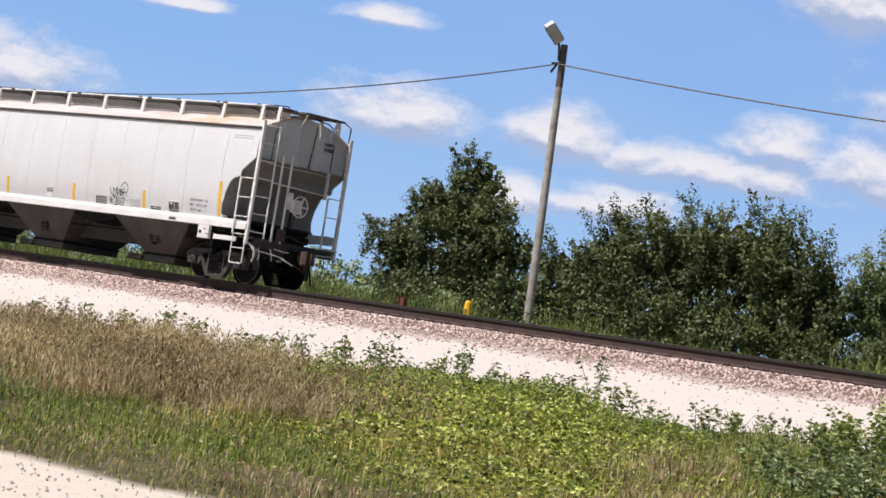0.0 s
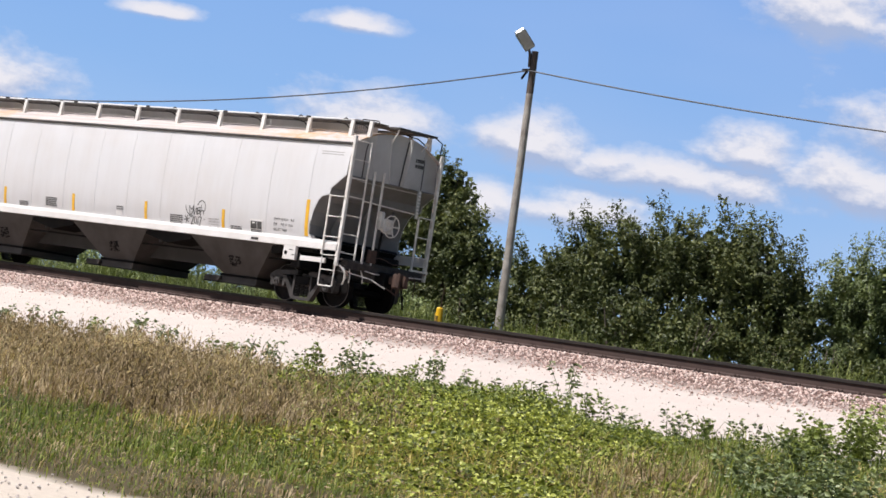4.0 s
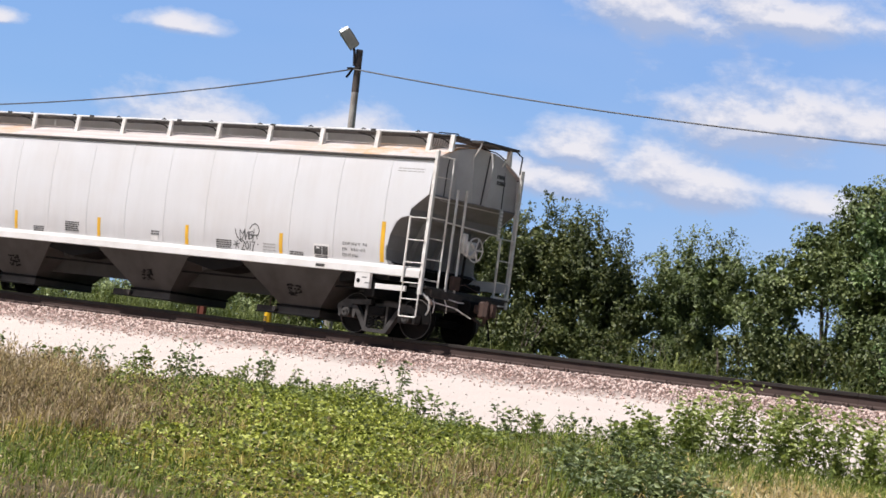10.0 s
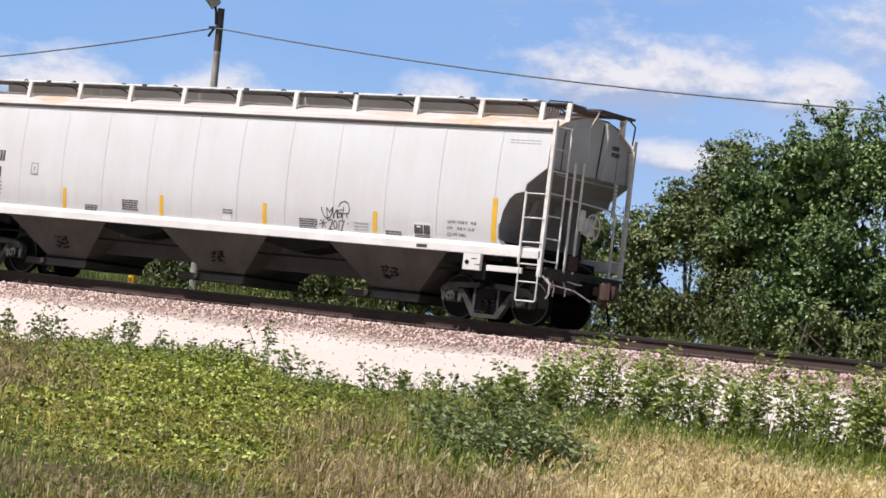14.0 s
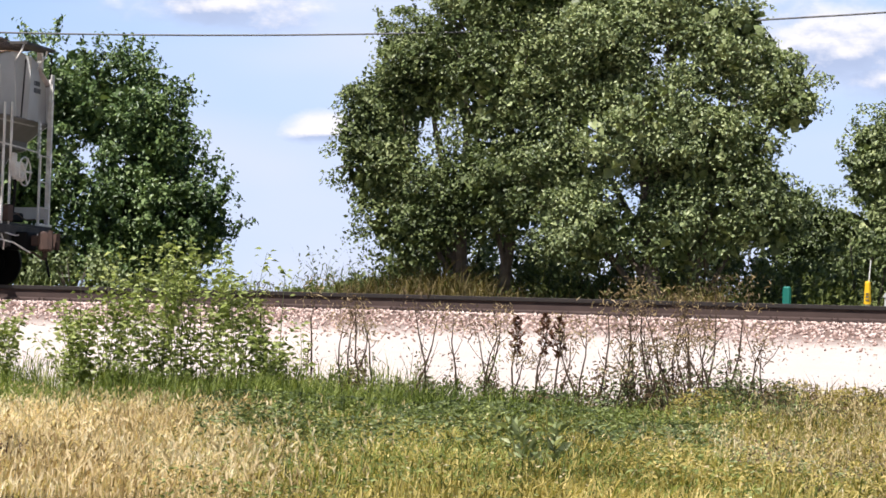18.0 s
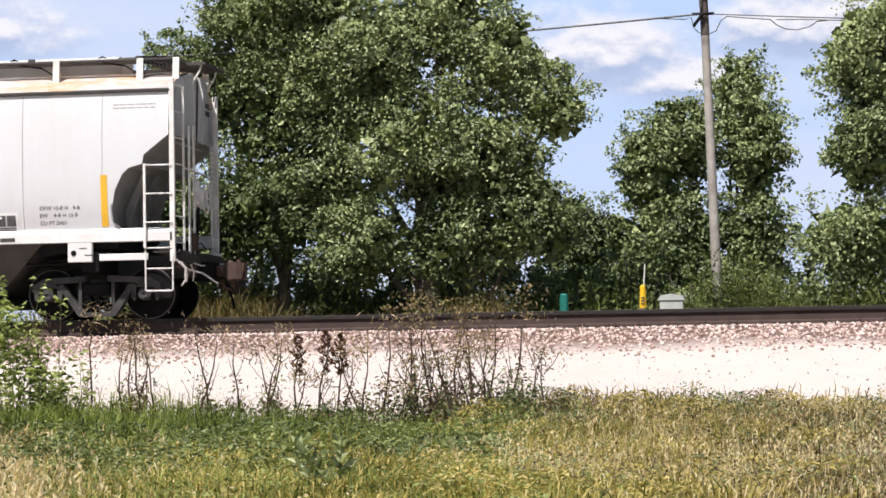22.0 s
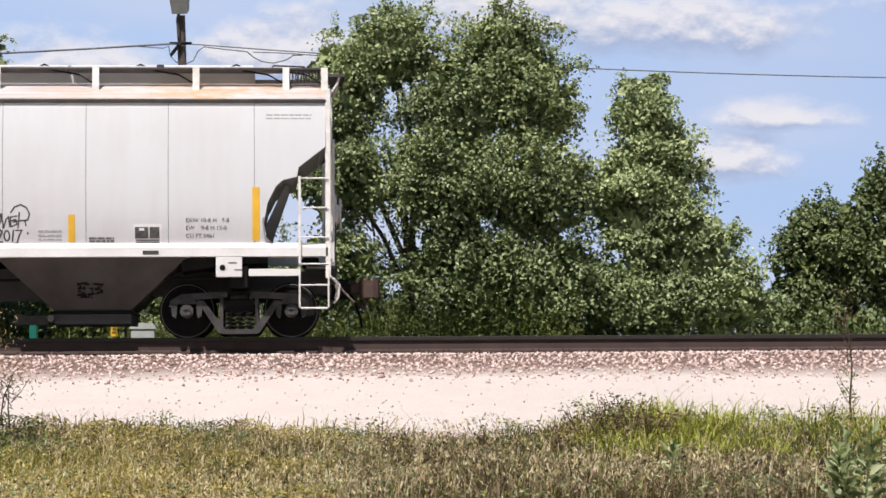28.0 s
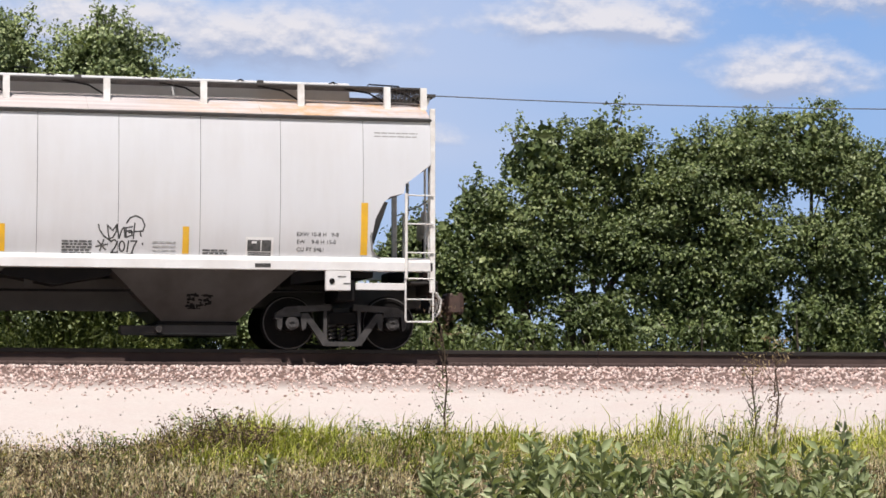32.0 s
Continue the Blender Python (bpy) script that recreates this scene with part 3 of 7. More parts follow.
def build_bogie(car, xc, name="bogie"):
    """A three-piece truck: side frames, bolster, springs, four wheels on two axles."""
    bog = box_part(name, (xc - 0.16, xc + 0.16, -1.05, 1.05, 0.42, 0.72), STEEL, car, "greasy dark cast steel bogie", 0.02)
    for sgn in (-1, 1):
        y0, y1 = (sgn * 1.15, sgn * 1.0)
        bm = bmesh.new()
        for s in (-1, 1):
            prism(bm, [(xc + s * a, b) for a, b in ((0.20, 0.78), (0.98, 0.73), (1.17, 0.62), (1.19, 0.52), (1.12, 0.50), (1.08, 0.58), (0.94, 0.635), (0.78, 0.635), (0.20, 0.67))], "y", y0, y1)
            prism(bm, [(xc + s * a, b) for a, b in ((0.72, 0.62), (0.60, 0.62), (0.24, 0.14), (0.24, 0.06), (0.34, 0.06))], "y", y0 - sgn * 0.004, y1)
            prism(bm, [(xc + s * a, b) for a, b in ((0.33, 0.70), (0.27, 0.70), (0.27, 0.12), (0.33, 0.12))], "y", y0 - sgn * 0.002, y1)
        prism(bm, [(xc + a, b) for a, b in ((-0.33, 0.13), (0.33, 0.13), (0.30, 0.05), (-0.30, 0.05))], "y", y0 - sgn * 0.006, y1)
        part("side_frame", bm, FRAMEGREY, bog, "grey-brown cast steel side frame")
        for sx in (-0.17, 0.0, 0.17):
            bm = bmesh.new()
            pts = [(xc + sx + 0.06 * math.cos(a * 0.785), sgn * 1.08 + 0.06 * math.sin(a * 0.785), 0.14 + a * 0.0088) for a in range(0, 33)]
            tube(bm, pts, 0.016, 5)
            part("coil_spring", bm, FRAMEGREY, bog, "dusty grey coil spring")
        bm = bmesh.new()
        box(bm, xc - 0.25, xc + 0.25, sgn * 1.17, sgn * 0.9, 0.44, 0.64, 0.02)
        box(bm, xc - 0.20, xc + 0.20, sgn * 1.19, sgn * 1.17, 0.44, 0.47)
        part("bolster_end", bm, BLACK, bog)
        for sx in (-0.889, 0.889):
            bm = bmesh.new()
            disc(bm, (xc + sx, 0.44), 0.115, sgn * 1.20, sgn * 0.9, 14)
            disc(bm, (xc + sx, 0.44), 0.080, sgn * 1.225, sgn * 1.20, 12, 0.035)
            for q in range(3):
                disc(bm, (xc + sx + 0.057 * math.cos(q * 2.09 + 0.5), 0.44 + 0.057 * math.sin(q * 2.09 + 0.5)), 0.016, sgn * 1.24, sgn * 1.225, 6)
            prism(bm, [(xc + sx + a, b) for a, b in ((-0.17, 0.56), (0.17, 0.56), (0.14, 0.635), (-0.14, 0.635))], "y", sgn * 1.14, sgn * 0.95)
            for s in (-1, 1):
                prism(bm, [(xc + sx + s * a, b) for a, b in ((0.16, 0.60), (0.27, 0.56), (0.25, 0.36), (0.19, 0.32), (0.17, 0.40))], "y", sgn * 1.145, sgn * 0.96)
            part("bearing_adapter", bm, FRAMEGREY, bog, "grey roller bearing end cap")
    wheels = []
    for sx in (-0.889, 0.889):
        bm = bmesh.new()
        tube(bm, [(0, -1.0, 0), (0, 1.0, 0)], 0.085, 10)
        for sgn in (-1, 1):
            disc(bm, (0, 0), 0.40, sgn * 0.80, sgn * 0.70, 32)
            disc(bm, (0, 0), 0.485, sgn * 0.715, sgn * 0.69, 32)
            disc(bm, (0, 0), 0.17, sgn * 0.86, sgn * 0.66, 14)
            for a in range(6):
                disc(bm, (0.28 * math.cos(a * 1.047), 0.28 * math.sin(a * 1.047)), 0.03, sgn * 0.806, sgn * 0.78, 6)
        w = part("wheelset", bm, BLACK, bog, "dark steel wheelset")
        w.location = (xc + sx, 0, 0.457)
        wheels.append((w, xc + sx))
        for sgn in (-1, 1):
            bm = bmesh.new()
            disc(bm, (0, 0), 0.457, sgn * 0.825, sgn * 0.72, 36, 0.40)
            w1 = part("wheel_face", bm, BLACK, bog, "black wheel face with the car's shade in its colour")
            w1.location = (xc + sx, 0, 0.457)
            wheels.append((w1, xc + sx))
            bm = bmesh.new()
            disc(bm, (0, 0), 0.458, sgn * 0.831, sgn * 0.822, 40, 0.441)
            w2 = part("wheel_rim", bm, TREAD, bog, "worn dark steel wheel rim")
            w2.location = (xc + sx, 0, 0.457)
            wheels.append((w2, xc + sx))
    return wheels


def build_car():
    r = random.Random(11)
    car = empty("covered_hopper_car", (TRAIN[0][1], TRACK_Y, RAIL_Z))
    tagged(car, "light grey three-bay covered hopper railway car rolling on the track", "railway car")
    seams = [-0.62, -2.07, -3.45, -4.84, -6.2, -7.6, -8.96, -10.34, -11.76, -13.1, -14.5, -16.04]
    zs = sorted({1.58, 1.63, 1.68, 1.8, 1.92, 2.08, 2.25, 2.39, 2.53, 2.64, 2.70, 2.86, 3.03, 3.21, 3.4, 3.65, 3.85, 3.97})
    zmid = [1.58, 1.8, 2.1, 2.5, 2.9, 3.3, 3.65, 3.85, 3.97]
    for sgn in (-1, 1):
        part("side_panel", side_sheet(lambda z: seams[0] + 0.004, cut_x, sgn, zs), PAINT, car, "light grey side sheet cut away below the end slope", True)
        part("side_panel", side_sheet(lambda z: mirror_x(cut_x(z), True), lambda z: mirror_x(seams[0], True) - 0.004, sgn, zs), PAINT, car, "", True)
        for b, a in zip(seams, seams[1:]):
            if a < -16.03:
                a = mirror_x(seams[0], True)
            off = r.uniform(0, 0.005)
            part("side_panel", side_sheet(lambda z: a + 0.004, lambda z: b - 0.004, sgn, zmid, 0.010 + off), PAINT, car, "", True)
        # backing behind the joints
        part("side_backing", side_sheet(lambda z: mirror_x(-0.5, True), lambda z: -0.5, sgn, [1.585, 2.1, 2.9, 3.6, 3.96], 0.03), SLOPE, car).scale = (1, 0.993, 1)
        # roof: curved sheets in lengths, dark eave strip, sill
        n = 6
        for i in range(n):
            xa, xb = -17.24 + i * 17.84 / n, -17.24 + (i + 1) * 17.84 / n
            bm = bmesh.new()
            up = [(sgn * y, z) for y, z in ROOFLINE]
            dn = [(sgn * y * 0.985, z - 0.02) for y, z in ROOFLINE][::-1]
            prism(bm, up + dn, "x", xa + 0.002, xb - 0.002)
            part("roof_sheet", bm, ROOF, car, "rust-streaked pale roof sheet")
        # The eave's shadow line is a strip in a dark colour.
        bm = bmesh.new()
        prism(bm, [(sgn * 1.545, 3.955), (sgn * 1.60, 3.965), (sgn * 1.61, 4.005), (sgn * 1.56, 4.03)], "x", -17.24, 0.6)
        part("eave_shade_strip", bm, SEAMDARK, car, "dark eave strip with the eave's shadow in its colour")
        bm = bmesh.new()
        prism(bm, [(sgn * 1.50, 1.35), (sgn * 1.60, 1.35), (sgn * 1.60, 1.50), (sgn * 1.565, 1.58), (sgn * 1.50, 1.58)], "x", -17.3, 0.62)
        part("side_sill", bm, WHITE, car, "white painted side sill")
        bm = bmesh.new()
        prism(bm, [(sgn * 1.605, 1.355), (sgn * 1.60, 1.345), (sgn * 1.35, 1.345), (sgn * 1.35, 1.36)], "x", -17.3, 0.62)
        part("sill_flange", bm, WHITE, car)
    # roof walk
    posts = [0.58, -0.08, -1.62, -3.33, -5.0, -6.7, -8.37, -10.05, -11.74, -13.4, -15.1, -16.6, -17.2]
    for sgn in (-1, 1):
        for x in posts:
            bm = bmesh.new()
            prism(bm, [(sgn * 1.03, 4.265), (sgn * 1.11, 4.235), (sgn * 1.07, 4.63), (sgn * 1.03, 4.63)], "x", x - 0.058, x + 0.058)
            part("walk_bracket", bm, RAILING, car, "white running-board bracket")
            bar_part("bracket_brace", [(x - 0.04, sgn * 1.0, 4.36), (x - 0.3, sgn * 0.95, 4.52), (x - 0.75, sgn * 0.9, 4.60)], 0.016, BLACK, car)
        box_part("running_board_edge", (-17.5, 0.60, sgn * 1.03, sgn * 0.98, 4.60, 4.635), SEAMDARK, car, "dark running-board edge angle", 0.004)
        for y in (0.54, 0.65, 0.76, 0.87, 0.95):
            box_part("running_board_slat", (-17.5, 0.64, sgn * (y - 0.025), sgn * (y + 0.025), 4.60, 4.625), STEEL, car, "", 0.0)
        for i in range(10):
            x = -16.0 + i * 1.66
            bar_part("walk_clip", [(x, sgn * 0.48, 4.70), (x + 0.12, sgn * 0.48, 4.76), (x + 0.24, sgn * 0.48, 4.70)], 0.016, BLACK, car)
    box_part("hatch_coaming", (-16.6, -0.62, -0.40, 0.40, 4.43, 4.70), ENDGREY, car, "grey grimy hatch coaming", 0.02)
    for i in range(5):
        xa = -16.6 + i * 3.196
        bm = bmesh.new()
        prism(bm, [(-0.52, 4.665), (0.52, 4.665), (0.52, 4.72), (0.36, 4.765), (-0.36, 4.765), (-0.52, 4.72)], "x", xa + 0.02, xa + 3.17)
        part("hatch_cover", bm, WHITE, car, "long white trough hatch cover")
        box_part("hatch_latch", (xa + 1.5, xa + 1.62, -0.56, -0.50, 4.66, 4.75), SEAMDARK, car, "dark hatch latch", 0.008)
    for k in range(13):
        xx = -0.06 + k * 0.05
        bar_part("walk_grating_bar", [(xx, -0.97, 4.60), (xx, 0.97, 4.60)], 0.012, STEEL, car, "", 4)
    for k in range(9):
        xx = -0.04 + k * 0.07
        bar_part("grating_diagonal", [(xx - 0.03, -0.98, 4.36), (xx + 0.02, -0.99, 4.48), (xx - 0.02, -1.0, 4.60)], 0.011, SEAMDARK, car, "twisted grating bar", 4)
    bar_part("grating_rail", [(-0.08, -0.98, 4.36), (0.58, -0.98, 4.36)], 0.014, SEAMDARK, car, "", 4)
    box_part("end_walk_beam", (0.60, 0.95, -0.42, 0.95, 4.56, 4.61), SEAMDARK, car, "dark rusty end running board", 0.0)
    bar_part("roof_grab", [(0.62, 0.95, 4.62), (0.66, 1.2, 4.60), (0.66, 1.45, 4.50), (0.62, 1.47, 4.1)], 0.018, BLACK, car)
    bar_part("roof_grab", [(-0.35, -0.5, 4.64), (-0.3, -0.5, 4.74), (0.25, -0.5, 4.72), (0.32, -0.5, 4.64)], 0.014, BLACK, car)
    for y in (-0.35, 0.75):
        bar_part("walk_strut", [(0.5, y, 3.95), (0.82, y, 4.45), (0.86, y, 4.58)], 0.02, RAILING, car)
    # ends: grey bulkhead, folded middle, slope sheet below
    for flip in (False, True):
        X = lambda x: mirror_x(x, flip)
        bm = bmesh.new()
        prof = [(y, z) for y, z in ROOFLINE]
        outline = [(-y, z) for y, z in prof] + [(y, z) for y, z in prof[::-1][1:]]
        low = [(1.60, 3.21), (1.0, 3.12), (-1.0, 3.12), (-1.60, 3.21)]
        prism(bm, outline + low, "x", X(0.50), X(0.485))
        part("end_bulkhead", bm, ENDGREY, car, "flat grey end bulkhead")
        fold = [(-1.56, 0.505), (-1.20, 0.51), (-1.04, 0.53), (-0.86, 0.66), (-0.40, 0.70), (-0.34, 0.60), (-0.05, 0.60), (0.05, 0.60), (0.34, 0.60), (0.40, 0.70), (0.86, 0.66), (1.04, 0.53), (1.20, 0.51), (1.56, 0.505)]
        bm = bmesh.new()
        rows = []
        for i in range(7):
            q = i / 6
            row = []
            for y, x in fold:
                top = float(np.interp(abs(y), [p[0] for p in ROOFLINE[::-1]], [p[1] for p in ROOFLINE[::-1]])) - 0.02
                z = 3.20 + (top - 3.20) * q
                yy = y * (1.0 if abs(y) > 0.8 else 0.62 + 0.38 * q)
                row.append((bm.verts.new((X(x - 0.03 * max(0.0, q - 0.7)), yy, z)), bm.verts.new((X(x - 0.012), yy, z))))
            rows.append(row)
        for a, b in zip(rows, rows[1:]):
            for k in range(len(fold) - 1):
                for s in (0, 1):
                    bm.faces.new((a[k][s], a[k + 1][s], b[k + 1][s], b[k][s]))
        part("bulkhead_sheet", bm, ENDGREY, car, "folded grey end sheet with vertical creases")
        for sgn in (-1, 1):
            bar_part("bulkhead_rib", [(X(0.70), sgn * 0.25, 3.22), (X(0.695), sgn * 0.40, 4.34)], 0.02, ENDGREY, car, "", 5)
            # Dark bars stand in for the shade in the folds.
            bar_part("rib_crease_shade", [(X(0.612), sgn * 0.19, 3.22), (X(0.61), sgn * 0.32, 4.36)], 0.016, SLOPE, car, "dark strip for the crease shade beside the rib", 5)
            bar_part("gore_crease_shade", [(X(0.532), sgn * 1.06, 3.22), (X(0.535), sgn * 1.05, 3.9), (X(0.53), sgn * 0.98, 4.24)], 0.014, SLOPE, car, "dark strip for the crease shade beside the corner gore", 5)
        bar_part("bulkhead_lower_lip", [(X(0.56), -1.5, 3.205), (X(0.67), -0.6, 3.20), (X(0.67), 0.6, 3.20), (X(0.56), 1.5, 3.205)], 0.02, ENDSLOPE, car, "", 5)
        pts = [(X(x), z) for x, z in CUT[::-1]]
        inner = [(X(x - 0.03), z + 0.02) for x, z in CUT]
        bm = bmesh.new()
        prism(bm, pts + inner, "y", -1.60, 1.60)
        part("end_slope_sheet", bm, ENDSLOPE, car, "slope sheet under the end, its shade put into the colour")
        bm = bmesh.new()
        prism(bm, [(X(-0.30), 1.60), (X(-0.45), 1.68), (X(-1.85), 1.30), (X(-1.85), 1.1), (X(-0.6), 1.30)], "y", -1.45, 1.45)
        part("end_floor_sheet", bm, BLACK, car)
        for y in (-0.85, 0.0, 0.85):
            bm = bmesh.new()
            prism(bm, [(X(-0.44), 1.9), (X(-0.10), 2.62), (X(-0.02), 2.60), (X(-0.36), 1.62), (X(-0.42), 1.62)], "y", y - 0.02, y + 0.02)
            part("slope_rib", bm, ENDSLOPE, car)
        # end frame
        box_part("end_platform", (min(X(0.25), X(0.74)), max(X(0.25), X(0.74)), -1.5, 1.5, 1.14, 1.19), SLOPE, car, "steel end platform")
        box_part("end_sill", (min(X(0.60), X(0.78)), max(X(0.60), X(0.78)), -1.35, 1.35, 0.96, 1.14), STEEL, car, "dark end sill", 0.015)
        for sgn in (-1, 1):
            box_part("corner_post", (min(X(0.58), X(0.67)), max(X(0.58), X(0.67)), sgn * 1.60, sgn * 1.52, 0.98, 4.20), RAILING, car, "white angle corner post", 0.006)
        box_part("draft_gear_box", (min(X(0.60), X(1.02)), max(X(0.60), X(1.02)), -0.24, 0.24, 0.68, 1.02), BLACK, car, "dark draft gear box", 0.03)
        bm = bmesh.new()
        box(bm, min(X(1.02), X(1.34)), max(X(1.02), X(1.34)), -0.10, 0.10, 0.76, 0.96, 0.03)
        prism(bm, [(X(1.30), -0.20), (X(1.30), 0.14), (X(1.42), 0.18), (X(1.56), 0.06), (X(1.52), -0.02), (X(1.40), 0.02), (X(1.40), -0.14), (X(1.52), -0.22), (X(1.44), -0.26)], "z", 0.70, 1.0)
        box(bm, min(X(1.20), X(1.36)), max(X(1.20), X(1.36)), -0.19, 0.17, 0.66, 1.04, 0.04)
        box(bm, min(X(1.26), X(1.33)), max(X(1.26), X(1.33)), -0.05, 0.05, 0.54, 0.70, 0.02)
        tube(bm, [(X(1.47), -0.17, 0.66), (X(1.47), -0.17, 1.05)], 0.045, 8)
        part("coupler", bm, RUSTY, car, "rust-brown knuckle coupler")
        bar_part("lock_lifter", [(X(1.12), -0.22, 0.64), (X(1.26), -0.05, 0.52), (X(1.3), 0.02, 0.50)], 0.018, RUSTY, car)
        bar_part("air_hose", [(X(0.95), 0.30, 0.85), (X(1.1), 0.31, 0.72), (X(1.2), 0.31, 0.45), (X(1.26), 0.31, 0.18)], 0.025, BLACK, car, "black rubber air hose", 8)
        bar_part("uncoupling_lever", [(X(0.72), -1.5, 0.98), (X(0.78), -1.2, 0.86), (X(0.9), -0.6, 0.80), (X(1.1), -0.25, 0.62)], 0.016, RAILING, car, "bent uncoupling lever")
    # leading end ladders, brake gear
    for z in (4.08, 3.62, 3.16, 2.70, 2.24, 1.78, 1.32):
        bar_part("end_ladder_rung", [(0.66, -1.54, z), (0.69, -1.04, z)], 0.014, RAILING, car)
    bar_part("end_ladder_stile", [(0.69, -1.04, 1.0), (0.69, -1.04, 4.10)], 0.026, RAILING, car, "white end ladder stile", 4)
    box_part("side_ladder_stile", (0.12, 0.165, -1.655, -1.615, 1.22, 2.70), RAILING, car, "white side ladder stile", 0.004)
    for z in (2.67, 2.17, 1.67):
        bar_part("side_ladder_rung", [(0.14, -1.64, z), (0.63, -1.62, z)], 0.014, RAILING, car)
    for z in (1.22, 0.86):
        bar_part("step_rung", [(0.14, -1.60, z), (0.63, -1.60, z)], 0.014, RAILING, car)
    bar_part("stirrup_step", [(0.14, -1.60, 1.24), (0.14, -1.60, 0.49), (0.17, -1.60, 0.47), (0.60, -1.60, 0.47), (0.63, -1.60, 0.49), (0.63, -1.60, 1.1)], 0.017, RAILING, car, "white bent stirrup step")
    bar_part("train_line_hose", [(0.66, -1.48, 1.02), (0.82, -1.42, 0.86), (0.80, -1.38, 0.66), (0.72, -1.36, 0.56)], 0.02, RAILING, car, "dusty pale rubber hose", 8)
    for y0, y1, z0, z1 in ((-1.42, -1.30, 0.98, 0.70), (-1.2, -1.18, 0.95, 0.62), (-0.8, -0.72, 0.96, 0.66), (0.30, 0.34, 0.98, 0.60), (1.1, 1.12, 1.12, 0.55)):
        bar_part("hanger_rod", [(0.74, y0, z0), (0.79, (y0 + y1) / 2, (z0 + z1) / 2), (0.76, y1, z1)], 0.015, RAILING if z1 > 0.6 else RUSTY, car, "bent hanger rod on the end sill", 5)
    box_part("brake_cylinder_guard", (0.78, 0.92, 0.05, 0.42, 0.78, 1.0), RUSTY, car, "rusty guard plate under the end sill", 0.02)
    bar_part("retainer_pipe", [(0.74, -0.62, 1.3), (0.78, -0.2, 1.36), (0.76, 0.25, 1.26), (0.75, 0.7, 1.3)], 0.014, RUSTY, car, "thin rusty air pipe", 5)
    bar_part("angle_cock", [(0.60, -1.30, 0.92), (0.78, -1.34, 0.90), (0.86, -1.36, 0.78)], 0.03, RUSTY, car, "rusty valve pipe", 6)
    bar_part("operating_rod", [(0.70, -1.0, 1.02), (0.84, -0.4, 0.94), (0.86, 0.5, 1.0), (0.80, 1.35, 1.04)], 0.015, RAILING, car, "thin pale operating rod", 6)
    for y, z1 in ((-0.82, 3.42), (-0.50, 3.45)):
        box_part("brake_pipe", (0.72, 0.755, y - 0.028, y + 0.028, 1.0, z1), RAILING, car, "pale vertical channel on the end", 0.004)
    bar_part("end_grab_rail", [(0.70, -1.04, 2.66), (0.76, 0.0, 2.62), (0.72, 0.86, 2.60)], 0.017, RAILING, car)
    box_part("notched_strap", (0.70, 0.73, 0.80, 0.90, 2.5, 3.22), GREYBOX, car, "grey toothed strap", 0.0)
    for k in range(8):
        box_part("strap_tooth", (0.73, 0.745, 0.81, 0.89, 2.54 + k * 0.085, 2.58 + k * 0.085), WHITE, car, "", 0.0)
    box_part("far_ladder_stile", (0.66, 0.70, 0.98, 1.03, 1.2, 2.55), RAILING, car, "white end ladder stile", 0.004)
    for z in (2.56, 2.06, 1.56):
        bar_part("end_ladder_rung", [(0.68, 1.0, z), (0.66, 1.55, z)], 0.014, RAILING, car)
    box_part("ladder_foot", (0.64, 0.72, 0.96, 1.58, 1.18, 1.24), RAILING, car, "", 0.004)
    wheel_bm = bmesh.new()
    for i in range(24):
        a, b = i * math.pi / 12, (i + 1) * math.pi / 12
        tube(wheel_bm, [(0.86, -0.10 + 0.27 * math.cos(a), 2.17 + 0.27 * math.sin(a)), (0.86, -0.10 + 0.27 * math.cos(b), 2.17 + 0.27 * math.sin(b))], 0.017, 5, False)
    for i in range(5):
        a = i * 2 * math.pi / 5
        tube(wheel_bm, [(0.86, -0.10, 2.17), (0.88, -0.10 + 0.27 * math.cos(a), 2.17 + 0.27 * math.sin(a))], 0.022, 5)
    part("brake_wheel", wheel_bm, RAILING, car, "pale five-spoke hand brake wheel")
    bm = bmesh.new()
    box(bm, 0.70, 0.84, -0.34, 0.02, 1.98, 2.34, 0.04)
    box(bm, 0.70, 0.80, -0.46, -0.30, 2.05, 2.50, 0.03)
    part("brake_housing", bm, RAILING, car, "white hand brake gear housing")
    bar_part("brake_chain", [(0.76, -0.30, 2.0), (0.76, -0.32, 1.6), (0.72, -0.32, 1.2)], 0.03, BLACK, car)
    box_part("brake_bracket", (0.66, 0.78, -0.62, -0.36, 1.2, 1.52), RUSTY, car, "rusty brown bracket plate", 0.02)
    box_part("gear_beam", (0.2, 0.5, 0.1, 0.75, 1.24, 1.42), BLACK, car, "dark brake reservoir support", 0.03)
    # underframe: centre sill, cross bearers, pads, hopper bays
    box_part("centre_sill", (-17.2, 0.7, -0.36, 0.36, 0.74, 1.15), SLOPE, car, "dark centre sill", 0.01)
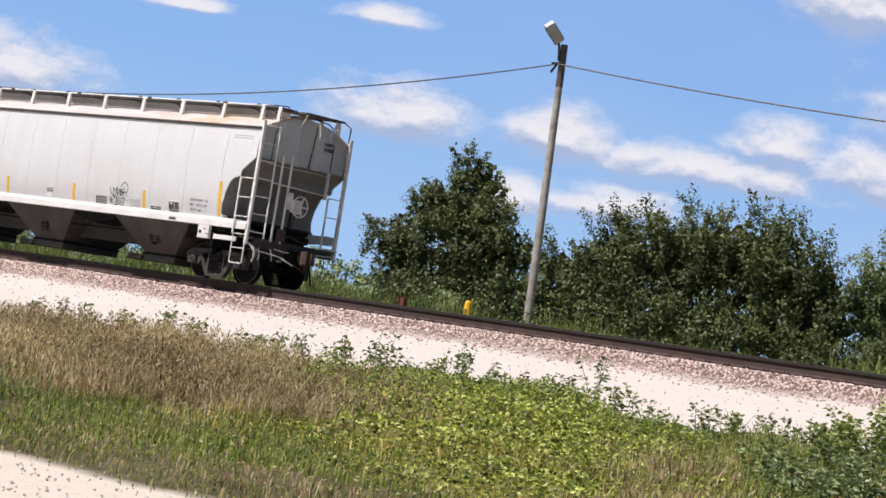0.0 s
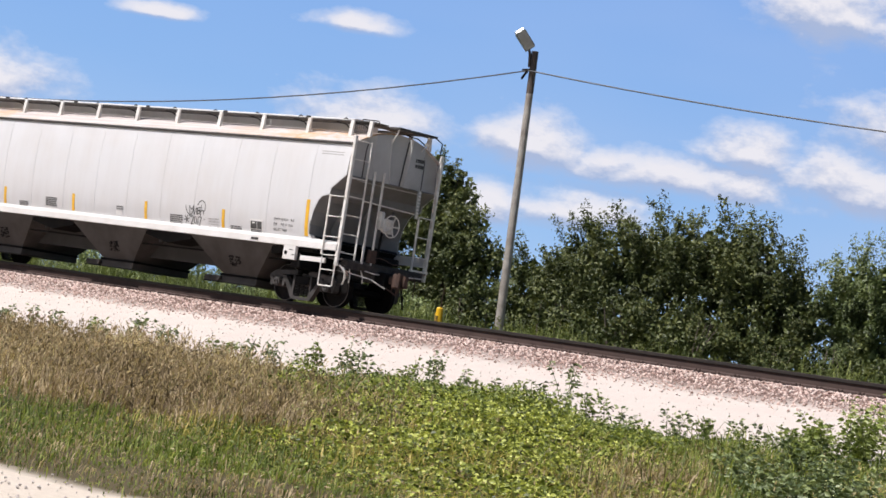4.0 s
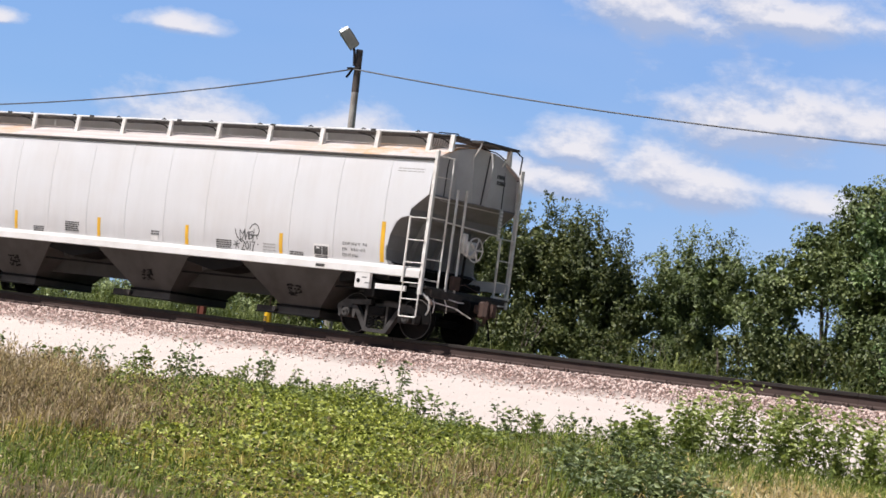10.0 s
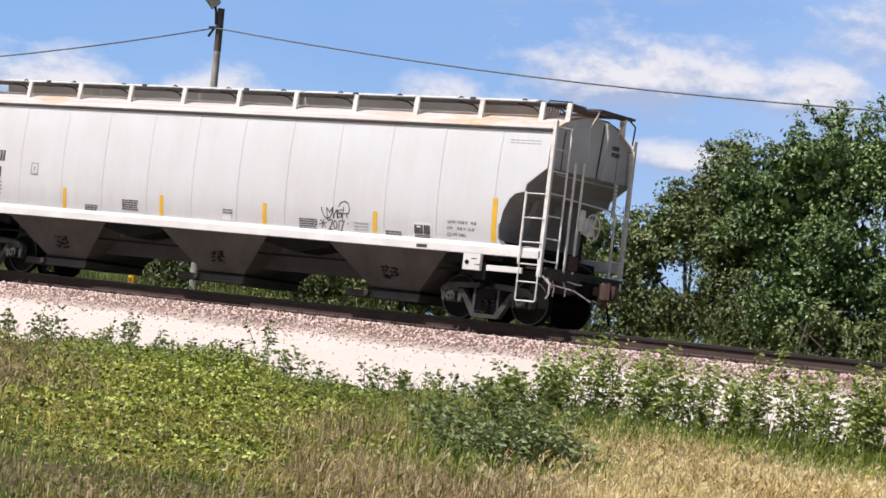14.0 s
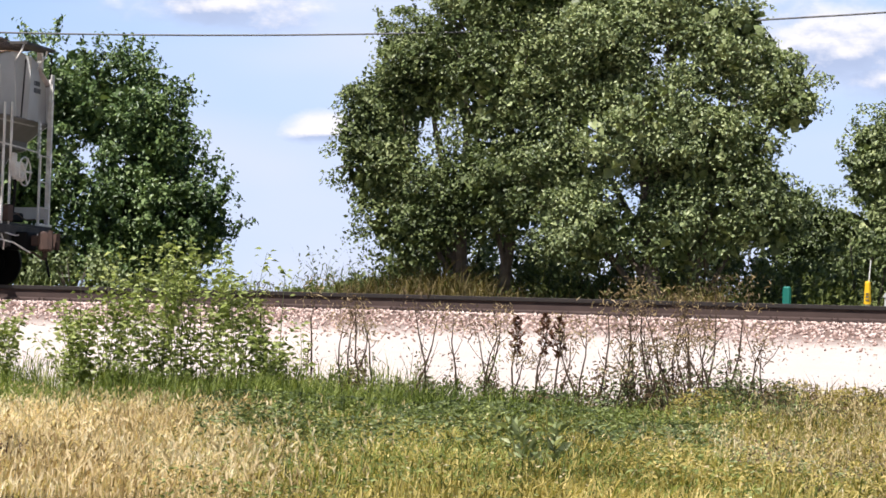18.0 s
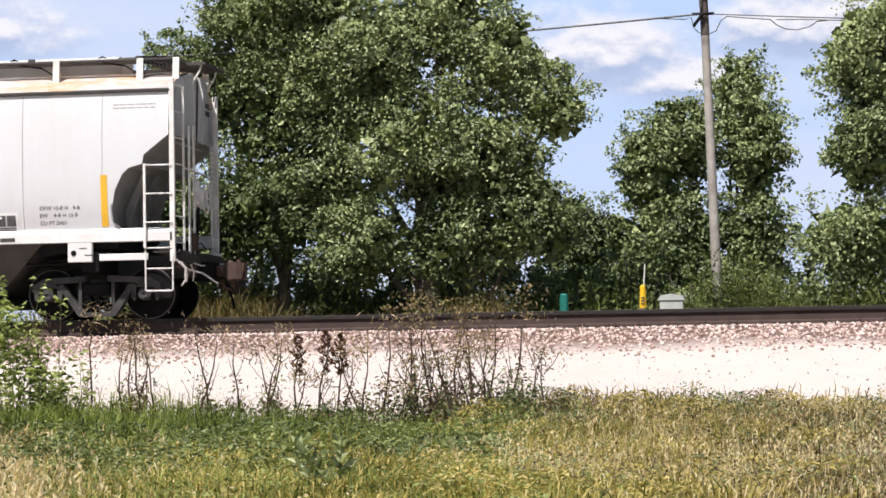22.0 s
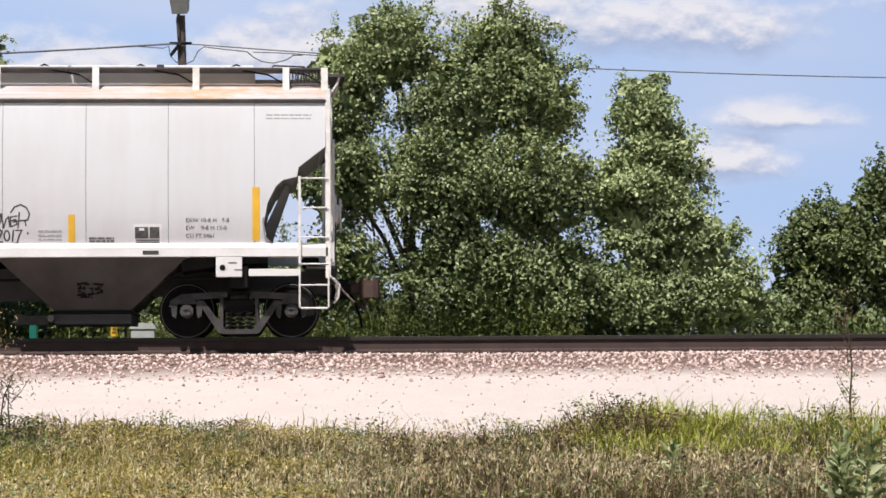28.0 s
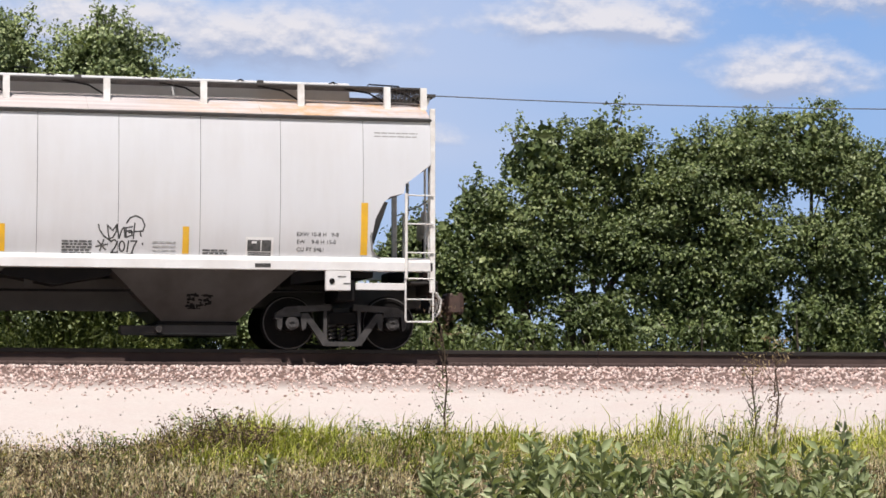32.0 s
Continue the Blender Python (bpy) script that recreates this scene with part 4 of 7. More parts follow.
    for flip in (False, True):
        X = lambda x: mirror_x(x, flip)
        for sgn in (-1, 1):
            box_part("jacking_pad", (min(X(-1.27), X(-0.83)), max(X(-1.27), X(-0.83)), sgn * 1.60, sgn * 1.50, 1.0, 1.35), WHITE, car, "white jacking pad with a round hole", 0.01)
            bm = bmesh.new()
            disc(bm, (X(-1.16), 1.16), 0.05, sgn * 1.612, sgn * 1.598, 12)
            part("jack_hole", bm, BLACK, car)
            if sgn < 0 and not flip:
                for xa, xb, za in ((-1.06, -0.92, 1.25), (-0.96, -0.82, 1.13)):
                    box_part("pad_print", (xa, xb, -1.605, -1.60, za - 0.02, za), INK, car, "small print bar", 0.0)
                box_part("sill_slot", (-2.50, -2.23, -1.606, -1.598, 1.385, 1.45), SLOPE, car, "dark slotted label on the sill", 0.0)
            box_part("end_stringer", (min(X(-0.72), X(0.16)), max(X(-0.72), X(0.16)), sgn * 1.52, sgn * 1.46, 1.02, 1.14), WHITE if sgn < 0 else SLOPE, car, "white lower stringer plate" if sgn < 0 else "dark lower stringer plate", 0.006)
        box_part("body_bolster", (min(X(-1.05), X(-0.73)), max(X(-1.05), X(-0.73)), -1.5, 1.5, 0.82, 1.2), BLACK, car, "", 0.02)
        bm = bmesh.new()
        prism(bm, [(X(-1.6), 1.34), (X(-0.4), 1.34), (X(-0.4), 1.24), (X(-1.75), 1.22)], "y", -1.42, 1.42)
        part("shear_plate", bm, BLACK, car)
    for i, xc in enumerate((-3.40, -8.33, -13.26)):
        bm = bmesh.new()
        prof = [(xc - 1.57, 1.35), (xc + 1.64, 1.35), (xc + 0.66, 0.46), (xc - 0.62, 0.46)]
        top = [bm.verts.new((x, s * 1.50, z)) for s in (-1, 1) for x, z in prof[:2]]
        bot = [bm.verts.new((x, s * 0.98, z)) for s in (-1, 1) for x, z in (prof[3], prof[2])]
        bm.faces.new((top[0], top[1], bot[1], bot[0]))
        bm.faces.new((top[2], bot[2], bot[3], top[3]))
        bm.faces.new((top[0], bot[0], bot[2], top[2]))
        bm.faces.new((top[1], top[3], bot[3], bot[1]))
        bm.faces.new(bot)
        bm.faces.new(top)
        bay = part("hopper_bay", bm, GREYSHEET, car, "grimy sloped hopper bay with shade put into its grey")
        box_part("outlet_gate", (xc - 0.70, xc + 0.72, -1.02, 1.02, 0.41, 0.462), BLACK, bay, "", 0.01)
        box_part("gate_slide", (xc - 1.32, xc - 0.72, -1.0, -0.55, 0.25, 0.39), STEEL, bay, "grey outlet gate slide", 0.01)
        box_part("gate_pan", (xc - 0.70, xc + 0.68, -1.0, 1.0, 0.24, 0.41), GREYSHEET, bay, "outlet gate box in the shade-darkened bay grey", 0.015)
        box_part("gate_rail", (xc - 1.32, xc + 0.68, -1.04, -0.99, 0.22, 0.25), BLACK, bay, "", 0.004)
        bar_part("gate_capstan", [(xc - 0.68, -1.10, 0.33), (xc - 0.68, -0.8, 0.33)], 0.06, STEEL, bay, "", 8)
        bm = bmesh.new()
        for k in range(46):
            a, b = r.uniform(-0.2, 0.2), r.uniform(-0.13, 0.13)
            z, s, q = 0.80 + b, r.uniform(0.012, 0.04), r.uniform(0.008, 0.026)
            y = -(0.98 + (z - 0.46) / 0.89 * 0.52) - 0.006 - k * 0.0002
            box(bm, xc + a - s, xc + a + s, y, y + 0.003, z - q, z + q)
        tagged(part("smudged_stencil", bm, BLACK, bay, "smudged square of dark stencil paint"), kind="stuff")
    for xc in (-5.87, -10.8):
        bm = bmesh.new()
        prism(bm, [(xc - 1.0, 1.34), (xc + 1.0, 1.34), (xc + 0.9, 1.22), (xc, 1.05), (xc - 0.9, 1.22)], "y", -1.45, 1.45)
        part("crossridge_sheet", bm, BLACK, car, "sheet between the bays, black with the shade painted in")
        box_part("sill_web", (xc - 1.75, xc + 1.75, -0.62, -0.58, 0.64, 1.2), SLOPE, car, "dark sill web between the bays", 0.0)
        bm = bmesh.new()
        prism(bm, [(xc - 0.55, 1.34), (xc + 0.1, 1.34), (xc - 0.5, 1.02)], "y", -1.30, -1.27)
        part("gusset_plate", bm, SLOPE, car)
    bar_part("brake_pipe_line", [(-16, -1.2, 0.98), (-9, -1.22, 0.95), (-1.2, -1.2, 1.0)], 0.025, BLACK, car)
    # markings
    for x in (-3.69, -6.78, -9.87, -12.97):
        decal("reflector_strip", x - 0.055, x + 0.055, 1.60, 2.06, car, YELLOW, "yellow reflective strip")
    for x in (-0.60, -15.98):
        decal("reflector_strip", x - 0.055, x + 0.065, 1.62, 2.52, car, YELLOW, "tall yellow reflective strip")
    stencil("dimension_text", ["EXW 10-8 H   9-8", "EW    9-8 H 15-0", "CU FT 5461"], -1.78, 1.93, 0.098, car)
    pnl = decal("lube_plate", -2.66, -2.18, 1.55, 1.90, car, WHITE, "white plate with two black squares")
    for x, w in ((-2.63, 0.225), (-2.385, 0.165)):
        decal("black_square", x, x + w, 1.66, 1.85, pnl, INK, "", 0.012)
    decal("square_label", -2.56, -2.47, 1.79, 1.83, pnl, WHITE, "", 0.016)
    for z in (1.62, 1.585):
        decal("plate_line", -2.62, -2.22, z, z + 0.02, pnl, INK, "", 0.012)
    bars("small_print", -3.40, -2.98, 1.68, 3, 0.052, 0.030, car, INK, r)
    bars("faded_scribble", -4.25, -3.86, 1.80, 4, 0.07, 0.018, car, FAINT, r, "faded grey scribble")
    bars("small_print", -4.6, -4.28, 1.575, 1, 0.05, 0.025, car, INK, r)
    bars("small_print", -5.78, -5.28, 1.80, 5, 0.05, 0.03, car, INK, r)
    bars("small_print", -8.0, -7.72, 1.86, 2, 0.06, 0.03, car, INK, r)
    decal("small_plate", -8.02, -7.76, 1.62, 1.74, car, WHITE, "small pale plate")
    bars("small_print", -11.1, -10.6, 1.90, 5, 0.05, 0.032, car, INK, r)
    bars("small_print", -12.3, -11.9, 1.72, 3, 0.05, 0.03, car, INK, r)
    bars("reporting_mark", -16.0, -15.05, 2.86, 1, 0.1, 0.26, car, INK, r, "black owner mark shown as plain bars")
    bars("car_number", -15.95, -15.15, 2.46, 1, 0.1, 0.24, car, INK, r, "black car number shown as plain bars")
    bars("small_print", -16.0, -15.1, 2.12, 4, 0.09, 0.045, car, FAINT, r)
    bars("faint_lettering", -0.42, 0.35, 3.76, 2, 0.06, 0.02, car, FAINT, r, "faint worn lettering")
    bm = bmesh.new()
    for y0, y1, z in ((0.62, 1.02, 3.98), (0.66, 1.04, 3.84)):
        y = y0
        while y < y1:
            w = r.uniform(0.05, 0.09)
            box(bm, 0.668, 0.682, y - 0.18, y - 0.18 + w, z - 0.09, z)
            y += w + 0.02
    tagged(part("end_mark", bm, INK, car, "black end lettering shown as plain bars"), kind="stuff")
    frame_bm = bmesh.new()
    y = -side_y(2.45) - 0.005
    for x0, x1, z0, z1 in ((-14.14, -13.9, 2.33, 2.36), (-14.14, -13.9, 2.58, 2.61), (-14.14, -14.11, 2.36, 2.58), (-13.93, -13.9, 2.36, 2.58), (-14.05, -14.0, 2.42, 2.52)):
        box(frame_bm, x0, x1, y, y + 0.004, z0, z1)
    part("boxed_stencil", frame_bm, FAINT, car, "small boxed stencil")
    # sprayed scrawl: loops of thin black paint
    bm = bmesh.new()
    def stroke(pts):
        prev = None
        for x, z in pts:
            yy = -side_y(z) - 0.004
            if prev is not None:
                (px, pz), d = prev, Vector((x - prev[0], 0, z - prev[1]))
                if d.length > 1e-4:
                    nrm = Vector((-d.z, 0, d.x)).normalized() * 0.0125
                    e = d.normalized() * 0.008
                    q = [Vector((px, 0, pz)) + nrm - e, Vector((px, 0, pz)) - nrm - e, Vector((x, 0, z)) - nrm + e, Vector((x, 0, z)) + nrm + e]
                    vs = [bm.verts.new((p.x, -side_y(p.z) - 0.004, p.z)) for p in q]
                    bm.faces.new(vs)
            prev = (x, z)
    def spray(x, z, w, h, seq):
        stroke([(x + a * w, z + b * h) for a, b in seq])
    def loop(x, z, w, h, a0=0, n=14):
        stroke([(x + w * math.cos(6.2832 * (k / n) + a0), z + h * math.sin(6.2832 * (k / n) + a0)) for k in range(n + 1)])
    stroke([(-5.17, 2.07), (-5.15, 1.98), (-5.08, 1.88), (-4.97, 1.80), (-5.0, 1.90), (-5.02, 2.06)])
    stroke([(-5.02, 2.06), (-4.93, 1.97), (-4.86, 2.07), (-4.87, 1.95), (-4.93, 1.85), (-5.0, 1.84)])
    stroke([(-4.86, 2.08), (-4.82, 1.84), (-4.78, 1.98), (-4.74, 2.03), (-4.72, 1.86)])
    stroke([(-4.60, 2.04), (-4.71, 2.02), (-4.70, 1.86), (-4.60, 1.90), (-4.62, 1.98), (-4.70, 1.96)])
    stroke([(-4.70, 2.10), (-4.64, 2.19), (-4.54, 2.23), (-4.44, 2.18), (-4.39, 2.07), (-4.42, 1.97), (-4.55, 1.96), (-4.66, 1.94)])
    stroke([(-4.56, 2.10), (-4.58, 1.84)])
    stroke([(-4.47, 1.97), (-4.42, 1.74)])
    for a in range(3):
        ca, sa = math.cos(a * 1.047 + 0.2) * 0.10, math.sin(a * 1.047 + 0.2) * 0.10
        stroke([(-5.11 - ca, 1.72 - sa), (-5.11 + ca, 1.72 + sa)])
    stroke([(-4.96, 1.78), (-4.90, 1.82), (-4.85, 1.78), (-4.88, 1.70), (-4.95, 1.60), (-4.84, 1.61)])
    loop(-4.77, 1.71, 0.045, 0.085, 0.4)
    stroke([(-4.66, 1.80), (-4.68, 1.62)])
    stroke([(-4.62, 1.80), (-4.52, 1.80), (-4.57, 1.70), (-4.60, 1.60)])
    stroke([(-4.82, 1.56), (-4.6, 1.585), (-4.5, 1.56)])
    part("sprayed_scrawl", bm, INK, car, "black sprayed scrawl")
    wheels = build_bogie(car, -0.889) + build_bogie(car, mirror_x(-0.889, True))
    return car, wheels


CAR, WHEELS = build_car()

# ======================= poles and wires =======================


def build_pole(name, x, y, z0, z1, top_x, r0, r1, label, wire_z, lamp):
    pole = empty(name, (x, y, z0))
    tagged(pole, label, "utility pole")
    h = z1 - z0
    dx = top_x - x
    cut = 0.86
    bm = bmesh.new()
    tube(bm, [(dx * t, 0, h * t) for t in (-0.06, 0, 0.3, 0.6, cut)], [r0 * 1.05, r0, r0 + (r1 - r0) * 0.3, r0 + (r1 - r0) * 0.6, r0 + (r1 - r0) * cut], 12)
    part("shaft", bm, POLE, pole, "grey weathered wooden shaft", True)
    bm = bmesh.new()
    tube(bm, [(dx * cut, 0, h * cut + 0.002), (dx * 1.0, 0, h)], [r0 + (r1 - r0) * cut + 0.004, r1 + 0.004], 12)
    part("pole_top", bm, TARRED, pole, "dark tarred pole top", True)
    wz = wire_z - z0
    bm = bmesh.new()
    tube(bm, [(dx - 0.22, -0.14, wz), (dx + 0.22, -0.14, wz)], 0.03, 6)
    tube(bm, [(dx - 0.2, -0.16, wz - 0.25), (dx - 0.02, -0.16, wz - 0.02)], 0.035, 6)
    part("wire_bracket", bm, BLACK, pole, "dark wire clamp")
    if lamp:
        bar_part("lamp_arm", [(dx - 0.04, -0.1, h - 0.45), (dx - 0.06, -0.13, h - 0.1), (dx + lamp[0] * 0.25, -0.16, h + 0.12)], 0.035, TARRED, pole)
        u = Vector((lamp[0], -0.45, lamp[1])).normalized()
        w = Vector((0.45, lamp[0], 0)).normalized()
        n = u.cross(w)
        base = Vector((dx + lamp[0] * 0.15, -0.14, h + 0.04))
        def slab(l0, l1, w0, w1, t0, t1):
            bm = bmesh.new()
            vs = [[bm.verts.new(base + u * l + w * (a * ww) + n * b) for a, b in ((-1, t0), (1, t0), (1, t1), (-1, t1))] for l, ww in ((l0, w0), (l1, w1))]
            for k in range(4):
                bm.faces.new((vs[0][k], vs[0][(k + 1) % 4], vs[1][(k + 1) % 4], vs[1][k]))
            bm.faces.new(vs[0])
            bm.faces.new(vs[1][::-1])
            return bm
        lampb = part("lamp_housing", slab(0.0, 0.52, 0.15, 0.21, -0.13, 0.13), LAMPGREY, pole, "grey box-shaped area lamp housing")
        part("lamp_lens", slab(0.525, 0.60, 0.20, 0.14, -0.12, 0.12), LAMPWHITE, lampb, "white lamp cap")
        part("lamp_frame", slab(0.02, 0.50, 0.16, 0.19, 0.132, 0.15), WIRE, lampb, "dark lens frame")
    return pole


POLE_Y = 48.0
build_pole("light_pole", -42.7, POLE_Y, 1.95, 10.25, -42.95, 0.125, 0.09, "grey wooden utility pole with an area lamp on top", 9.72, (-0.45, 0.75))
build_pole("utility_pole", -1.76, POLE_Y, 1.95, 9.12, -1.95, 0.105, 0.08, "grey wooden utility pole with a dark top and a box lamp", 8.54, (-0.05, 1.2))


def build_wire(pts, r=0.0125, label="thin dark overhead cable"):
    bm = bmesh.new()
    tube(bm, pts, r, 5)
    w = part("overhead_wire", bm, WIRE, None, "", True)
    return tagged(w, label, "cable", "overhead line")


def sag(a, b, drop, n=24):
    a, b = Vector(a), Vector(b)
    return [a.lerp(b, i / n) - Vector((0, 0, drop * 4 * (i / n) * (1 - i / n))) for i in range(n + 1)]


WY = POLE_Y - 0.15
build_wire(sag((-42.95, WY, 9.70), (-1.95, WY, 8.54), 0.99), 0.02)
build_wire(sag((-42.95, WY, 9.70), (-84, WY, 9.2), 1.35), 0.02)
build_wire(sag((-1.95, WY, 8.54), (38, WY, 8.9), 0.86), 0.012)
build_wire([(-2.9, WY, 8.48), (-2.3, WY, 8.44), (-2.19, WY, 8.48), (-2.14, WY - 0.03, 8.26), (-2.04, WY - 0.02, 8.16), (-1.97, WY, 8.15)], 0.011, "looped service cable at the pole")
build_wire([(-1.86, WY, 8.12), (-1.70, WY - 0.03, 8.18), (-1.60, WY - 0.03, 8.38), (-1.48, WY, 8.47), (-1.1, WY - 0.02, 8.42), (-0.62, WY - 0.02, 8.37)], 0.011, "looped service cable at the pole")
build_wire([(-0.62, WY - 0.02, 8.37), (-0.5, WY - 0.03, 8.26), (-0.33, WY - 0.03, 8.17), (-0.1, WY - 0.03, 8.14), (0.15, WY - 0.03, 8.20), (0.3, WY - 0.02, 8.30), (0.5, WY, 8.31)], 0.012, "slack service cable hung in a loop")
build_wire([(-0.5, WY - 0.04, 8.36), (-0.1, WY - 0.04, 8.35), (0.3, WY - 0.04, 8.33), (0.9, WY - 0.02, 8.29)], 0.011, "slack service cable hung in a loop")


# ======================= trackside fixtures =======================


def marker_post(x, y, z0, top, label, r, whip, whipmat):
    m = empty("cable_marker", (x, y, z0))
    tagged(m, label, "marker post", "cable markers")
    h = top - z0
    bm = bmesh.new()
    tube(bm, [(0, 0, -0.1), (0, 0, h - 0.45)], r * 0.85, 8)
    part("lower_sleeve", bm, SIGNWHITE, m, "white lower sleeve")
    bm = bmesh.new()
    tube(bm, [(0, 0, h - 0.45), (0, 0, h - 0.42), (0, 0, h - 0.03), (0, 0, h)], [r * 1.1, r * 1.1, r * 0.9, r * 0.6], 10)
    body = part("marker_sleeve", bm, SIGNYEL, m, "yellow plastic marker sleeve")
    for k in range(3):
        box_part("print_bar", (-r * 0.5, r * 0.5, -r - 0.012, -r + 0.006, h - 0.26 - k * 0.06, h - 0.235 - k * 0.06), INK, body, "unreadable print as a bar", 0.0)
    bm = bmesh.new()
    tube(bm, [(0.02, 0, h - 0.02), (0.05, 0, h + whip)], 0.014, 5)
    part("whip", bm, whipmat, m, "thin whip on the marker")


marker_post(-43.47, 46.4, 1.9, 3.0, "stout yellow cable marker beside the track", 0.10, 0.6, DEADSTEM)
marker_post(-3.18, 46.6, 1.9, 3.1, "slim yellow cable marker beside the track", 0.062, 0.4, SIGNWHITE)
g = empty("cable_pedestal", (-4.72, 46.6, 1.9))
tagged(g, "dark green plastic cable pedestal in the grass", "pedestal")
box_part("pedestal_body", (-0.08, 0.08, -0.08, 0.08, 0.25, 1.06), GREENBOX, g, "green tapered housing", 0.03)
box_part("pedestal_base", (-0.12, 0.12, -0.11, 0.11, -0.1, 0.27), BLACK, g, "dark base", 0.03)
g = empty("utility_box", (-2.62, 46.6, 1.9))
tagged(g, "pale grey domed metal utility box behind the rails", "utility box")
bm = bmesh.new()
prism(bm, [(-0.25, -0.1), (0.25, -0.1), (0.22, 0.88), (-0.22, 0.88)], "y", -0.25, 0.25)
part("box_body", bm, GREYBOX, g, "pale grey sheet housing")
bm = bmesh.new()
prism(bm, [(-0.26, 0.885), (0.26, 0.885), (0.21, 0.98), (0.0, 1.01), (-0.21, 0.98)], "y", -0.27, 0.27)
part("box_lid", bm, GREYBOX, g, "domed lid")
g = empty("rail_anchor_stub", (-45.9, 46.4, 1.9))
tagged(g, "rusty red-brown steel stub behind the rails", "post")
box_part("stub", (-0.09, 0.09, -0.06, 0.06, -0.1, 0.94), REDRUST, g, "", 0.01)
box_part("stub_flange", (-0.12, -0.08, -0.1, 0.1, -0.1, 0.97), REDRUST, g, "", 0.006)

# ======================= trees =======================


def build_tree(name, x, y, lobes, trunks, leafmat, label, count, leaf=(0.10, 0.19), seed=1, near=1.0, z0=1.85, shoots=0.45, reach=0.5, slim=0.0):
    """Trunks and limbs that reach into lobes of foliage; lobes: (dx, dy, z, rx, ry, rz)."""
    global rng
    rng = np.random.default_rng(seed)
    rr = random.Random(seed)
    x, y = x * near, y * near
    tree = empty(name, (x, y, z0))
    tagged(tree, label, "tree", "trees behind the line")
    lob = np.array(lobes, float)
    lob[:, 2] -= 1.6
    lob *= near
    lob[:, 2] += 1.6
    lob[:, 2] -= z0
    for tx, r in trunks:
        zt = float(lob[:, 2].max()) * 0.72
        bm = bmesh.new()
        pts = [(tx * (0.4 + 0.6 * t) + rr.uniform(-0.12, 0.12), rr.uniform(-0.1, 0.1), zt * t - 0.05) for t in (0, 0.2, 0.45, 0.7, 1.0)]
        tube(bm, pts, [r * 1.25, r, r * 0.8, r * 0.55, r * 0.22], 8)
        part("trunk", bm, BARK, tree, "grey-brown tapering trunk", True)
    for i, l in enumerate(lob):
        tx, r = min(trunks, key=lambda q: abs(q[0] - l[0]))
        a = Vector((tx * 0.7, 0, max(0.5, l[2] * 0.35)))
        c = Vector((l[0], l[1], l[2]))
        bm = bmesh.new()
        m = a.lerp(c, 0.5) + Vector((rr.uniform(-0.2, 0.2), rr.uniform(-0.2, 0.2), 0.15))
        tube(bm, [a, m, c, c + (c - m) * 0.2], [r * 0.5, r * 0.36, r * 0.2, 0.02], 6)
        for k in range(5):
            d = Vector((rr.uniform(-1, 1) * l[3], rr.uniform(-1, 1) * l[4], rr.uniform(-0.3, 1) * l[5])) * 0.8
            s = a.lerp(c, rr.uniform(0.5, 1.0))
            tube(bm, [s, s.lerp(c + d, 0.5) + Vector((0, 0, 0.1)), c + d], [r * 0.18, r * 0.1, 0.012], 5)
        part("limb", bm, BARK, tree, "", True)
    # clumps over each lobe, leaves over the outer half of each clump
    vol = np.array([(l[3] * l[4] * l[5]) ** 0.67 for l in lob])
    share = vol / vol.sum()
    for i, l in enumerate(lob):
        n = max(120, int(count * 2.6 * share[i]))
        k = max(12, n // 125)
        d = unit(rng.normal(size=(k, 3)))
        d[:, 1] = np.where(rng.uniform(size=k) < 0.84, -np.abs(d[:, 1]), d[:, 1])
        rad = rng.uniform(0.40, 1.0, k) ** 0.7 * (1 + rng.normal(0, 0.08, k))
        size = rng.uniform(0.22, 0.62, k) * (0.6 + 0.3 * l[3])
        tw = l[:3] + d * (l[3:6] * 0.93 - 0.05) * rad[:, None]
        idx = rng.integers(0, k, n)
        e = unit(rng.normal(size=(n, 3)) + d[idx] * 0.5 + [0, -0.3, 0.65])
        c = tw[idx] + e * (size[idx] * rng.uniform(0.25, 1.1, n) ** 0.6)[:, None] * [1.25, 1.0, 0.7]
        # shoots: leaves strung along twigs that stand out of the crown
        sh = rng.uniform(size=k) < shoots
        along = unit(d * [0.8, 0.8, 0.5] + [0, 0, 0.75] + rng.normal(0, 0.3, (k, 3)))
        far = sh[idx] & (rng.uniform(size=n) < 0.42 + 0.4 * slim)
        c[far] = tw[idx[far]] + along[idx[far]] * rng.uniform(0.0, reach, (far.sum(), 1)) + rng.normal(0, 0.055 + 0.03 * slim, (far.sum(), 3))
        c[:, 2] = np.maximum(c[:, 2], 0.15)
        out = unit(e + d[idx] * 0.4)
        dr = unit(out * 0.5 + rng.normal(0, 0.75, (n, 3)) + [0, -0.1, -0.15])
        L = rng.uniform(leaf[0] * 0.8, leaf[1], n) * 0.60
        L[far] *= 1.0 + 0.25 * slim
        v, t = leaves_arrays(c, dr, L, L * (rng.uniform(0.55, 0.8, n) - 0.22 * slim), 0.2, 0.15, out * 0.7 + rng.normal(0, 0.5, (n, 3)) + [-0.15, -0.35, 0.75])
        m = n // 7
        ci = l[:3] + unit(rng.normal(size=(m, 3))) * l[3:6] * rng.uniform(0.05, 0.78, (m, 1))
        Li = rng.uniform(0.2, 0.36, m)
        v2, t2 = leaves_arrays(ci, unit(rng.normal(size=(m, 3))), Li, Li * 0.8)
        link_mesh("crown", tri_mesh("crown", np.concatenate([v, v2]), np.concatenate([t, t2 + len(v)])), leafmat, tree)
    return tree


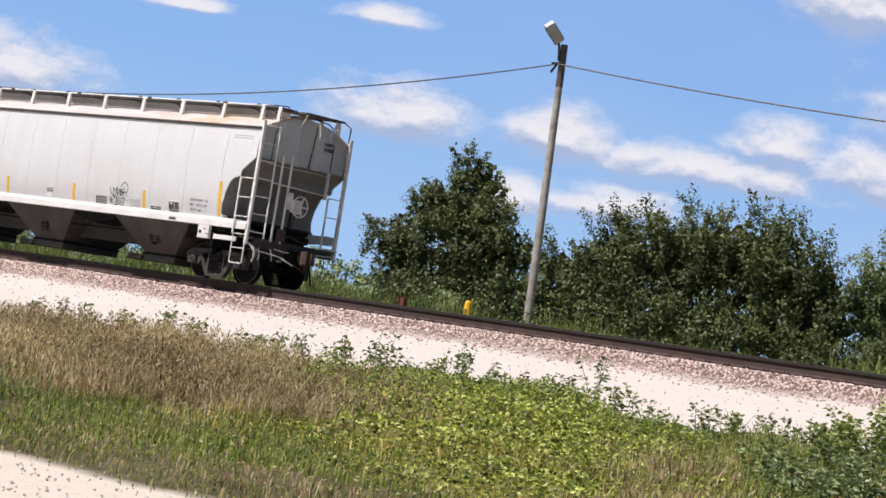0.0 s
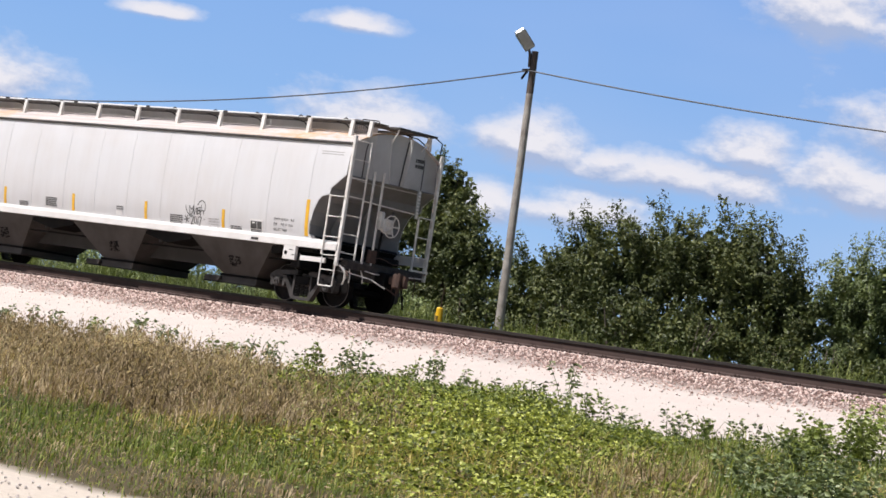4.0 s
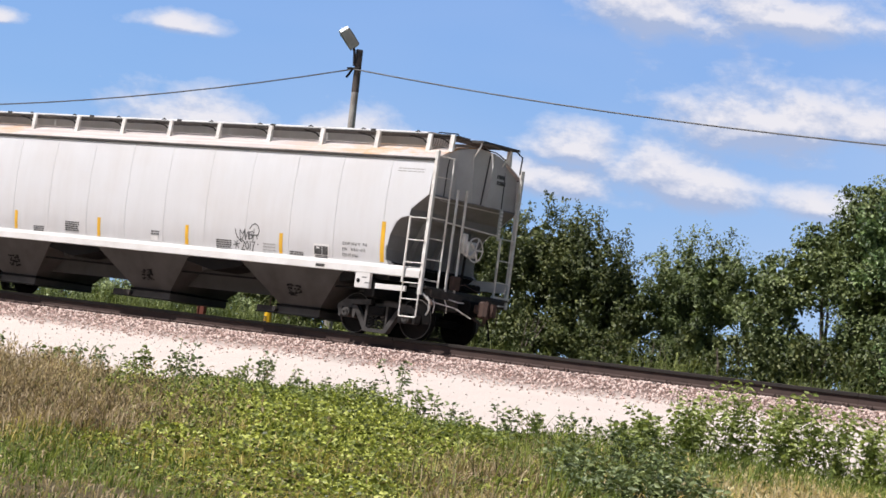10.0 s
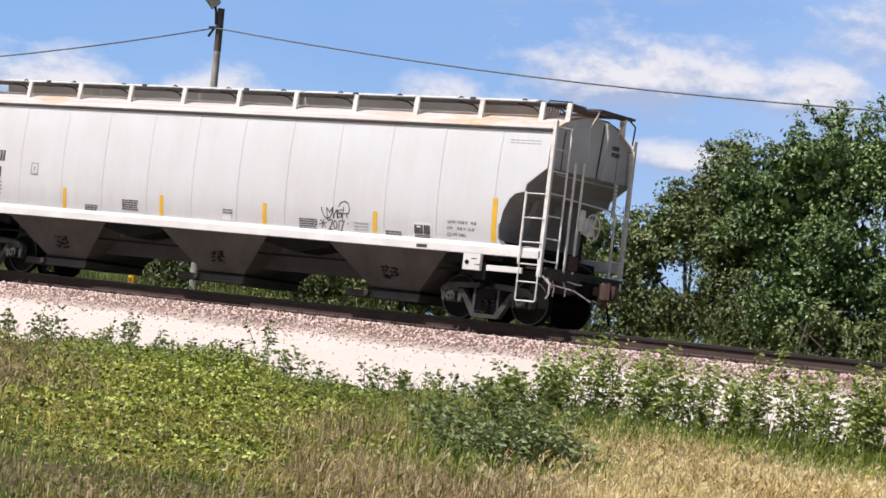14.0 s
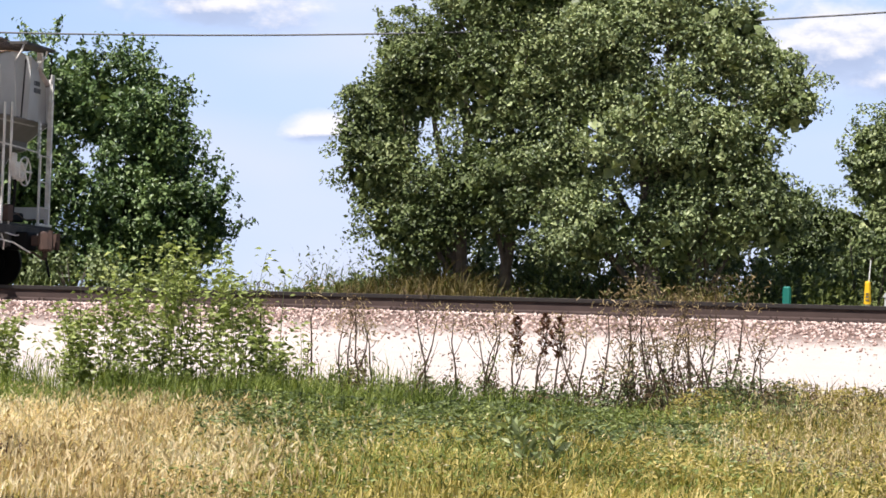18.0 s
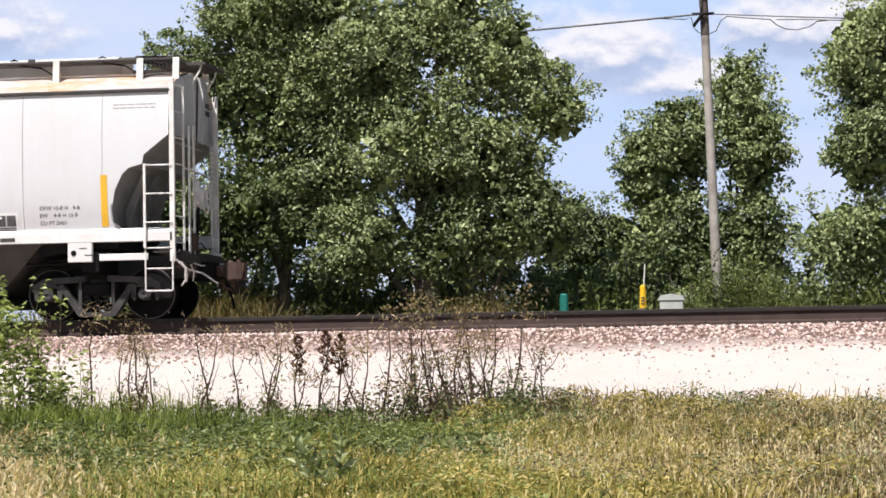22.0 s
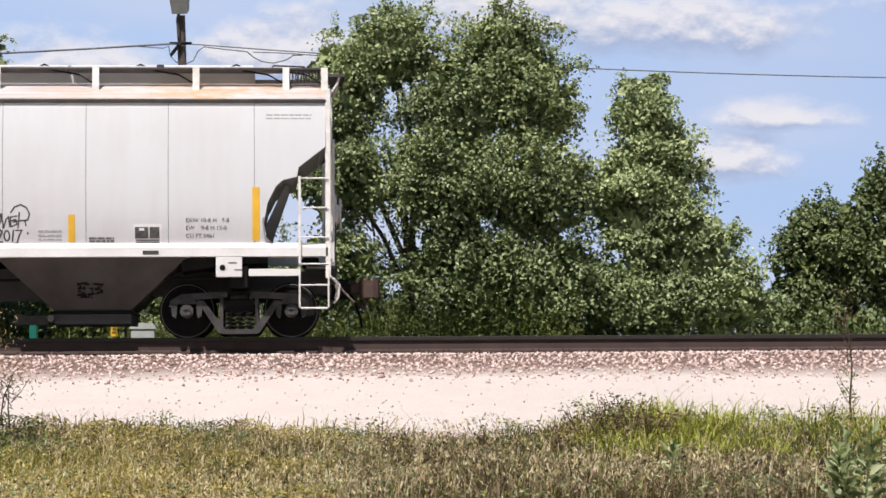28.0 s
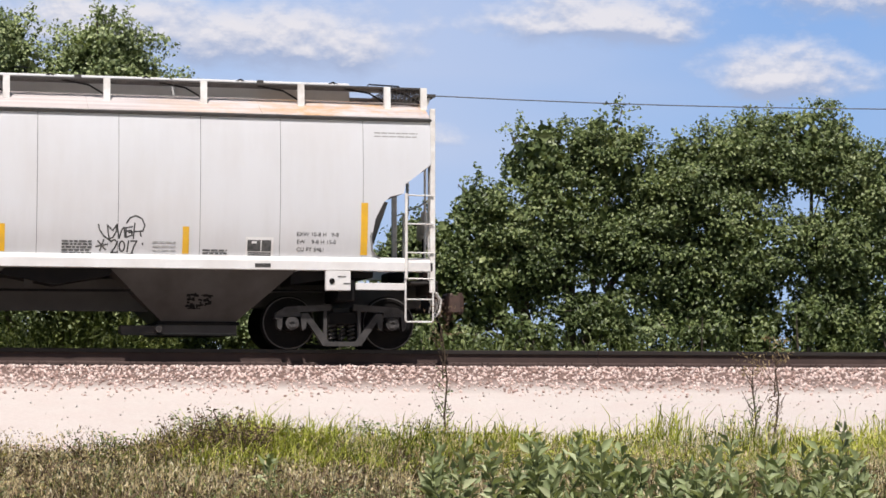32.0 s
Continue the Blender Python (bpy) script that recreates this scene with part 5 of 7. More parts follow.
build_tree("tree", -57.6, 60.5, [(-2.6, 0, 5.0, 1.6, 1.5, 1.5), (-1.2, 0.3, 6.3, 1.5, 1.4, 1.3), (0.4, 0.2, 7.4, 1.3, 1.3, 1.25), (1.0, 0, 5.9, 1.8, 1.6, 1.6), (2.4, 0, 4.9, 1.4, 1.4, 1.5), (0, 0.3, 4.2, 2.4, 1.5, 1.6), (-2.2, 0, 3.5, 1.4, 1.2, 1.0), (2.3, 0, 3.4, 1.4, 1.2, 1.1)],
           [(0, 0.18), (1.2, 0.12)], LEAF_THICKET, "round dark green broadleaf tree behind the track", 13000, (0.13, 0.24), 21, shoots=0.6, reach=0.6, slim=0.4)
build_tree("tree", -43.4, 55, [(-4.0, 0, 4.1, 1.4, 1.5, 1.35), (-2.6, 0.2, 4.75, 1.5, 1.5, 1.5), (-0.9, 0.2, 5.2, 1.6, 1.5, 1.7), (0.9, 0, 5.2, 1.6, 1.5, 1.6), (2.4, 0.2, 5.35, 1.6, 1.5, 1.65), (3.9, 0, 5.1, 1.5, 1.5, 1.5), (5.0, 0, 4.3, 1.3, 1.3, 1.4), (-3.4, -0.3, 3.3, 1.8, 1.3, 1.1), (-0.5, -0.4, 3.3, 2.0, 1.3, 1.2), (2.4, -0.4, 3.4, 2.0, 1.3, 1.2), (4.7, -0.2, 3.2, 1.6, 1.2, 1.1)],
           [(-3, 0.09), (-1, 0.1), (1.2, 0.1), (3.4, 0.1)], LEAF_THICKET, "wide dense dark green thicket behind the rails", 21000, (0.12, 0.22), 22, shoots=0.9, reach=0.95, slim=1.0)
build_tree("tree", -36.0, 55.5, [(-0.7, 0, 4.8, 1.0, 1.0, 1.5), (0.4, 0.2, 5.1, 1.1, 1.0, 1.4), (0.0, 0, 3.3, 1.4, 1.1, 1.2)],
           [(-0.2, 0.07), (0.4, 0.06)], LEAF_DARK, "dull green willow-like sapling with fine leaves", 6500, (0.09, 0.18), 23, shoots=0.9, reach=0.8, slim=1.0)
build_tree("tree", -31.3, 55.5, [(-2.4, 0, 5.0, 1.2, 1.2, 1.5), (-1.1, 0.3, 6.0, 1.2, 1.2, 1.3), (0.3, 0.2, 7.1, 1.2, 1.1, 1.4), (0.6, 0, 5.4, 1.4, 1.2, 1.4), (2.0, 0.2, 6.4, 1.4, 1.2, 1.8), (3.0, 0.2, 7.2, 1.1, 1.1, 1.3), (2.9, 0, 5.0, 1.3, 1.2, 1.5), (-1.6, 0, 3.4, 1.7, 1.2, 1.1), (1.2, -0.2, 3.7, 1.9, 1.3, 1.2)],
           [(-0.9, 0.1), (0.6, 0.14), (2.5, 0.1)], LEAF_DARK, "upright dark green tree with an open crown", 15000, (0.12, 0.22), 24)
build_tree("tree", -23.3, 53, [(-4.8, 0, 6.4, 1.5, 1.4, 1.6), (-3.5, 0.2, 7.2, 1.5, 1.5, 1.5), (-1.6, 0.2, 7.3, 1.7, 1.5, 1.7), (0.4, 0.1, 7.2, 1.7, 1.5, 1.6), (2.1, 0.2, 7.1, 1.5, 1.4, 1.5), (3.0, 0, 6.0, 1.35, 1.4, 1.55), (3.95, 0, 4.4, 1.2, 1.3, 1.4), (-3.0, -0.3, 5.0, 2.0, 1.4, 1.6), (-0.2, -0.4, 5.2, 2.2, 1.5, 1.7), (2.4, -0.3, 4.6, 1.8, 1.4, 1.5), (-3.6, 0, 3.4, 1.9, 1.3, 1.2), (-0.4, -0.2, 3.4, 2.2, 1.4, 1.2), (2.9, -0.2, 3.2, 1.7, 1.2, 1.0)],
           [(-2.5, 0.13), (-0.3, 0.17), (2.0, 0.13)], LEAF_MAPLE, "broad maple-like tree with layered green leaves", 26000, (0.14, 0.25), 25, shoots=0.7, reach=0.7, slim=0.3)
build_tree("tree", -12.7, 53.5, [(-2.2, 0, 6.0, 1.2, 1.4, 1.6), (-2.2, 0.1, 6.9, 1.0, 1.2, 1.0), (-1.2, 0.2, 8.0, 1.5, 1.5, 1.6), (0.3, 0.3, 9.4, 1.6, 1.5, 1.6), (1.6, 0.2, 10.0, 1.5, 1.5, 1.5), (0.8, 0, 7.5, 1.8, 1.5, 1.7), (-1.2, 0, 4.6, 1.6, 1.3, 1.4), (0.7, -0.3, 5.2, 1.7, 1.4, 1.5), (2.6, 0, 8.3, 1.4, 1.4, 1.7)],
           [(-0.2, 0.17), (1.2, 0.14)], LEAF_DARK, "tall dark green tree with a full rounded crown", 21000, (0.10, 0.19), 26, 0.905)
build_tree("tree", -8.2, 53.2, [(-1.3, 0, 8.6, 1.5, 1.4, 1.7), (0.2, 0.2, 9.6, 1.5, 1.4, 1.6), (1.4, 0, 8.4, 1.35, 1.4, 1.55), (2.6, 0, 7.3, 1.0, 1.2, 1.1), (-0.6, -0.2, 6.6, 1.8, 1.4, 1.6), (1.3, -0.2, 6.2, 1.5, 1.3, 1.4), (-1.7, -0.3, 4.3, 1.4, 1.2, 1.2), (2.0, 0, 4.8, 1.3, 1.2, 1.3), (0.5, 0, 4.3, 1.3, 1.2, 1.2), (-2.5, 0.3, 5.6, 1.5, 1.3, 1.6), (0.2, 0.5, 5.5, 1.2, 1.0, 1.1), (-2.6, 0.4, 7.6, 1.4, 1.3, 1.5)],
           [(-0.4, 0.17), (1.3, 0.12)], LEAF_GREEN, "tall green tree with airy sunlit leaves", 21000, (0.10, 0.19), 27, 0.905)
build_tree("tree", -4.9, 54.5, [(-0.6, 0, 4.6, 1.0, 1.0, 1.0), (0.5, 0, 4.2, 1.0, 1.0, 1.0), (0, 0, 3.2, 1.3, 1.0, 0.9)], [(0, 0.07)], LEAF_DARK, "low dark green shrub between taller trees", 4500, (0.11, 0.2), 28)
build_tree("tree", -2.05, 54, [(-1.35, 0, 5.9, 0.95, 1.1, 1.3), (0.6, 0.2, 7.4, 0.75, 1.0, 1.2), (-0.6, 0, 6.6, 1.0, 1.1, 1.2), (0.95, 0, 6.3, 0.85, 1.1, 1.45), (-0.9, 0, 4.4, 1.3, 1.2, 1.3), (0.8, 0, 4.3, 1.0, 1.2, 1.3), (0, 0, 3.2, 1.7, 1.1, 0.9)],
           [(-0.3, 0.11), (0.6, 0.09)], LEAF_GREEN, "slender oval green tree behind the utility pole", 12500, (0.12, 0.21), 29)
build_tree("tree", 3.9, 53.2, [(-2.5, 0, 8.2, 1.2, 1.3, 1.5), (-1.3, 0.2, 9.2, 1.1, 1.2, 1.1), (0.2, 0, 8.0, 1.5, 1.4, 1.6), (1.1, 0.2, 9.1, 1.2, 1.2, 1.2), (1.9, 0.1, 8.0, 1.05, 1.3, 1.3), (-2.4, 0, 6.2, 1.25, 1.3, 1.3), (-0.2, -0.2, 6.2, 1.7, 1.4, 1.5), (1.8, -0.2, 6.0, 1.6, 1.4, 1.5), (-2.75, 0, 4.2, 1.5, 1.2, 1.2), (0.2, -0.2, 4.2, 1.8, 1.3, 1.3), (2.1, -0.1, 4.0, 1.7, 1.3, 1.2)],
           [(-1.2, 0.14), (0.5, 0.17), (1.7, 0.12)], LEAF_GREEN, "large leafy tree with a two-topped crown", 26000, (0.10, 0.19), 30, 0.905)
build_tree("tree", 8.5, 52.2, [(-0.5, 0, 7.6, 0.8, 0.9, 1.1), (0.0, 0.1, 6.5, 0.85, 1.0, 1.2), (-0.95, 0, 6.2, 0.7, 0.9, 1.0), (-0.5, 0, 5.4, 1.3, 1.1, 1.4), (0.6, 0, 4.6, 1.15, 1.1, 1.3), (1.2, 0, 3.5, 1.2, 1.0, 1.0), (-0.6, 0, 3.6, 1.5, 1.1, 1.1)],
           [(0, 0.10), (-0.4, 0.07)], LEAF_GREY, "narrow pointed pale green tree widening at the base", 11500, (0.11, 0.2), 31, 0.925)
build_tree("tree", 15.4, 52.6, [(-3.75, 0, 4.2, 0.9, 1.0, 0.85), (-3.9, 0, 3.1, 0.9, 1.0, 0.9), (-2.9, 0, 4.9, 1.05, 1.1, 1.0), (-1.8, 0.1, 5.7, 1.1, 1.2, 1.05), (-3.5, 0, 5.0, 0.8, 1.0, 0.8), (-1.2, 0, 4.9, 1.2, 1.2, 1.0), (-0.4, 0.1, 7.05, 1.2, 1.3, 1.2), (1.1, 0.1, 7.25, 1.25, 1.3, 1.25), (0.2, 0, 5.7, 1.7, 1.4, 1.2), (-1.9, 0, 4.3, 1.5, 1.3, 1.2), (1.6, 0, 5.1, 1.4, 1.3, 1.4), (-3.0, 0, 3.3, 1.3, 1.0, 0.9), (0.8, -0.3, 3.6, 1.5, 1.0, 0.8), (-0.5, 0.3, 4.5, 1.5, 1.2, 1.1), (2.4, 0.1, 6.2, 1.3, 1.3, 1.3), (2.7, 0, 4.5, 1.4, 1.2, 1.3)],
           [(-1.2, 0.12), (0.3, 0.14), (1.0, 0.1)], LEAF_DARK, "domed green tree showing pale stems inside", 18000, (0.12, 0.21), 32)
build_tree("tree", 20.8, 52.6, [(-2.0, 0, 6.7, 1.4, 1.3, 1.4), (-0.6, 0.1, 7.2, 1.3, 1.3, 1.2), (0.8, 0.1, 7.5, 1.2, 1.3, 1.2), (2.4, 0, 6.4, 1.4, 1.3, 1.4), (-1.2, -0.2, 5.0, 1.8, 1.4, 1.4), (1.4, -0.2, 5.0, 1.9, 1.4, 1.4), (-1.5, 0, 3.5, 1.8, 1.2, 1.1), (1.6, 0, 3.4, 1.9, 1.2, 1.1)],
           [(-0.8, 0.12), (1.0, 0.13)], LEAF_DARK, "dense dark green tree at the end of the row", 17000, (0.12, 0.21), 33)


# ======================= low growth =======================


def grass(name, n, az0, az1, y0, y1, hmin, hmax, mat, label, width=0.008, lean=0.35, clump=0.0, keep=None):
    """Blades between two bearings from the verge and two distances."""
    y = np.sqrt(rng.uniform(y0 ** 2, y1 ** 2, n))
    az = np.radians(rng.uniform(az0, az1, n))
    x = y * np.tan(az + np.radians(rng.normal(0, 1.1, n)))
    y = y + rng.normal(0, 0.3, n)
    if clump:
        k = max(1, int(n * 0.02))
        j = rng.integers(0, k, n)
        x, y = x[j] + rng.normal(0, clump, n), y[j] + rng.normal(0, clump, n)
    if keep is not None:
        m = keep(x, y)
        x, y = x[m], y[m]
    n = len(x)
    base = np.stack([x, y, ground_z(x, y) - 0.02], 1)
    th = rng.uniform(0, 2 * np.pi, n)
    ln = np.stack([np.cos(th) + 0.5, np.sin(th) * 0.7, np.zeros(n)], 1) * lean * rng.uniform(0.2, 1, n)[:, None]
    vary = 0.74 + 0.24 * np.sin(x * 1.3 + 1.7 * np.sin(y * 0.8)) * np.cos(y * 1.1 + x * 0.4) + 0.16 * np.sin(x * 4.3 + y) * np.cos(y * 3.7 - x)
    h = rng.uniform(hmin, hmax, n) * vary
    return stuff(name, [blades_arrays(base, h, np.full(n, width), ln)], mat, label, "grass")


def seedheads(name, n, az0, az1, y0, y1, hmin, hmax, mat, label, size=(0.05, 0.11)):
    """Thin stalks with loose seed tufts."""
    y = np.sqrt(rng.uniform(y0 ** 2, y1 ** 2, n))
    x = y * np.tan(np.radians(rng.uniform(az0, az1, n) + rng.normal(0, 1.8, n)))
    base = np.stack([x, y, ground_z(x, y) - 0.02], 1)
    h = rng.uniform(hmin, hmax, n)
    ln = rng.normal(0, 0.10, (n, 3)) * [1, 1, 0] + [0.06, 0, 0]
    a = blades_arrays(base, h, np.full(n, 0.004), ln, 0.2)
    k = 4
    tip = base + ln * h[:, None] * 0.40 + np.stack([np.zeros(n), np.zeros(n), h * 0.95], 1)
    c = np.repeat(tip, k, 0) + rng.normal(0, 0.02, (n * k, 3)) - np.stack([np.zeros(n * k), np.zeros(n * k), rng.uniform(0, 0.14, n * k)], 1)
    d = unit(rng.normal(0, 0.4, (n * k, 3)) + [0, 0, 1])
    L = rng.uniform(size[0], size[1], n * k)
    b = leaves_arrays(c, d, L, L * 0.28)
    return stuff(name, [a, b], mat, label, "grass")


def leafy(name, n, az0, az1, y0, y1, top, mat, label, leaf=(0.06, 0.12), shape=None, category="weeds"):
    """A carpet of broad leaves with a rolling top; top(x, y) gives its height over the ground."""
    y = np.sqrt(rng.uniform(y0 ** 2, y1 ** 2, n))
    x = y * np.tan(np.radians(rng.uniform(az0, az1, n)))
    h = top(x, y) * (1 - 0.55 * rng.uniform(0, 1, n) ** 2.2)
    m = top(x, y) > 0.03
    x, y, h = x[m], y[m], h[m]
    n = len(x)
    c = np.stack([x, y, ground_z(x, y) + h], 1)
    d = unit(rng.normal(0, 0.8, (n, 3)) * [1, 1, 0.35] + [0, -0.35, 0.05])
    L = rng.uniform(leaf[0], leaf[1], n)
    return stuff(name, [leaves_arrays(c, d, L, L * (rng.uniform(0.6, 0.85, n) if category == "vines" else rng.uniform(0.28, 0.5, n)), 0.2, 0.15)], mat, label, category)


def weed(name, x, y, h, spread, stems, leaves, leaf, leafmat, stemmat, label, seed, bare=0.0, group="", category="weed", z=None):
    """An upright many-stemmed weed, its leaves held along the stems."""
    global rng
    rng = np.random.default_rng(seed)
    z0 = float(ground_z(np.array(x), np.array(y))) if z is None else z
    w = empty(name, (x, y, z0))
    tagged(w, label, category, group)
    bm = bmesh.new()
    cs, ds = [], []
    for s in range(stems):
        bx, by = rng.normal(0, spread * 0.35, 2)
        tx, ty = bx + rng.normal(0, spread * 0.45), by + rng.normal(0, spread * 0.35)
        hh = h * rng.uniform(0.6, 1.0)
        pts = [Vector((bx + (tx - bx) * t ** 1.5, by + (ty - by) * t ** 1.5, hh * t - 0.03)) for t in (0, 0.35, 0.7, 1.0)]
        tube(bm, pts, [0.008, 0.007, 0.006, 0.003], 4, False)
        part("stem", bm, stemmat, w)
        bm = bmesh.new()
        m = leaves // stems
        t = rng.uniform(bare, 1.0, m) ** 0.85
        th = rng.uniform(0, 2 * np.pi, m)
        dd = np.stack([np.cos(th), np.sin(th), rng.uniform(-0.25, 0.55, m)], 1)
        p = np.stack([bx + (tx - bx) * t ** 1.5, by + (ty - by) * t ** 1.5, hh * t], 1)
        cs.append(p + unit(dd) * rng.uniform(0.03, 0.16, m)[:, None])
        ds.append(unit(dd))
    bm.free()
    c, d = np.concatenate(cs), np.concatenate(ds)
    L = rng.uniform(leaf[0], leaf[1], len(c))
    v, t = leaves_arrays(c, d, L, L * rng.uniform(0.42, 0.62, len(c)), 0.3, 0.2)
    link_mesh("foliage", tri_mesh("foliage", v, t), leafmat, w)
    return w


rng = np.random.default_rng(41)


def patches(scale, phase, lo=0.0, hi=1.0):
    """A keep-mask that leaves growth in soft patches."""
    def keep(x, y):
        s = (np.sin(x * 0.9 / scale + phase + 1.3 * np.sin(y * 0.7 / scale + phase)) + np.sin(y * 1.3 / scale - x * 0.5 / scale + 2 * phase) + 0.8 * np.sin(x * 2.3 / scale + y * 1.9 / scale)) / 5.6 + 0.5
        return rng.uniform(size=len(x)) < lo + (hi - lo) * np.clip(s * 1.8 - 0.4, 0, 1)
    return keep


# verge, along the line from its far end
grass("dry_grass", 78000, -58, -46, 20.5, 32.5, 0.28, 0.66, GRASS_BROWN, "tall brown seeding grass on the verge", 0.008, 0.45, 0, patches(1.2, 0.4, 0.45, 1.0))
grass("dry_grass_pale", 22000, -58, -46, 22, 32.5, 0.35, 0.72, GRASS_TAN, "pale straw stalks among brown grass", 0.006, 0.4, 0, patches(1.6, 2.1))
grass("dry_grass_green", 34000, -58, -45, 16, 29, 0.16, 0.42, GRASS_GREEN, "green grass growing through brown grass", 0.007, 0.5, 0, patches(1.1, 3.3, 0.1, 1.0))
grass("dry_grass_dead", 16000, -58, -46, 20.5, 32.3, 0.28, 0.66, DRY_BROWN, "dead brown stalks among the dry grass", 0.008, 0.45, 0, patches(0.7, 1.7, 0.1, 1.0))
seedheads("grass_seed", 4500, -58, -46, 21, 32.4, 0.4, 0.78, GRASS_BROWN, "brown seed heads above dry grass")
grass("short_grass", 50000, -58, -26, 13.9, 19.5, 0.05, 0.20, GRASS_GREEN, "short green grass beside the gravel road", 0.008, 0.5, 0, patches(1.0, 1.0, 0.35, 1.0))
grass("short_dry_grass", 34000, -58, -30, 14.0, 22, 0.06, 0.26, GRASS_BROWN, "short dry grass beside the gravel road", 0.007, 0.5, 0, patches(0.9, 4.0, 0.05, 1.0))
grass("verge_grass", 18000, -48.5, -37, 17.5, 32.3, 0.15, 0.48, GRASS_MIX, "olive grass among the vines", 0.008, 0.5, 0, patches(1.3, 5.2, 0.2, 1.0))
grass("vine_edge_grass", 32000, -38.5, -32.6, 17.5, 31.5, 0.22, 0.6, GRASS_BROWN, "grey-brown dry grass beside the vine bank", 0.007, 0.5, 0, patches(1.0, 0.2, 0.2, 1.0))


def mound(x, y):
    az = np.degrees(np.arctan2(x, y))
    az = az + 0.9 * np.sin(y * 1.9) + 0.5 * np.sin(y * 4.3 + x)
    e = np.interp(az, [-49, -47, -45, -41, -38.5, -36.2, -35.2], [0.0, 0.3, 0.68, 0.75, 0.55, 0.48, 0.0])
    f = np.interp(y, [17.5, 20, 26, 31, 32.6, 33.6], [0.15, 0.42, 0.7, 1.0, 0.75, 0.0])
    return e * f * (0.85 + 0.22 * np.sin(x * 6.3 + 2.0 * np.sin(y * 3.1)) * np.sin(y * 5.4 + 1.5 * np.sin(x * 2.7))) * (0.8 + 0.3 * np.sin(x * 1.1 + y) * np.cos(y * 1.3 - x * 0.3) + 0.12 * np.sin(x * 3.1 + 1.0) * np.sin(y * 2.7))


leafy("vine_bank", 74000, -49, -35, 18, 33.5, mound, LEAF_VINE, "low bank of yellow-green vine leaves", (0.04, 0.09), category="vines")
leafy("vine_crest", 16000, -49, -35, 29.0, 33.5, lambda x, y: mound(x, y) * 1.15, LEAF_WEED, "darker leaves along the crest of the vine bank", (0.035, 0.085), category="vines")
grass("vine_stalks", 3500, -48.5, -35, 22, 33.2, 0.4, 0.9, GRASS_GREEN, "green stalks rising out of the vines", 0.008, 0.4, 0, patches(0.8, 1.9))
EDGE = [(-54.6, 33, 0.6), (-53.2, 33, 0.62), (-52.3, 33, 0.75), (-51.2, 33, 0.6), (-50.1, 33.2, 0.9), (-49.6, 33.4, 0.7), (-48.2, 33, 0.55), (-47.4, 33, 0.72), (-46.8, 33.2, 0.7), (-46.0, 33, 0.82), (-45.15, 33.2, 1.02), (-44.7, 33, 0.75), (-43.7, 33, 0.68), (-43.15, 33.2, 0.92), (-42.2, 33, 0.7), (-41.2, 33.1, 0.55), (-40.4, 33.1, 0.7), (-39.8, 33.3, 1.1), (-39.2, 33.2, 0.7), (-38.4, 33, 0.6), (-37.2, 33, 0.66), (-36.4, 33, 0.62), (-35.6, 33, 0.66), (-34.9, 32.8, 0.7), (-34.3, 32.6, 0.75)]
for i, (az, y, h) in enumerate(EDGE):
    weed("broadleaf_weed", y * math.tan(radians(az)), y, h, 0.34, 5, 150, (0.06, 0.13), LEAF_GREEN if i % 3 else LEAF_WEED, STEM, "dark green broadleaf weed at the gravel's edge", 100 + i, 0.15, "gravel edge weeds")

# tall leafy weeds against the bank
TALL = [(-34.2, 32.2, 0.75), (-33.6, 32.5, 1.0), (-33.0, 32.0, 1.25), (-32.6, 32.5, 1.5), (-32.0, 32.2, 1.65), (-31.5, 32.5, 1.55), (-30.9, 32.0, 1.3), (-30.4, 32.5, 1.4), (-29.8, 32.2, 1.5), (-29.2, 32.5, 1.4), (-28.6, 32.1, 1.35), (-28.0, 32.5, 1.4), (-27.3, 32.3, 1.8), (-26.8, 32.5, 1.7), (-26.2, 32.1, 1.5), (-25.7, 32.5, 1.6), (-25.2, 32.2, 1.65), (-24.6, 32.5, 1.3),
        (-22.7, 32.4, 1.40), (-22.2, 32.2, 1.85), (-21.7, 32.5, 2.15), (-21.1, 32.2, 2.15), (-20.5, 32.6, 2.30), (-20.0, 32.2, 2.20), (-19.5, 32.5, 2.20), (-18.9, 32.2, 2.15), (-18.4, 32.5, 1.90), (-17.9, 32.3, 1.2)]
for i, (az, y, h) in enumerate(TALL):
    weed("tall_weed", y * math.tan(radians(az)), y, h, 0.46, 9, 560, (0.06, 0.135), LEAF_TALL, STEM, "tall leafy green weed growing in front of the bank", 200 + i, 0.05, "tall weeds")
rv = random.Random(9)
for i in range(26):
    az, y = rv.uniform(-36.0, -32.4), rv.uniform(22.5, 29.0)
    weed("leafy_weed", y * math.tan(radians(az)), y, rv.uniform(0.5, 0.8) + (y - 22.5) * 0.03, 0.42, 7, 230, (0.05, 0.12), (LEAF_DARK, LEAF_GREEN, LEAF_GREEN)[i % 3], STEM, "green leafy weed in brown grass below the bank", 260 + i, 0.1, "leafy weeds")
rng = np.random.default_rng(42)
grass("deep_green_grass", 9000, -35.5, -32.5, 20, 32, 0.35, 0.85, GRASS_GREEN, "tall green grass below the bank", 0.008, 0.4, 0, patches(0.8, 0.2, 0.2, 1.0))
grass("weed_grass", 36000, -34.8, -17.0, 28.5, 32.8, 0.3, 0.8, GRASS_GREEN, "green grass at the foot of tall weeds", 0.007, 0.4, 0, patches(1.0, 0.9, 0.3, 1.0))
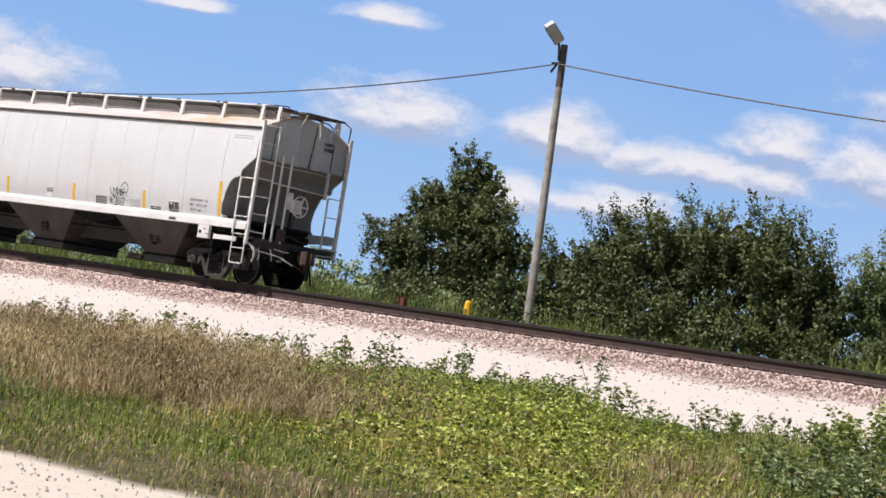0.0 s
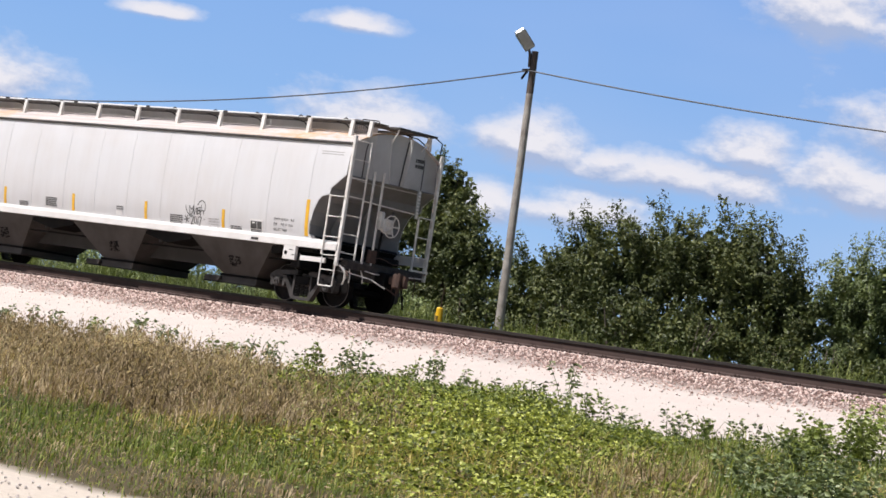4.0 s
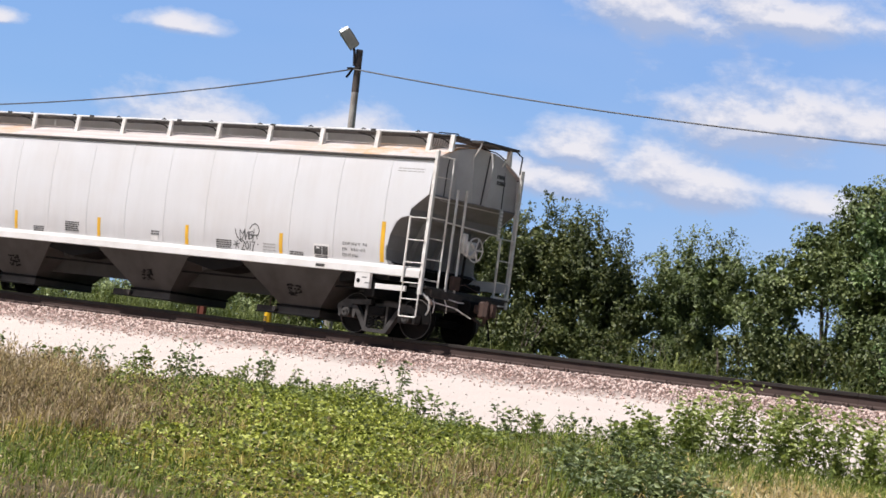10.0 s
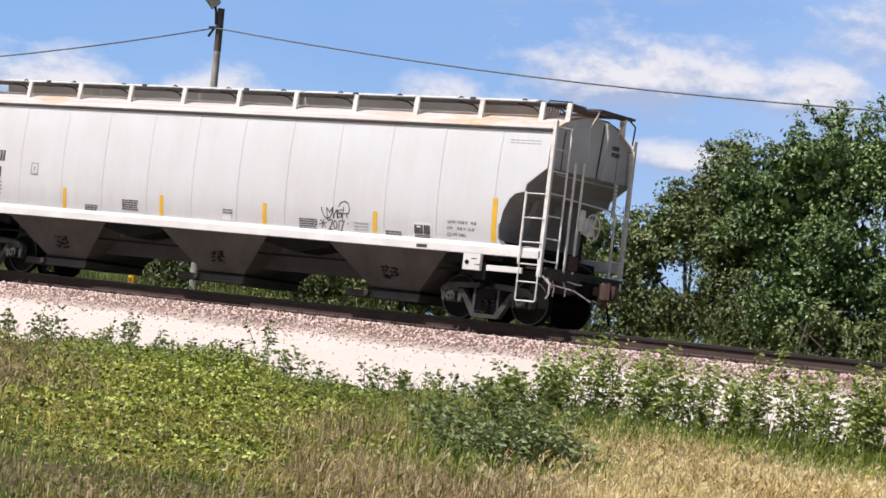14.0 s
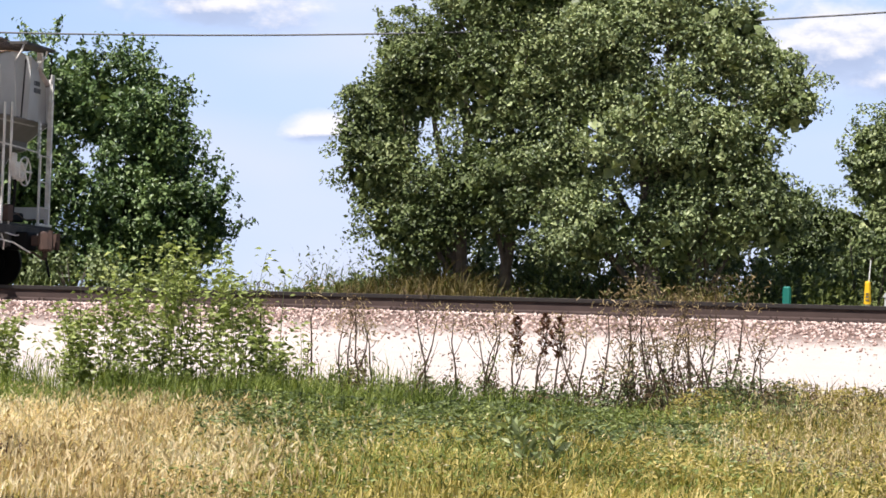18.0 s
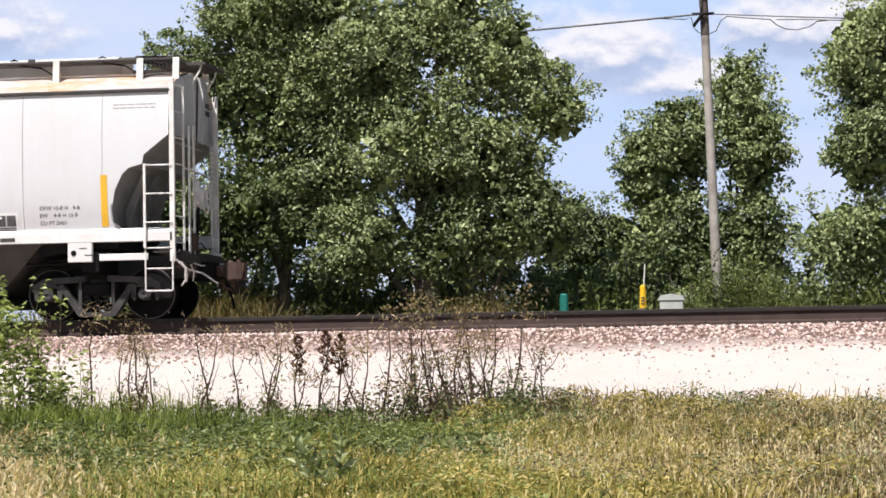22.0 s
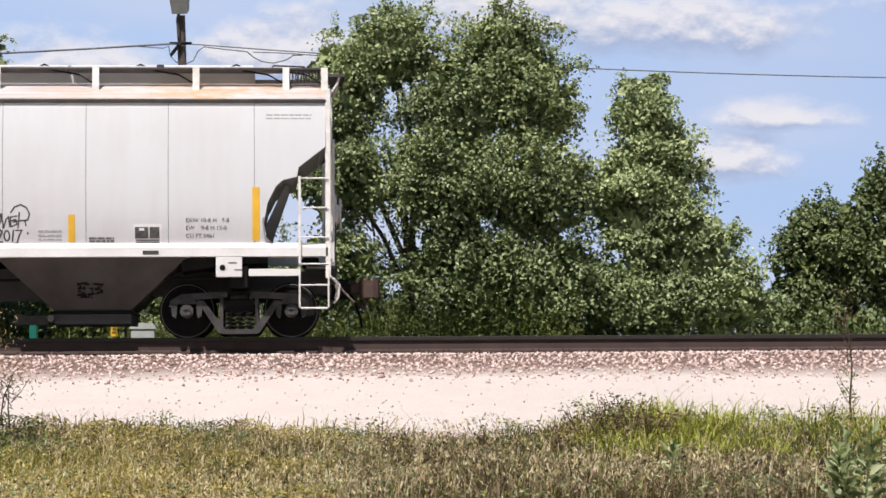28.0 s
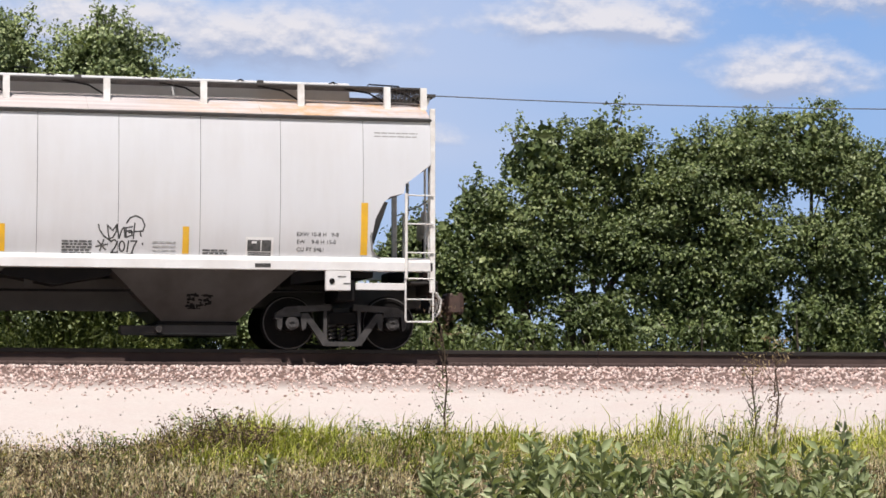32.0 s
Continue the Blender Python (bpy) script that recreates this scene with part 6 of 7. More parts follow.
grass("tan_grass", 84000, -33.0, -18.8, 18.5, 30.8, 0.22, 0.48, GRASS_TAN, "dense dry tan grass", 0.007, 0.4, 0, patches(1.4, 2.6, 0.4, 1.0))
grass("tan_grass_green", 14000, -36, -16, 16.5, 30.5, 0.12, 0.34, GRASS_MIX, "olive blades among tan grass", 0.008, 0.5, 0, patches(1.0, 5.0))
seedheads("tan_seed", 4600, -33.0, -19.0, 19, 30.5, 0.3, 0.52, GRASS_TAN, "pale seed heads of dry grass")
grass("mixed_grass", 56000, -19.5, -5.5, 18.0, 30.6, 0.18, 0.42, GRASS_MIX, "olive and tan grass", 0.008, 0.5, 0, patches(1.1, 1.5, 0.4, 1.0))
grass("feathery_grass", 17000, -19.5, -7.5, 28.5, 32.3, 0.3, 0.9, GRASS_GREEN, "tall feathery green grass at the foot of dry stalks", 0.006, 0.45, 0, patches(0.9, 2.2, 0.15, 1.0))
grass("mixed_grass_lime", 16000, -15.5, -6.0, 22.0, 30.5, 0.18, 0.42, GRASS_LIME, "yellow-green grass before dry stalks", 0.007, 0.55, 0, patches(0.9, 1.1, 0.1, 1.0))
grass("mixed_grass_green", 26000, -18.5, -5.0, 20.0, 31.0, 0.2, 0.46, GRASS_GREEN, "fresh green grass under dry stalks", 0.007, 0.5, 0, patches(1.2, 3.0, 0.3, 1.0))


def greenpatch(x, y):
    az = np.degrees(np.arctan2(x, y)) + 0.8 * np.sin(y * 1.7)
    h = np.interp(az, [-19, -17, -15, -11, -8, -5], [0, 0.35, 0.5, 0.58, 0.45, 0]) * np.interp(y, [22, 25, 31, 32.8], [0.2, 0.6, 1.0, 0.3])
    return h * (np.sin(x * 1.7 + 0.5) * np.sin(y * 1.2 + x) + 0.55).clip(0, 1)


leafy("low_weeds", 15000, -19, -5, 22.0, 32.8, greenpatch, LEAF_WEED, "low bright green weeds among grass", (0.03, 0.08))


leafy("low_dark_weeds", 17000, -19.8, -7, 24.0, 32.4, lambda x, y: 0.46 * np.clip(np.sin(x * 1.1 + 2.0) * np.sin(y * 1.5 - x * 0.6) + 0.55, 0, 1), LEAF_DARK, "low dark green weeds under the stalks", (0.03, 0.09))


def stalk(az, y, h, seed, branches, label, leaves=60, mat=DEADSTEM, heads=0, lean=0.16):
    """A dry upright stalk with thin side branches, and seed heads where it has them."""
    global rng
    rng = np.random.default_rng(seed)
    x = y * math.tan(radians(az))
    z0 = float(ground_z(np.array(x), np.array(y)))
    s = empty("dry_stalk", (x, y, z0))
    tagged(s, label, "dead weed", "dry stalks")
    lx = rng.normal(0, 0.08 if heads else lean)
    bm = bmesh.new()
    main = [Vector((lx * t * 1.5 + 0.035 * math.sin(t * 7 + seed), 0.02 * math.cos(t * 5), h * t - 0.03)) for t in (0, 0.25, 0.5, 0.75, 1.0)]
    tube(bm, main, [0.019, 0.016, 0.013, 0.010, 0.005], 5, False)
    part("stem", bm, mat, s)
    bm = bmesh.new()
    for k in range(branches):
        t = rng.uniform(0.12, 0.85)
        p = main[0].lerp(main[-1], t)
        a = rng.uniform(0, 6.28)
        d = Vector((math.cos(a) * 0.7, math.sin(a) * 0.4, rng.uniform(0.5, 1.5))) * rng.uniform(0.15, 0.42)
        tube(bm, [p, p + d * 0.55 + Vector((0, 0, -0.03)), p + d], [0.007, 0.005, 0.003], 4, False)
    if branches:
        tagged(part("branchwork", bm, mat, s), kind="stuff")
    if heads:
        m = 330
        t = rng.uniform(0, 1, m)
        rad = 0.085 * np.sin(np.pi * np.clip(t * 0.85 + 0.12, 0, 1)) * (0.7 + 0.5 * np.sin(t * 23 + seed)) + 0.014
        th = rng.uniform(0, 6.28, m)
        c = np.stack([lx * 1.2 + rad * np.cos(th), rad * np.sin(th), h * 0.60 + h * 0.4 * t], 1)
        dd = unit(np.stack([np.cos(th), np.sin(th), np.full(m, 0.8)], 1))
        v, t = leaves_arrays(c, dd, rng.uniform(0.025, 0.075, m), rng.uniform(0.015, 0.04, m))
        link_mesh("seed_head", tri_mesh("seed_head", v, t), SEED_RED, s, "dark red-brown seed spike")
    elif leaves:
        low = leaves // 2
        t = np.concatenate([rng.uniform(0.0, 0.45, low), rng.uniform(0.15, 0.62, leaves - low)])
        c = np.array([tuple(main[0].lerp(main[-1], float(q))) for q in t]) + rng.normal(0, 1, (leaves, 3)) * [0.085, 0.07, 0.05] * (1.3 - t)[:, None]
        v, t = leaves_arrays(c, unit(rng.normal(size=(leaves, 3))), rng.uniform(0.03, 0.085, leaves), rng.uniform(0.014, 0.04, leaves))
        link_mesh("dry_leaves", tri_mesh("dry_leaves", v, t), DRY_BROWN if seed % 2 else LEAF_GREEN, s)
        m = 90
        c = np.stack([lx * 1.4 + rng.normal(0, 0.13, m), rng.normal(0, 0.1, m), h * rng.uniform(0.84, 1.14, m)], 1)
        v, t = leaves_arrays(c, unit(rng.normal(size=(m, 3)) + [0, 0, 0.6]), rng.uniform(0.04, 0.11, m), rng.uniform(0.007, 0.018, m))
        tagged(link_mesh("dry_tassel", tri_mesh("dry_tassel", v, t), GRASS_BROWN if seed % 3 else DRY_BROWN, s, "fine tan seed tassels"), kind="stuff")
    return s


rs = random.Random(5)
STALKS = [(-18.2, 1.3, 8), (-17.2, 1.4, 6), (-16.4, 1.0, 7), (-15.7, 1.35, 5), (-15.5, 1.1, 7), (-14.8, 1.25, 7), (-14.2, 1.4, 6), (-13.6, 1.2, 8), (-13.0, 1.15, 8), (-12.5, 1.0, 7), (-10.7, 1.2, 6), (-10.2, 1.45, 9), (-9.7, 1.35, 8), (-9.3, 1.5, 10), (-8.9, 1.5, 10), (-8.6, 1.3, 10), (-8.2, 1.4, 8), (-7.9, 1.4, 9), (-7.55, 1.5, 10), (-7.25, 1.5, 10), (-6.9, 1.1, 8), (-6.1, 0.95, 6), (-12.2, 0.9, 8), (-11.1, 0.95, 8), (-9.0, 1.0, 9), (-8.0, 0.95, 9)]
for i, (az, h, b) in enumerate(STALKS):
    stalk(az + rs.uniform(-0.1, 0.1), 32.3 + rs.uniform(-0.5, 0.5), h * 1.12, 300 + i, max(3, b - 3), "dry brown branching weed stalk", 120)
for i in range(16):
    az = rs.choice((-16.0, -13.2, -11.8, -10.4, -9.4, -8.8, -8.2, -7.6, -7.2)) + rs.uniform(-0.5, 0.5)
    stalk(az, 32.2 + rs.uniform(-0.6, 0.6), rs.uniform(0.7, 1.35), 1300 + i, rs.randint(2, 6), "dry brown branching weed stalk", 110)
for i, (az, h) in enumerate(((-12.3, 1.42), (-11.75, 1.48), (-11.2, 1.45))):
    stalk(az, 32.4, h, 340 + i, 3, "dock stalk with a dark red-brown seed spike", 0, DEADSTEM, 1)
for i in range(48):
    az = rs.uniform(-18.5, -5.3)
    weed("stalk_foot_weed", 32.2 * math.tan(radians(az)), 32.2 + rs.uniform(-0.7, 0.5), rs.uniform(0.25, 0.6) + (0.42 if -10.5 < az < -6.5 else 0.0), 0.26, 6, 220, (0.03, 0.08), (LEAF_DARK, DRY_BROWN, LEAF_DARK)[i % 3], DEADSTEM, "small weed round the dry stalks", 360 + i, 0.05, "foot weeds")

for i in range(46):
    az, y = rs.uniform(-18.5, -6.5), rs.uniform(25.5, 31.6)
    weed("low_weed", y * math.tan(radians(az)), y, rs.uniform(0.28, 0.6), 0.4, 6, 150, (0.035, 0.09), (LEAF_WEED, LEAF_GREEN, LEAF_WEED, LEAF_TALL)[i % 4], STEM, "low green weed in the grass before dry stalks", 1400 + i, 0.05, "low weeds")

# verge grass towards the near end
rng = np.random.default_rng(43)
grass("verge_grass_straw", 36000, -10.0, -0.5, 21.0, 32.4, 0.20, 0.46, GRASS_MIX, "olive and straw-coloured verge grass", 0.008, 0.5, 0, patches(1.5, 0.7, 0.5, 1.0))
grass("verge_grass_olive", 60000, -2.0, 26, 21.0, 32.4, 0.20, 0.46, GRASS_OLIVE, "dull olive verge grass", 0.008, 0.5, 0, patches(1.5, 0.7, 0.5, 1.0))
grass("verge_grass_tan", 13000, -7.0, 2.0, 21.0, 32.6, 0.24, 0.52, GRASS_TAN, "straw-coloured grass stalks", 0.0065, 0.45, 0, patches(1.6, 2.2, 0.1, 1.0))
grass("verge_grass_brown", 36000, -2.0, 26, 21.0, 32.4, 0.24, 0.55, DRY_BROWN, "brown grass stalks", 0.007, 0.45, 0, patches(1.3, 4.4, 0.1, 1.0))
grass("verge_grass_green", 34000, -7.0, 26, 21.0, 32.6, 0.2, 0.5, GRASS_GREEN, "green blades in the verge grass", 0.007, 0.5, 0, patches(1.4, 5.5, 0.05, 1.0))
seedheads("verge_seed", 3600, -7.0, 26, 22, 32.8, 0.36, 0.66, GRASS_TAN, "straw-coloured grass seed heads", (0.03, 0.07))
grass("verge_grass_dead", 28000, -1.0, 15, 22, 31.5, 0.25, 0.52, DRY_BROWN, "dead brown grass in the verge", 0.007, 0.45, 0, patches(1.1, 3.9, 0.1, 1.0))
grass("edge_grass", 28000, -7.5, 7.5, 30.6, 33.2, 0.24, 0.55, GRASS_OLIVE, "uneven grass along the gravel", 0.008, 0.5, 0, patches(0.7, 0.3, 0.2, 1.0))
for i in range(44):
    az, y = rs.uniform(-7.2, 7.6), rs.uniform(30.8, 32.9)
    weed("verge_weed", y * math.tan(radians(az)), y, rs.uniform(0.3, 0.62), 0.45, 7, 150, (0.025, 0.07), (GRASS_OLIVE, LEAF_WEED, DRY_BROWN, GRASS_MIX)[i % 4], DEADSTEM, "small bushy weed on the edge of the verge", 1500 + i, 0.05, "verge weeds")
rng = np.random.default_rng(47)
grass("bright_grass", 36000, 7.6, 26, 29.6, 33.5, 0.24, 0.74, GRASS_BRIGHT, "bright green grass along the gravel", 0.008, 0.5, 0, patches(0.7, 1.3, 0.05, 1.0))
grass("bright_grass_deep", 12000, 7.0, 26, 29.0, 33.4, 0.22, 0.6, GRASS_GREEN, "deeper green grass along the gravel", 0.008, 0.5, 0, patches(0.6, 3.3, 0.05, 1.0))
for i, (az, y, h, mt) in enumerate([(7.5, 31.5, 0.85, 0), (8.0, 31.2, 0.95, 0), (8.5, 31.5, 0.9, 0), (8.9, 31.6, 0.7, 0), (7.0, 31.0, 0.5, 0), (2.6, 28, 0.5, 0), (3.6, 27, 0.55, 0), (4.6, 29, 0.5, 0), (8.0, 33.5, 0.5, 1), (8.3, 33.8, 0.5, 1), (11.6, 33.6, 0.4, 1), (9.4, 27.5, 0.6, 0), (11.2, 27, 0.6, 0), (-24.8, 20.5, 0.5, 0), (-24.3, 20.2, 0.35, 0)]):
    weed("brown_weed", y * math.tan(radians(az)), y, h, 0.5, 12, 420, (0.025, 0.07), DRY_BROWN if not mt else LEAF_GREY, DEADSTEM, "dried brown bushy weed in the grass", 420 + i, 0.05, "brown weeds")
stalk(13.6, 34.2, 1.75, 450, 16, "lone dark dry stalk standing before the bank", 90, lean=0.02)
stalk(21.4, 34.0, 1.35, 451, 14, "brown dry weed standing before the bank", 90, lean=0.03)
stalk(20.9, 33.8, 1.15, 452, 12, "brown dry weed standing before the bank", 90, lean=0.03)


def milkweed(az, y, h, seed):
    """Milkweed: one stout stem with pairs of broad pale leaves."""
    global rng
    rng = np.random.default_rng(seed)
    x = y * math.tan(radians(az))
    w = empty("milkweed", (x, y, float(ground_z(np.array(x), np.array(y)))))
    tagged(w, "milkweed with broad blue-green leaves in the grass", "weed", "milkweeds")
    lx, ly = rng.normal(0, 0.14, 2)
    bm = bmesh.new()
    tube(bm, [(0, 0, -0.03), (lx * 0.5, ly * 0.5, h * 0.5), (lx, ly, h)], [0.013, 0.011, 0.006], 5, False)
    part("stem", bm, STEM, w)
    cs, ds = [], []
    a = rng.uniform(0, 6.28)
    for k in range(13):
        t = 0.2 + 0.8 * k / 12
        a += 1.571 + rng.normal(0, 0.5)
        for s in (0, math.pi):
            d = np.array([math.cos(a + s), math.sin(a + s), 0.35 + 0.75 * t + rng.normal(0, 0.3)])
            d /= np.linalg.norm(d)
            ds.append(d)
            cs.append(np.array([lx * t, ly * t, h * t]) + d * rng.uniform(0.06, 0.12))
    c, d = np.array(cs), np.array(ds)
    L = rng.uniform(0.10, 0.19, len(c))
    v, t = leaves_arrays(c, d, L, L * rng.uniform(0.36, 0.55, len(c)), 0.25, 0.25)
    link_mesh("leaves", tri_mesh("leaves", v, t), LEAF_MILK, w)


KNOTS = [(15.4, 22.4), (16.3, 23.0), (17.2, 22.2), (17.9, 23.2), (18.9, 22.6), (19.6, 21.8), (20.6, 22.5), (21.6, 21.6), (22.4, 22.6), (23.3, 21.6), (13.4, 21.2)]
for i in range(86):
    ka, ky = KNOTS[i % len(KNOTS)]
    milkweed(ka + rs.gauss(0, 0.42), ky + rs.gauss(0, 0.6), rs.uniform(0.45, 0.95), 500 + i)
for i, (az, y) in enumerate(((-11.6, 22.0), (-11.25, 22.3), (-11.9, 22.2), (9.3, 24.0))):
    milkweed(az, y, 0.55, 590 + i)

rng = np.random.default_rng(46)


def low_top(a, b, phase):
    def top(x, y):
        s = np.sin(x * 1.9 + phase) * np.sin(y * 1.6 + 0.7 * x + phase) + 0.5 * np.sin(x * 4.1 - y * 3.0)
        return np.clip(a + (b - a) * (s * 0.5 + 0.45), 0.0, b)
    return top


leafy("forb_leaves", 9000, -49, -34, 15, 32.5, low_top(0.02, 0.42, 0.5), LEAF_WEED, "small green forb leaves in the grass", (0.025, 0.07))
leafy("forb_leaves_dry", 15000, -58, -33, 15, 32.5, low_top(0.02, 0.40, 2.5), GRASS_BROWN, "small dry leaves in the grass", (0.02, 0.06))
leafy("forb_leaves_mid", 16000, -21, -6, 17.5, 32.6, low_top(0.05, 0.40, 1.5), LEAF_WEED, "small green forb leaves in the grass", (0.025, 0.07))
leafy("forb_leaves_mid_dry", 7000, -34, -6, 17.5, 32.6, low_top(0.04, 0.40, 4.0), GRASS_TAN, "small straw-coloured leaves in the grass", (0.02, 0.06))
def ridge_top(phase):
    """Bushy growth along the gravel that thins out towards both ends."""
    wave = low_top(0.30, 0.68, phase)

    def top(x, y):
        az = np.degrees(np.arctan2(x, y)) + 0.6 * np.sin(y * 3.1)
        return wave(x, y) * np.interp(az, [-9.8, -7.8, -1.0, 2.0, 4.0], [0, 1, 1, 0.6, 0]) * np.interp(y + 0.25 * np.sin(x * 2.7), [30.4, 31.4, 32.3, 32.9], [0.55, 1, 0.95, 0.25])
    return top


leafy("ridge_weeds", 15000, -9.8, 4.2, 30.4, 32.9, ridge_top(1.1), GRASS_MIX, "bushy yellow-olive weeds along the edge of the gravel", (0.03, 0.07))
leafy("ridge_weeds_dark", 11000, -9.8, 4.2, 30.6, 32.9, ridge_top(2.9), LEAF_GREEN, "bushy green weeds along the edge of the gravel", (0.03, 0.065))
leafy("ridge_weeds_dry", 9000, -9.8, 4.2, 30.6, 32.9, ridge_top(2.0), DRY_BROWN, "brown dry weeds along the edge of the gravel", (0.025, 0.06))
leafy("forb_leaves_gold", 15000, -9.5, 1.5, 20.5, 31.5, low_top(0.08, 0.42, 5.1), GRASS_MIX, "yellow-green forb leaves in the grass", (0.03, 0.075))
leafy("forb_leaves_near", 27000, -7, 26, 21, 33.0, low_top(0.06, 0.46, 3.2), LEAF_GREEN, "small green forb leaves in the grass", (0.025, 0.065))
leafy("forb_leaves_near_dry", 28000, -7, 26, 21, 33.2, low_top(0.05, 0.50, 0.1), DRY_BROWN, "small brown leaves in the grass", (0.02, 0.06))

# behind the line
rng = np.random.default_rng(44)


def back_grass(name, n, x0, x1, y0, y1, h0, h1, mat, label):
    x, y = rng.uniform(x0, x1, n), rng.uniform(y0, y1, n)
    base = np.stack([x, y, ground_z(x, y)], 1)
    th = rng.uniform(0, 6.28, n)
    ln = np.stack([np.cos(th), np.sin(th), 0 * th], 1) * 0.3
    h = rng.uniform(h0, h1, n) * (0.72 + 0.28 * np.sin(x * 0.9) * np.cos(x * 0.37 + y))
    stuff(name, [blades_arrays(base, h, np.full(n, 0.010), ln)], mat, label, "grass")


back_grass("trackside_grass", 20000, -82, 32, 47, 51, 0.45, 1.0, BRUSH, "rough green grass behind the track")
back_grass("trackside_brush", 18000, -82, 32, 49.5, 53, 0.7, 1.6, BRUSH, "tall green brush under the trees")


def goldenrod(name, n, x0, x1, y0, y1, h0, h1, mat, label):
    """Feathery upright brush: thin stems with small leaves all the way up."""
    x, y = rng.uniform(x0, x1, n), rng.uniform(y0, y1, n)
    base = np.stack([x, y, ground_z(x, y)], 1)
    hh = rng.uniform(h0, h1, n) * (0.78 + 0.22 * np.sin(x * 1.7 + 1) * np.cos(x * 0.6 + y))
    ln = rng.normal(0, 0.16, (n, 3)) * [1, 1, 0]
    k = 13
    t = rng.uniform(0.15, 1.05, n * k)
    c = np.repeat(base, k, 0) + np.repeat(ln * hh[:, None] * 0.6, k, 0) * t[:, None] ** 2 + np.stack([0 * t, 0 * t, np.repeat(hh, k) * t], 1)
    d = unit(rng.normal(0, 0.7, (n * k, 3)) + [0, -0.2, 0.55])
    c = c + d * 0.05
    L = rng.uniform(0.06, 0.15, n * k)
    stuff(name, [blades_arrays(base, hh, np.full(n, 0.006), ln), leaves_arrays(c, d, L, L * 0.3, 0.2, 0.15)], mat, label, "weeds")


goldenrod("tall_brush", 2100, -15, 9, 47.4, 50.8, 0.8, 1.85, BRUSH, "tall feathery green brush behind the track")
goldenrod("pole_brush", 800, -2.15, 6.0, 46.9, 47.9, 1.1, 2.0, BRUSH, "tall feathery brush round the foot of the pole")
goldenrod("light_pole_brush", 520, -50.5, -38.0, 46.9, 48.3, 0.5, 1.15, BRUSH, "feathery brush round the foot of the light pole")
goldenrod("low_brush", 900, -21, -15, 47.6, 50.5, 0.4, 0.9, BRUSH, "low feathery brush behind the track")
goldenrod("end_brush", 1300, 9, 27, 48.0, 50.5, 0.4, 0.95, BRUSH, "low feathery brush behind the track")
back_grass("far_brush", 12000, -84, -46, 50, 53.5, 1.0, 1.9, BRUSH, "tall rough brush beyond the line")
back_grass("dry_brush", 9000, -14, -6, 46.8, 49.5, 0.7, 1.5, GRASS_OLIVE, "dry olive grass behind the track")


def shrub(x, y, w, h, mat, seed, label, dense=1.0):
    """A leafy bush: short stems and clumps of leaves down to the ground."""
    global rng
    rng = np.random.default_rng(seed)
    s = empty("shrub", (x, y, 1.88))
    tagged(s, label, "shrub", "shrubs behind the line")
    for q in range(4):
        bm = bmesh.new()
        a = rng.normal(0, w * 0.3)
        tube(bm, [(a * 0.3, 0, -0.05), (a, rng.normal(0, 0.15), h * 0.5), (a * 1.4, rng.normal(0, 0.2), h * 0.85)], [0.035, 0.022, 0.008], 5, False)
        part("stem", bm, BARK, s)
    n = int(1500 * dense * w * h / 2.0)
    k = max(8, n // 60)
    ctr = np.stack([rng.uniform(-w, w, k), rng.uniform(-0.6, 0.6, k), rng.uniform(0.1, 1, k) * h], 1)
    ctr[:, 2] *= 1 - 0.5 * (ctr[:, 0] / w) ** 2
    idx = rng.integers(0, k, n)
    e = unit(rng.normal(size=(n, 3)) + [0, -0.3, 0.35])
    c = ctr[idx] + e * rng.uniform(0.08, 0.34, (n, 1))
    c[:, 2] = np.maximum(c[:, 2], 0.05)
    L = rng.uniform(0.08, 0.165, n) / dense ** 0.5
    v, t = leaves_arrays(c, unit(e * 0.5 + rng.normal(0, 0.6, (n, 3)) + [0, 0, -0.3]), L, L * 0.65, 0.2, 0.15, e + rng.normal(0, 0.45, (n, 3)) + [0, -0.1, 0.4])
    link_mesh("foliage", tri_mesh("foliage", v, t), mat, s)


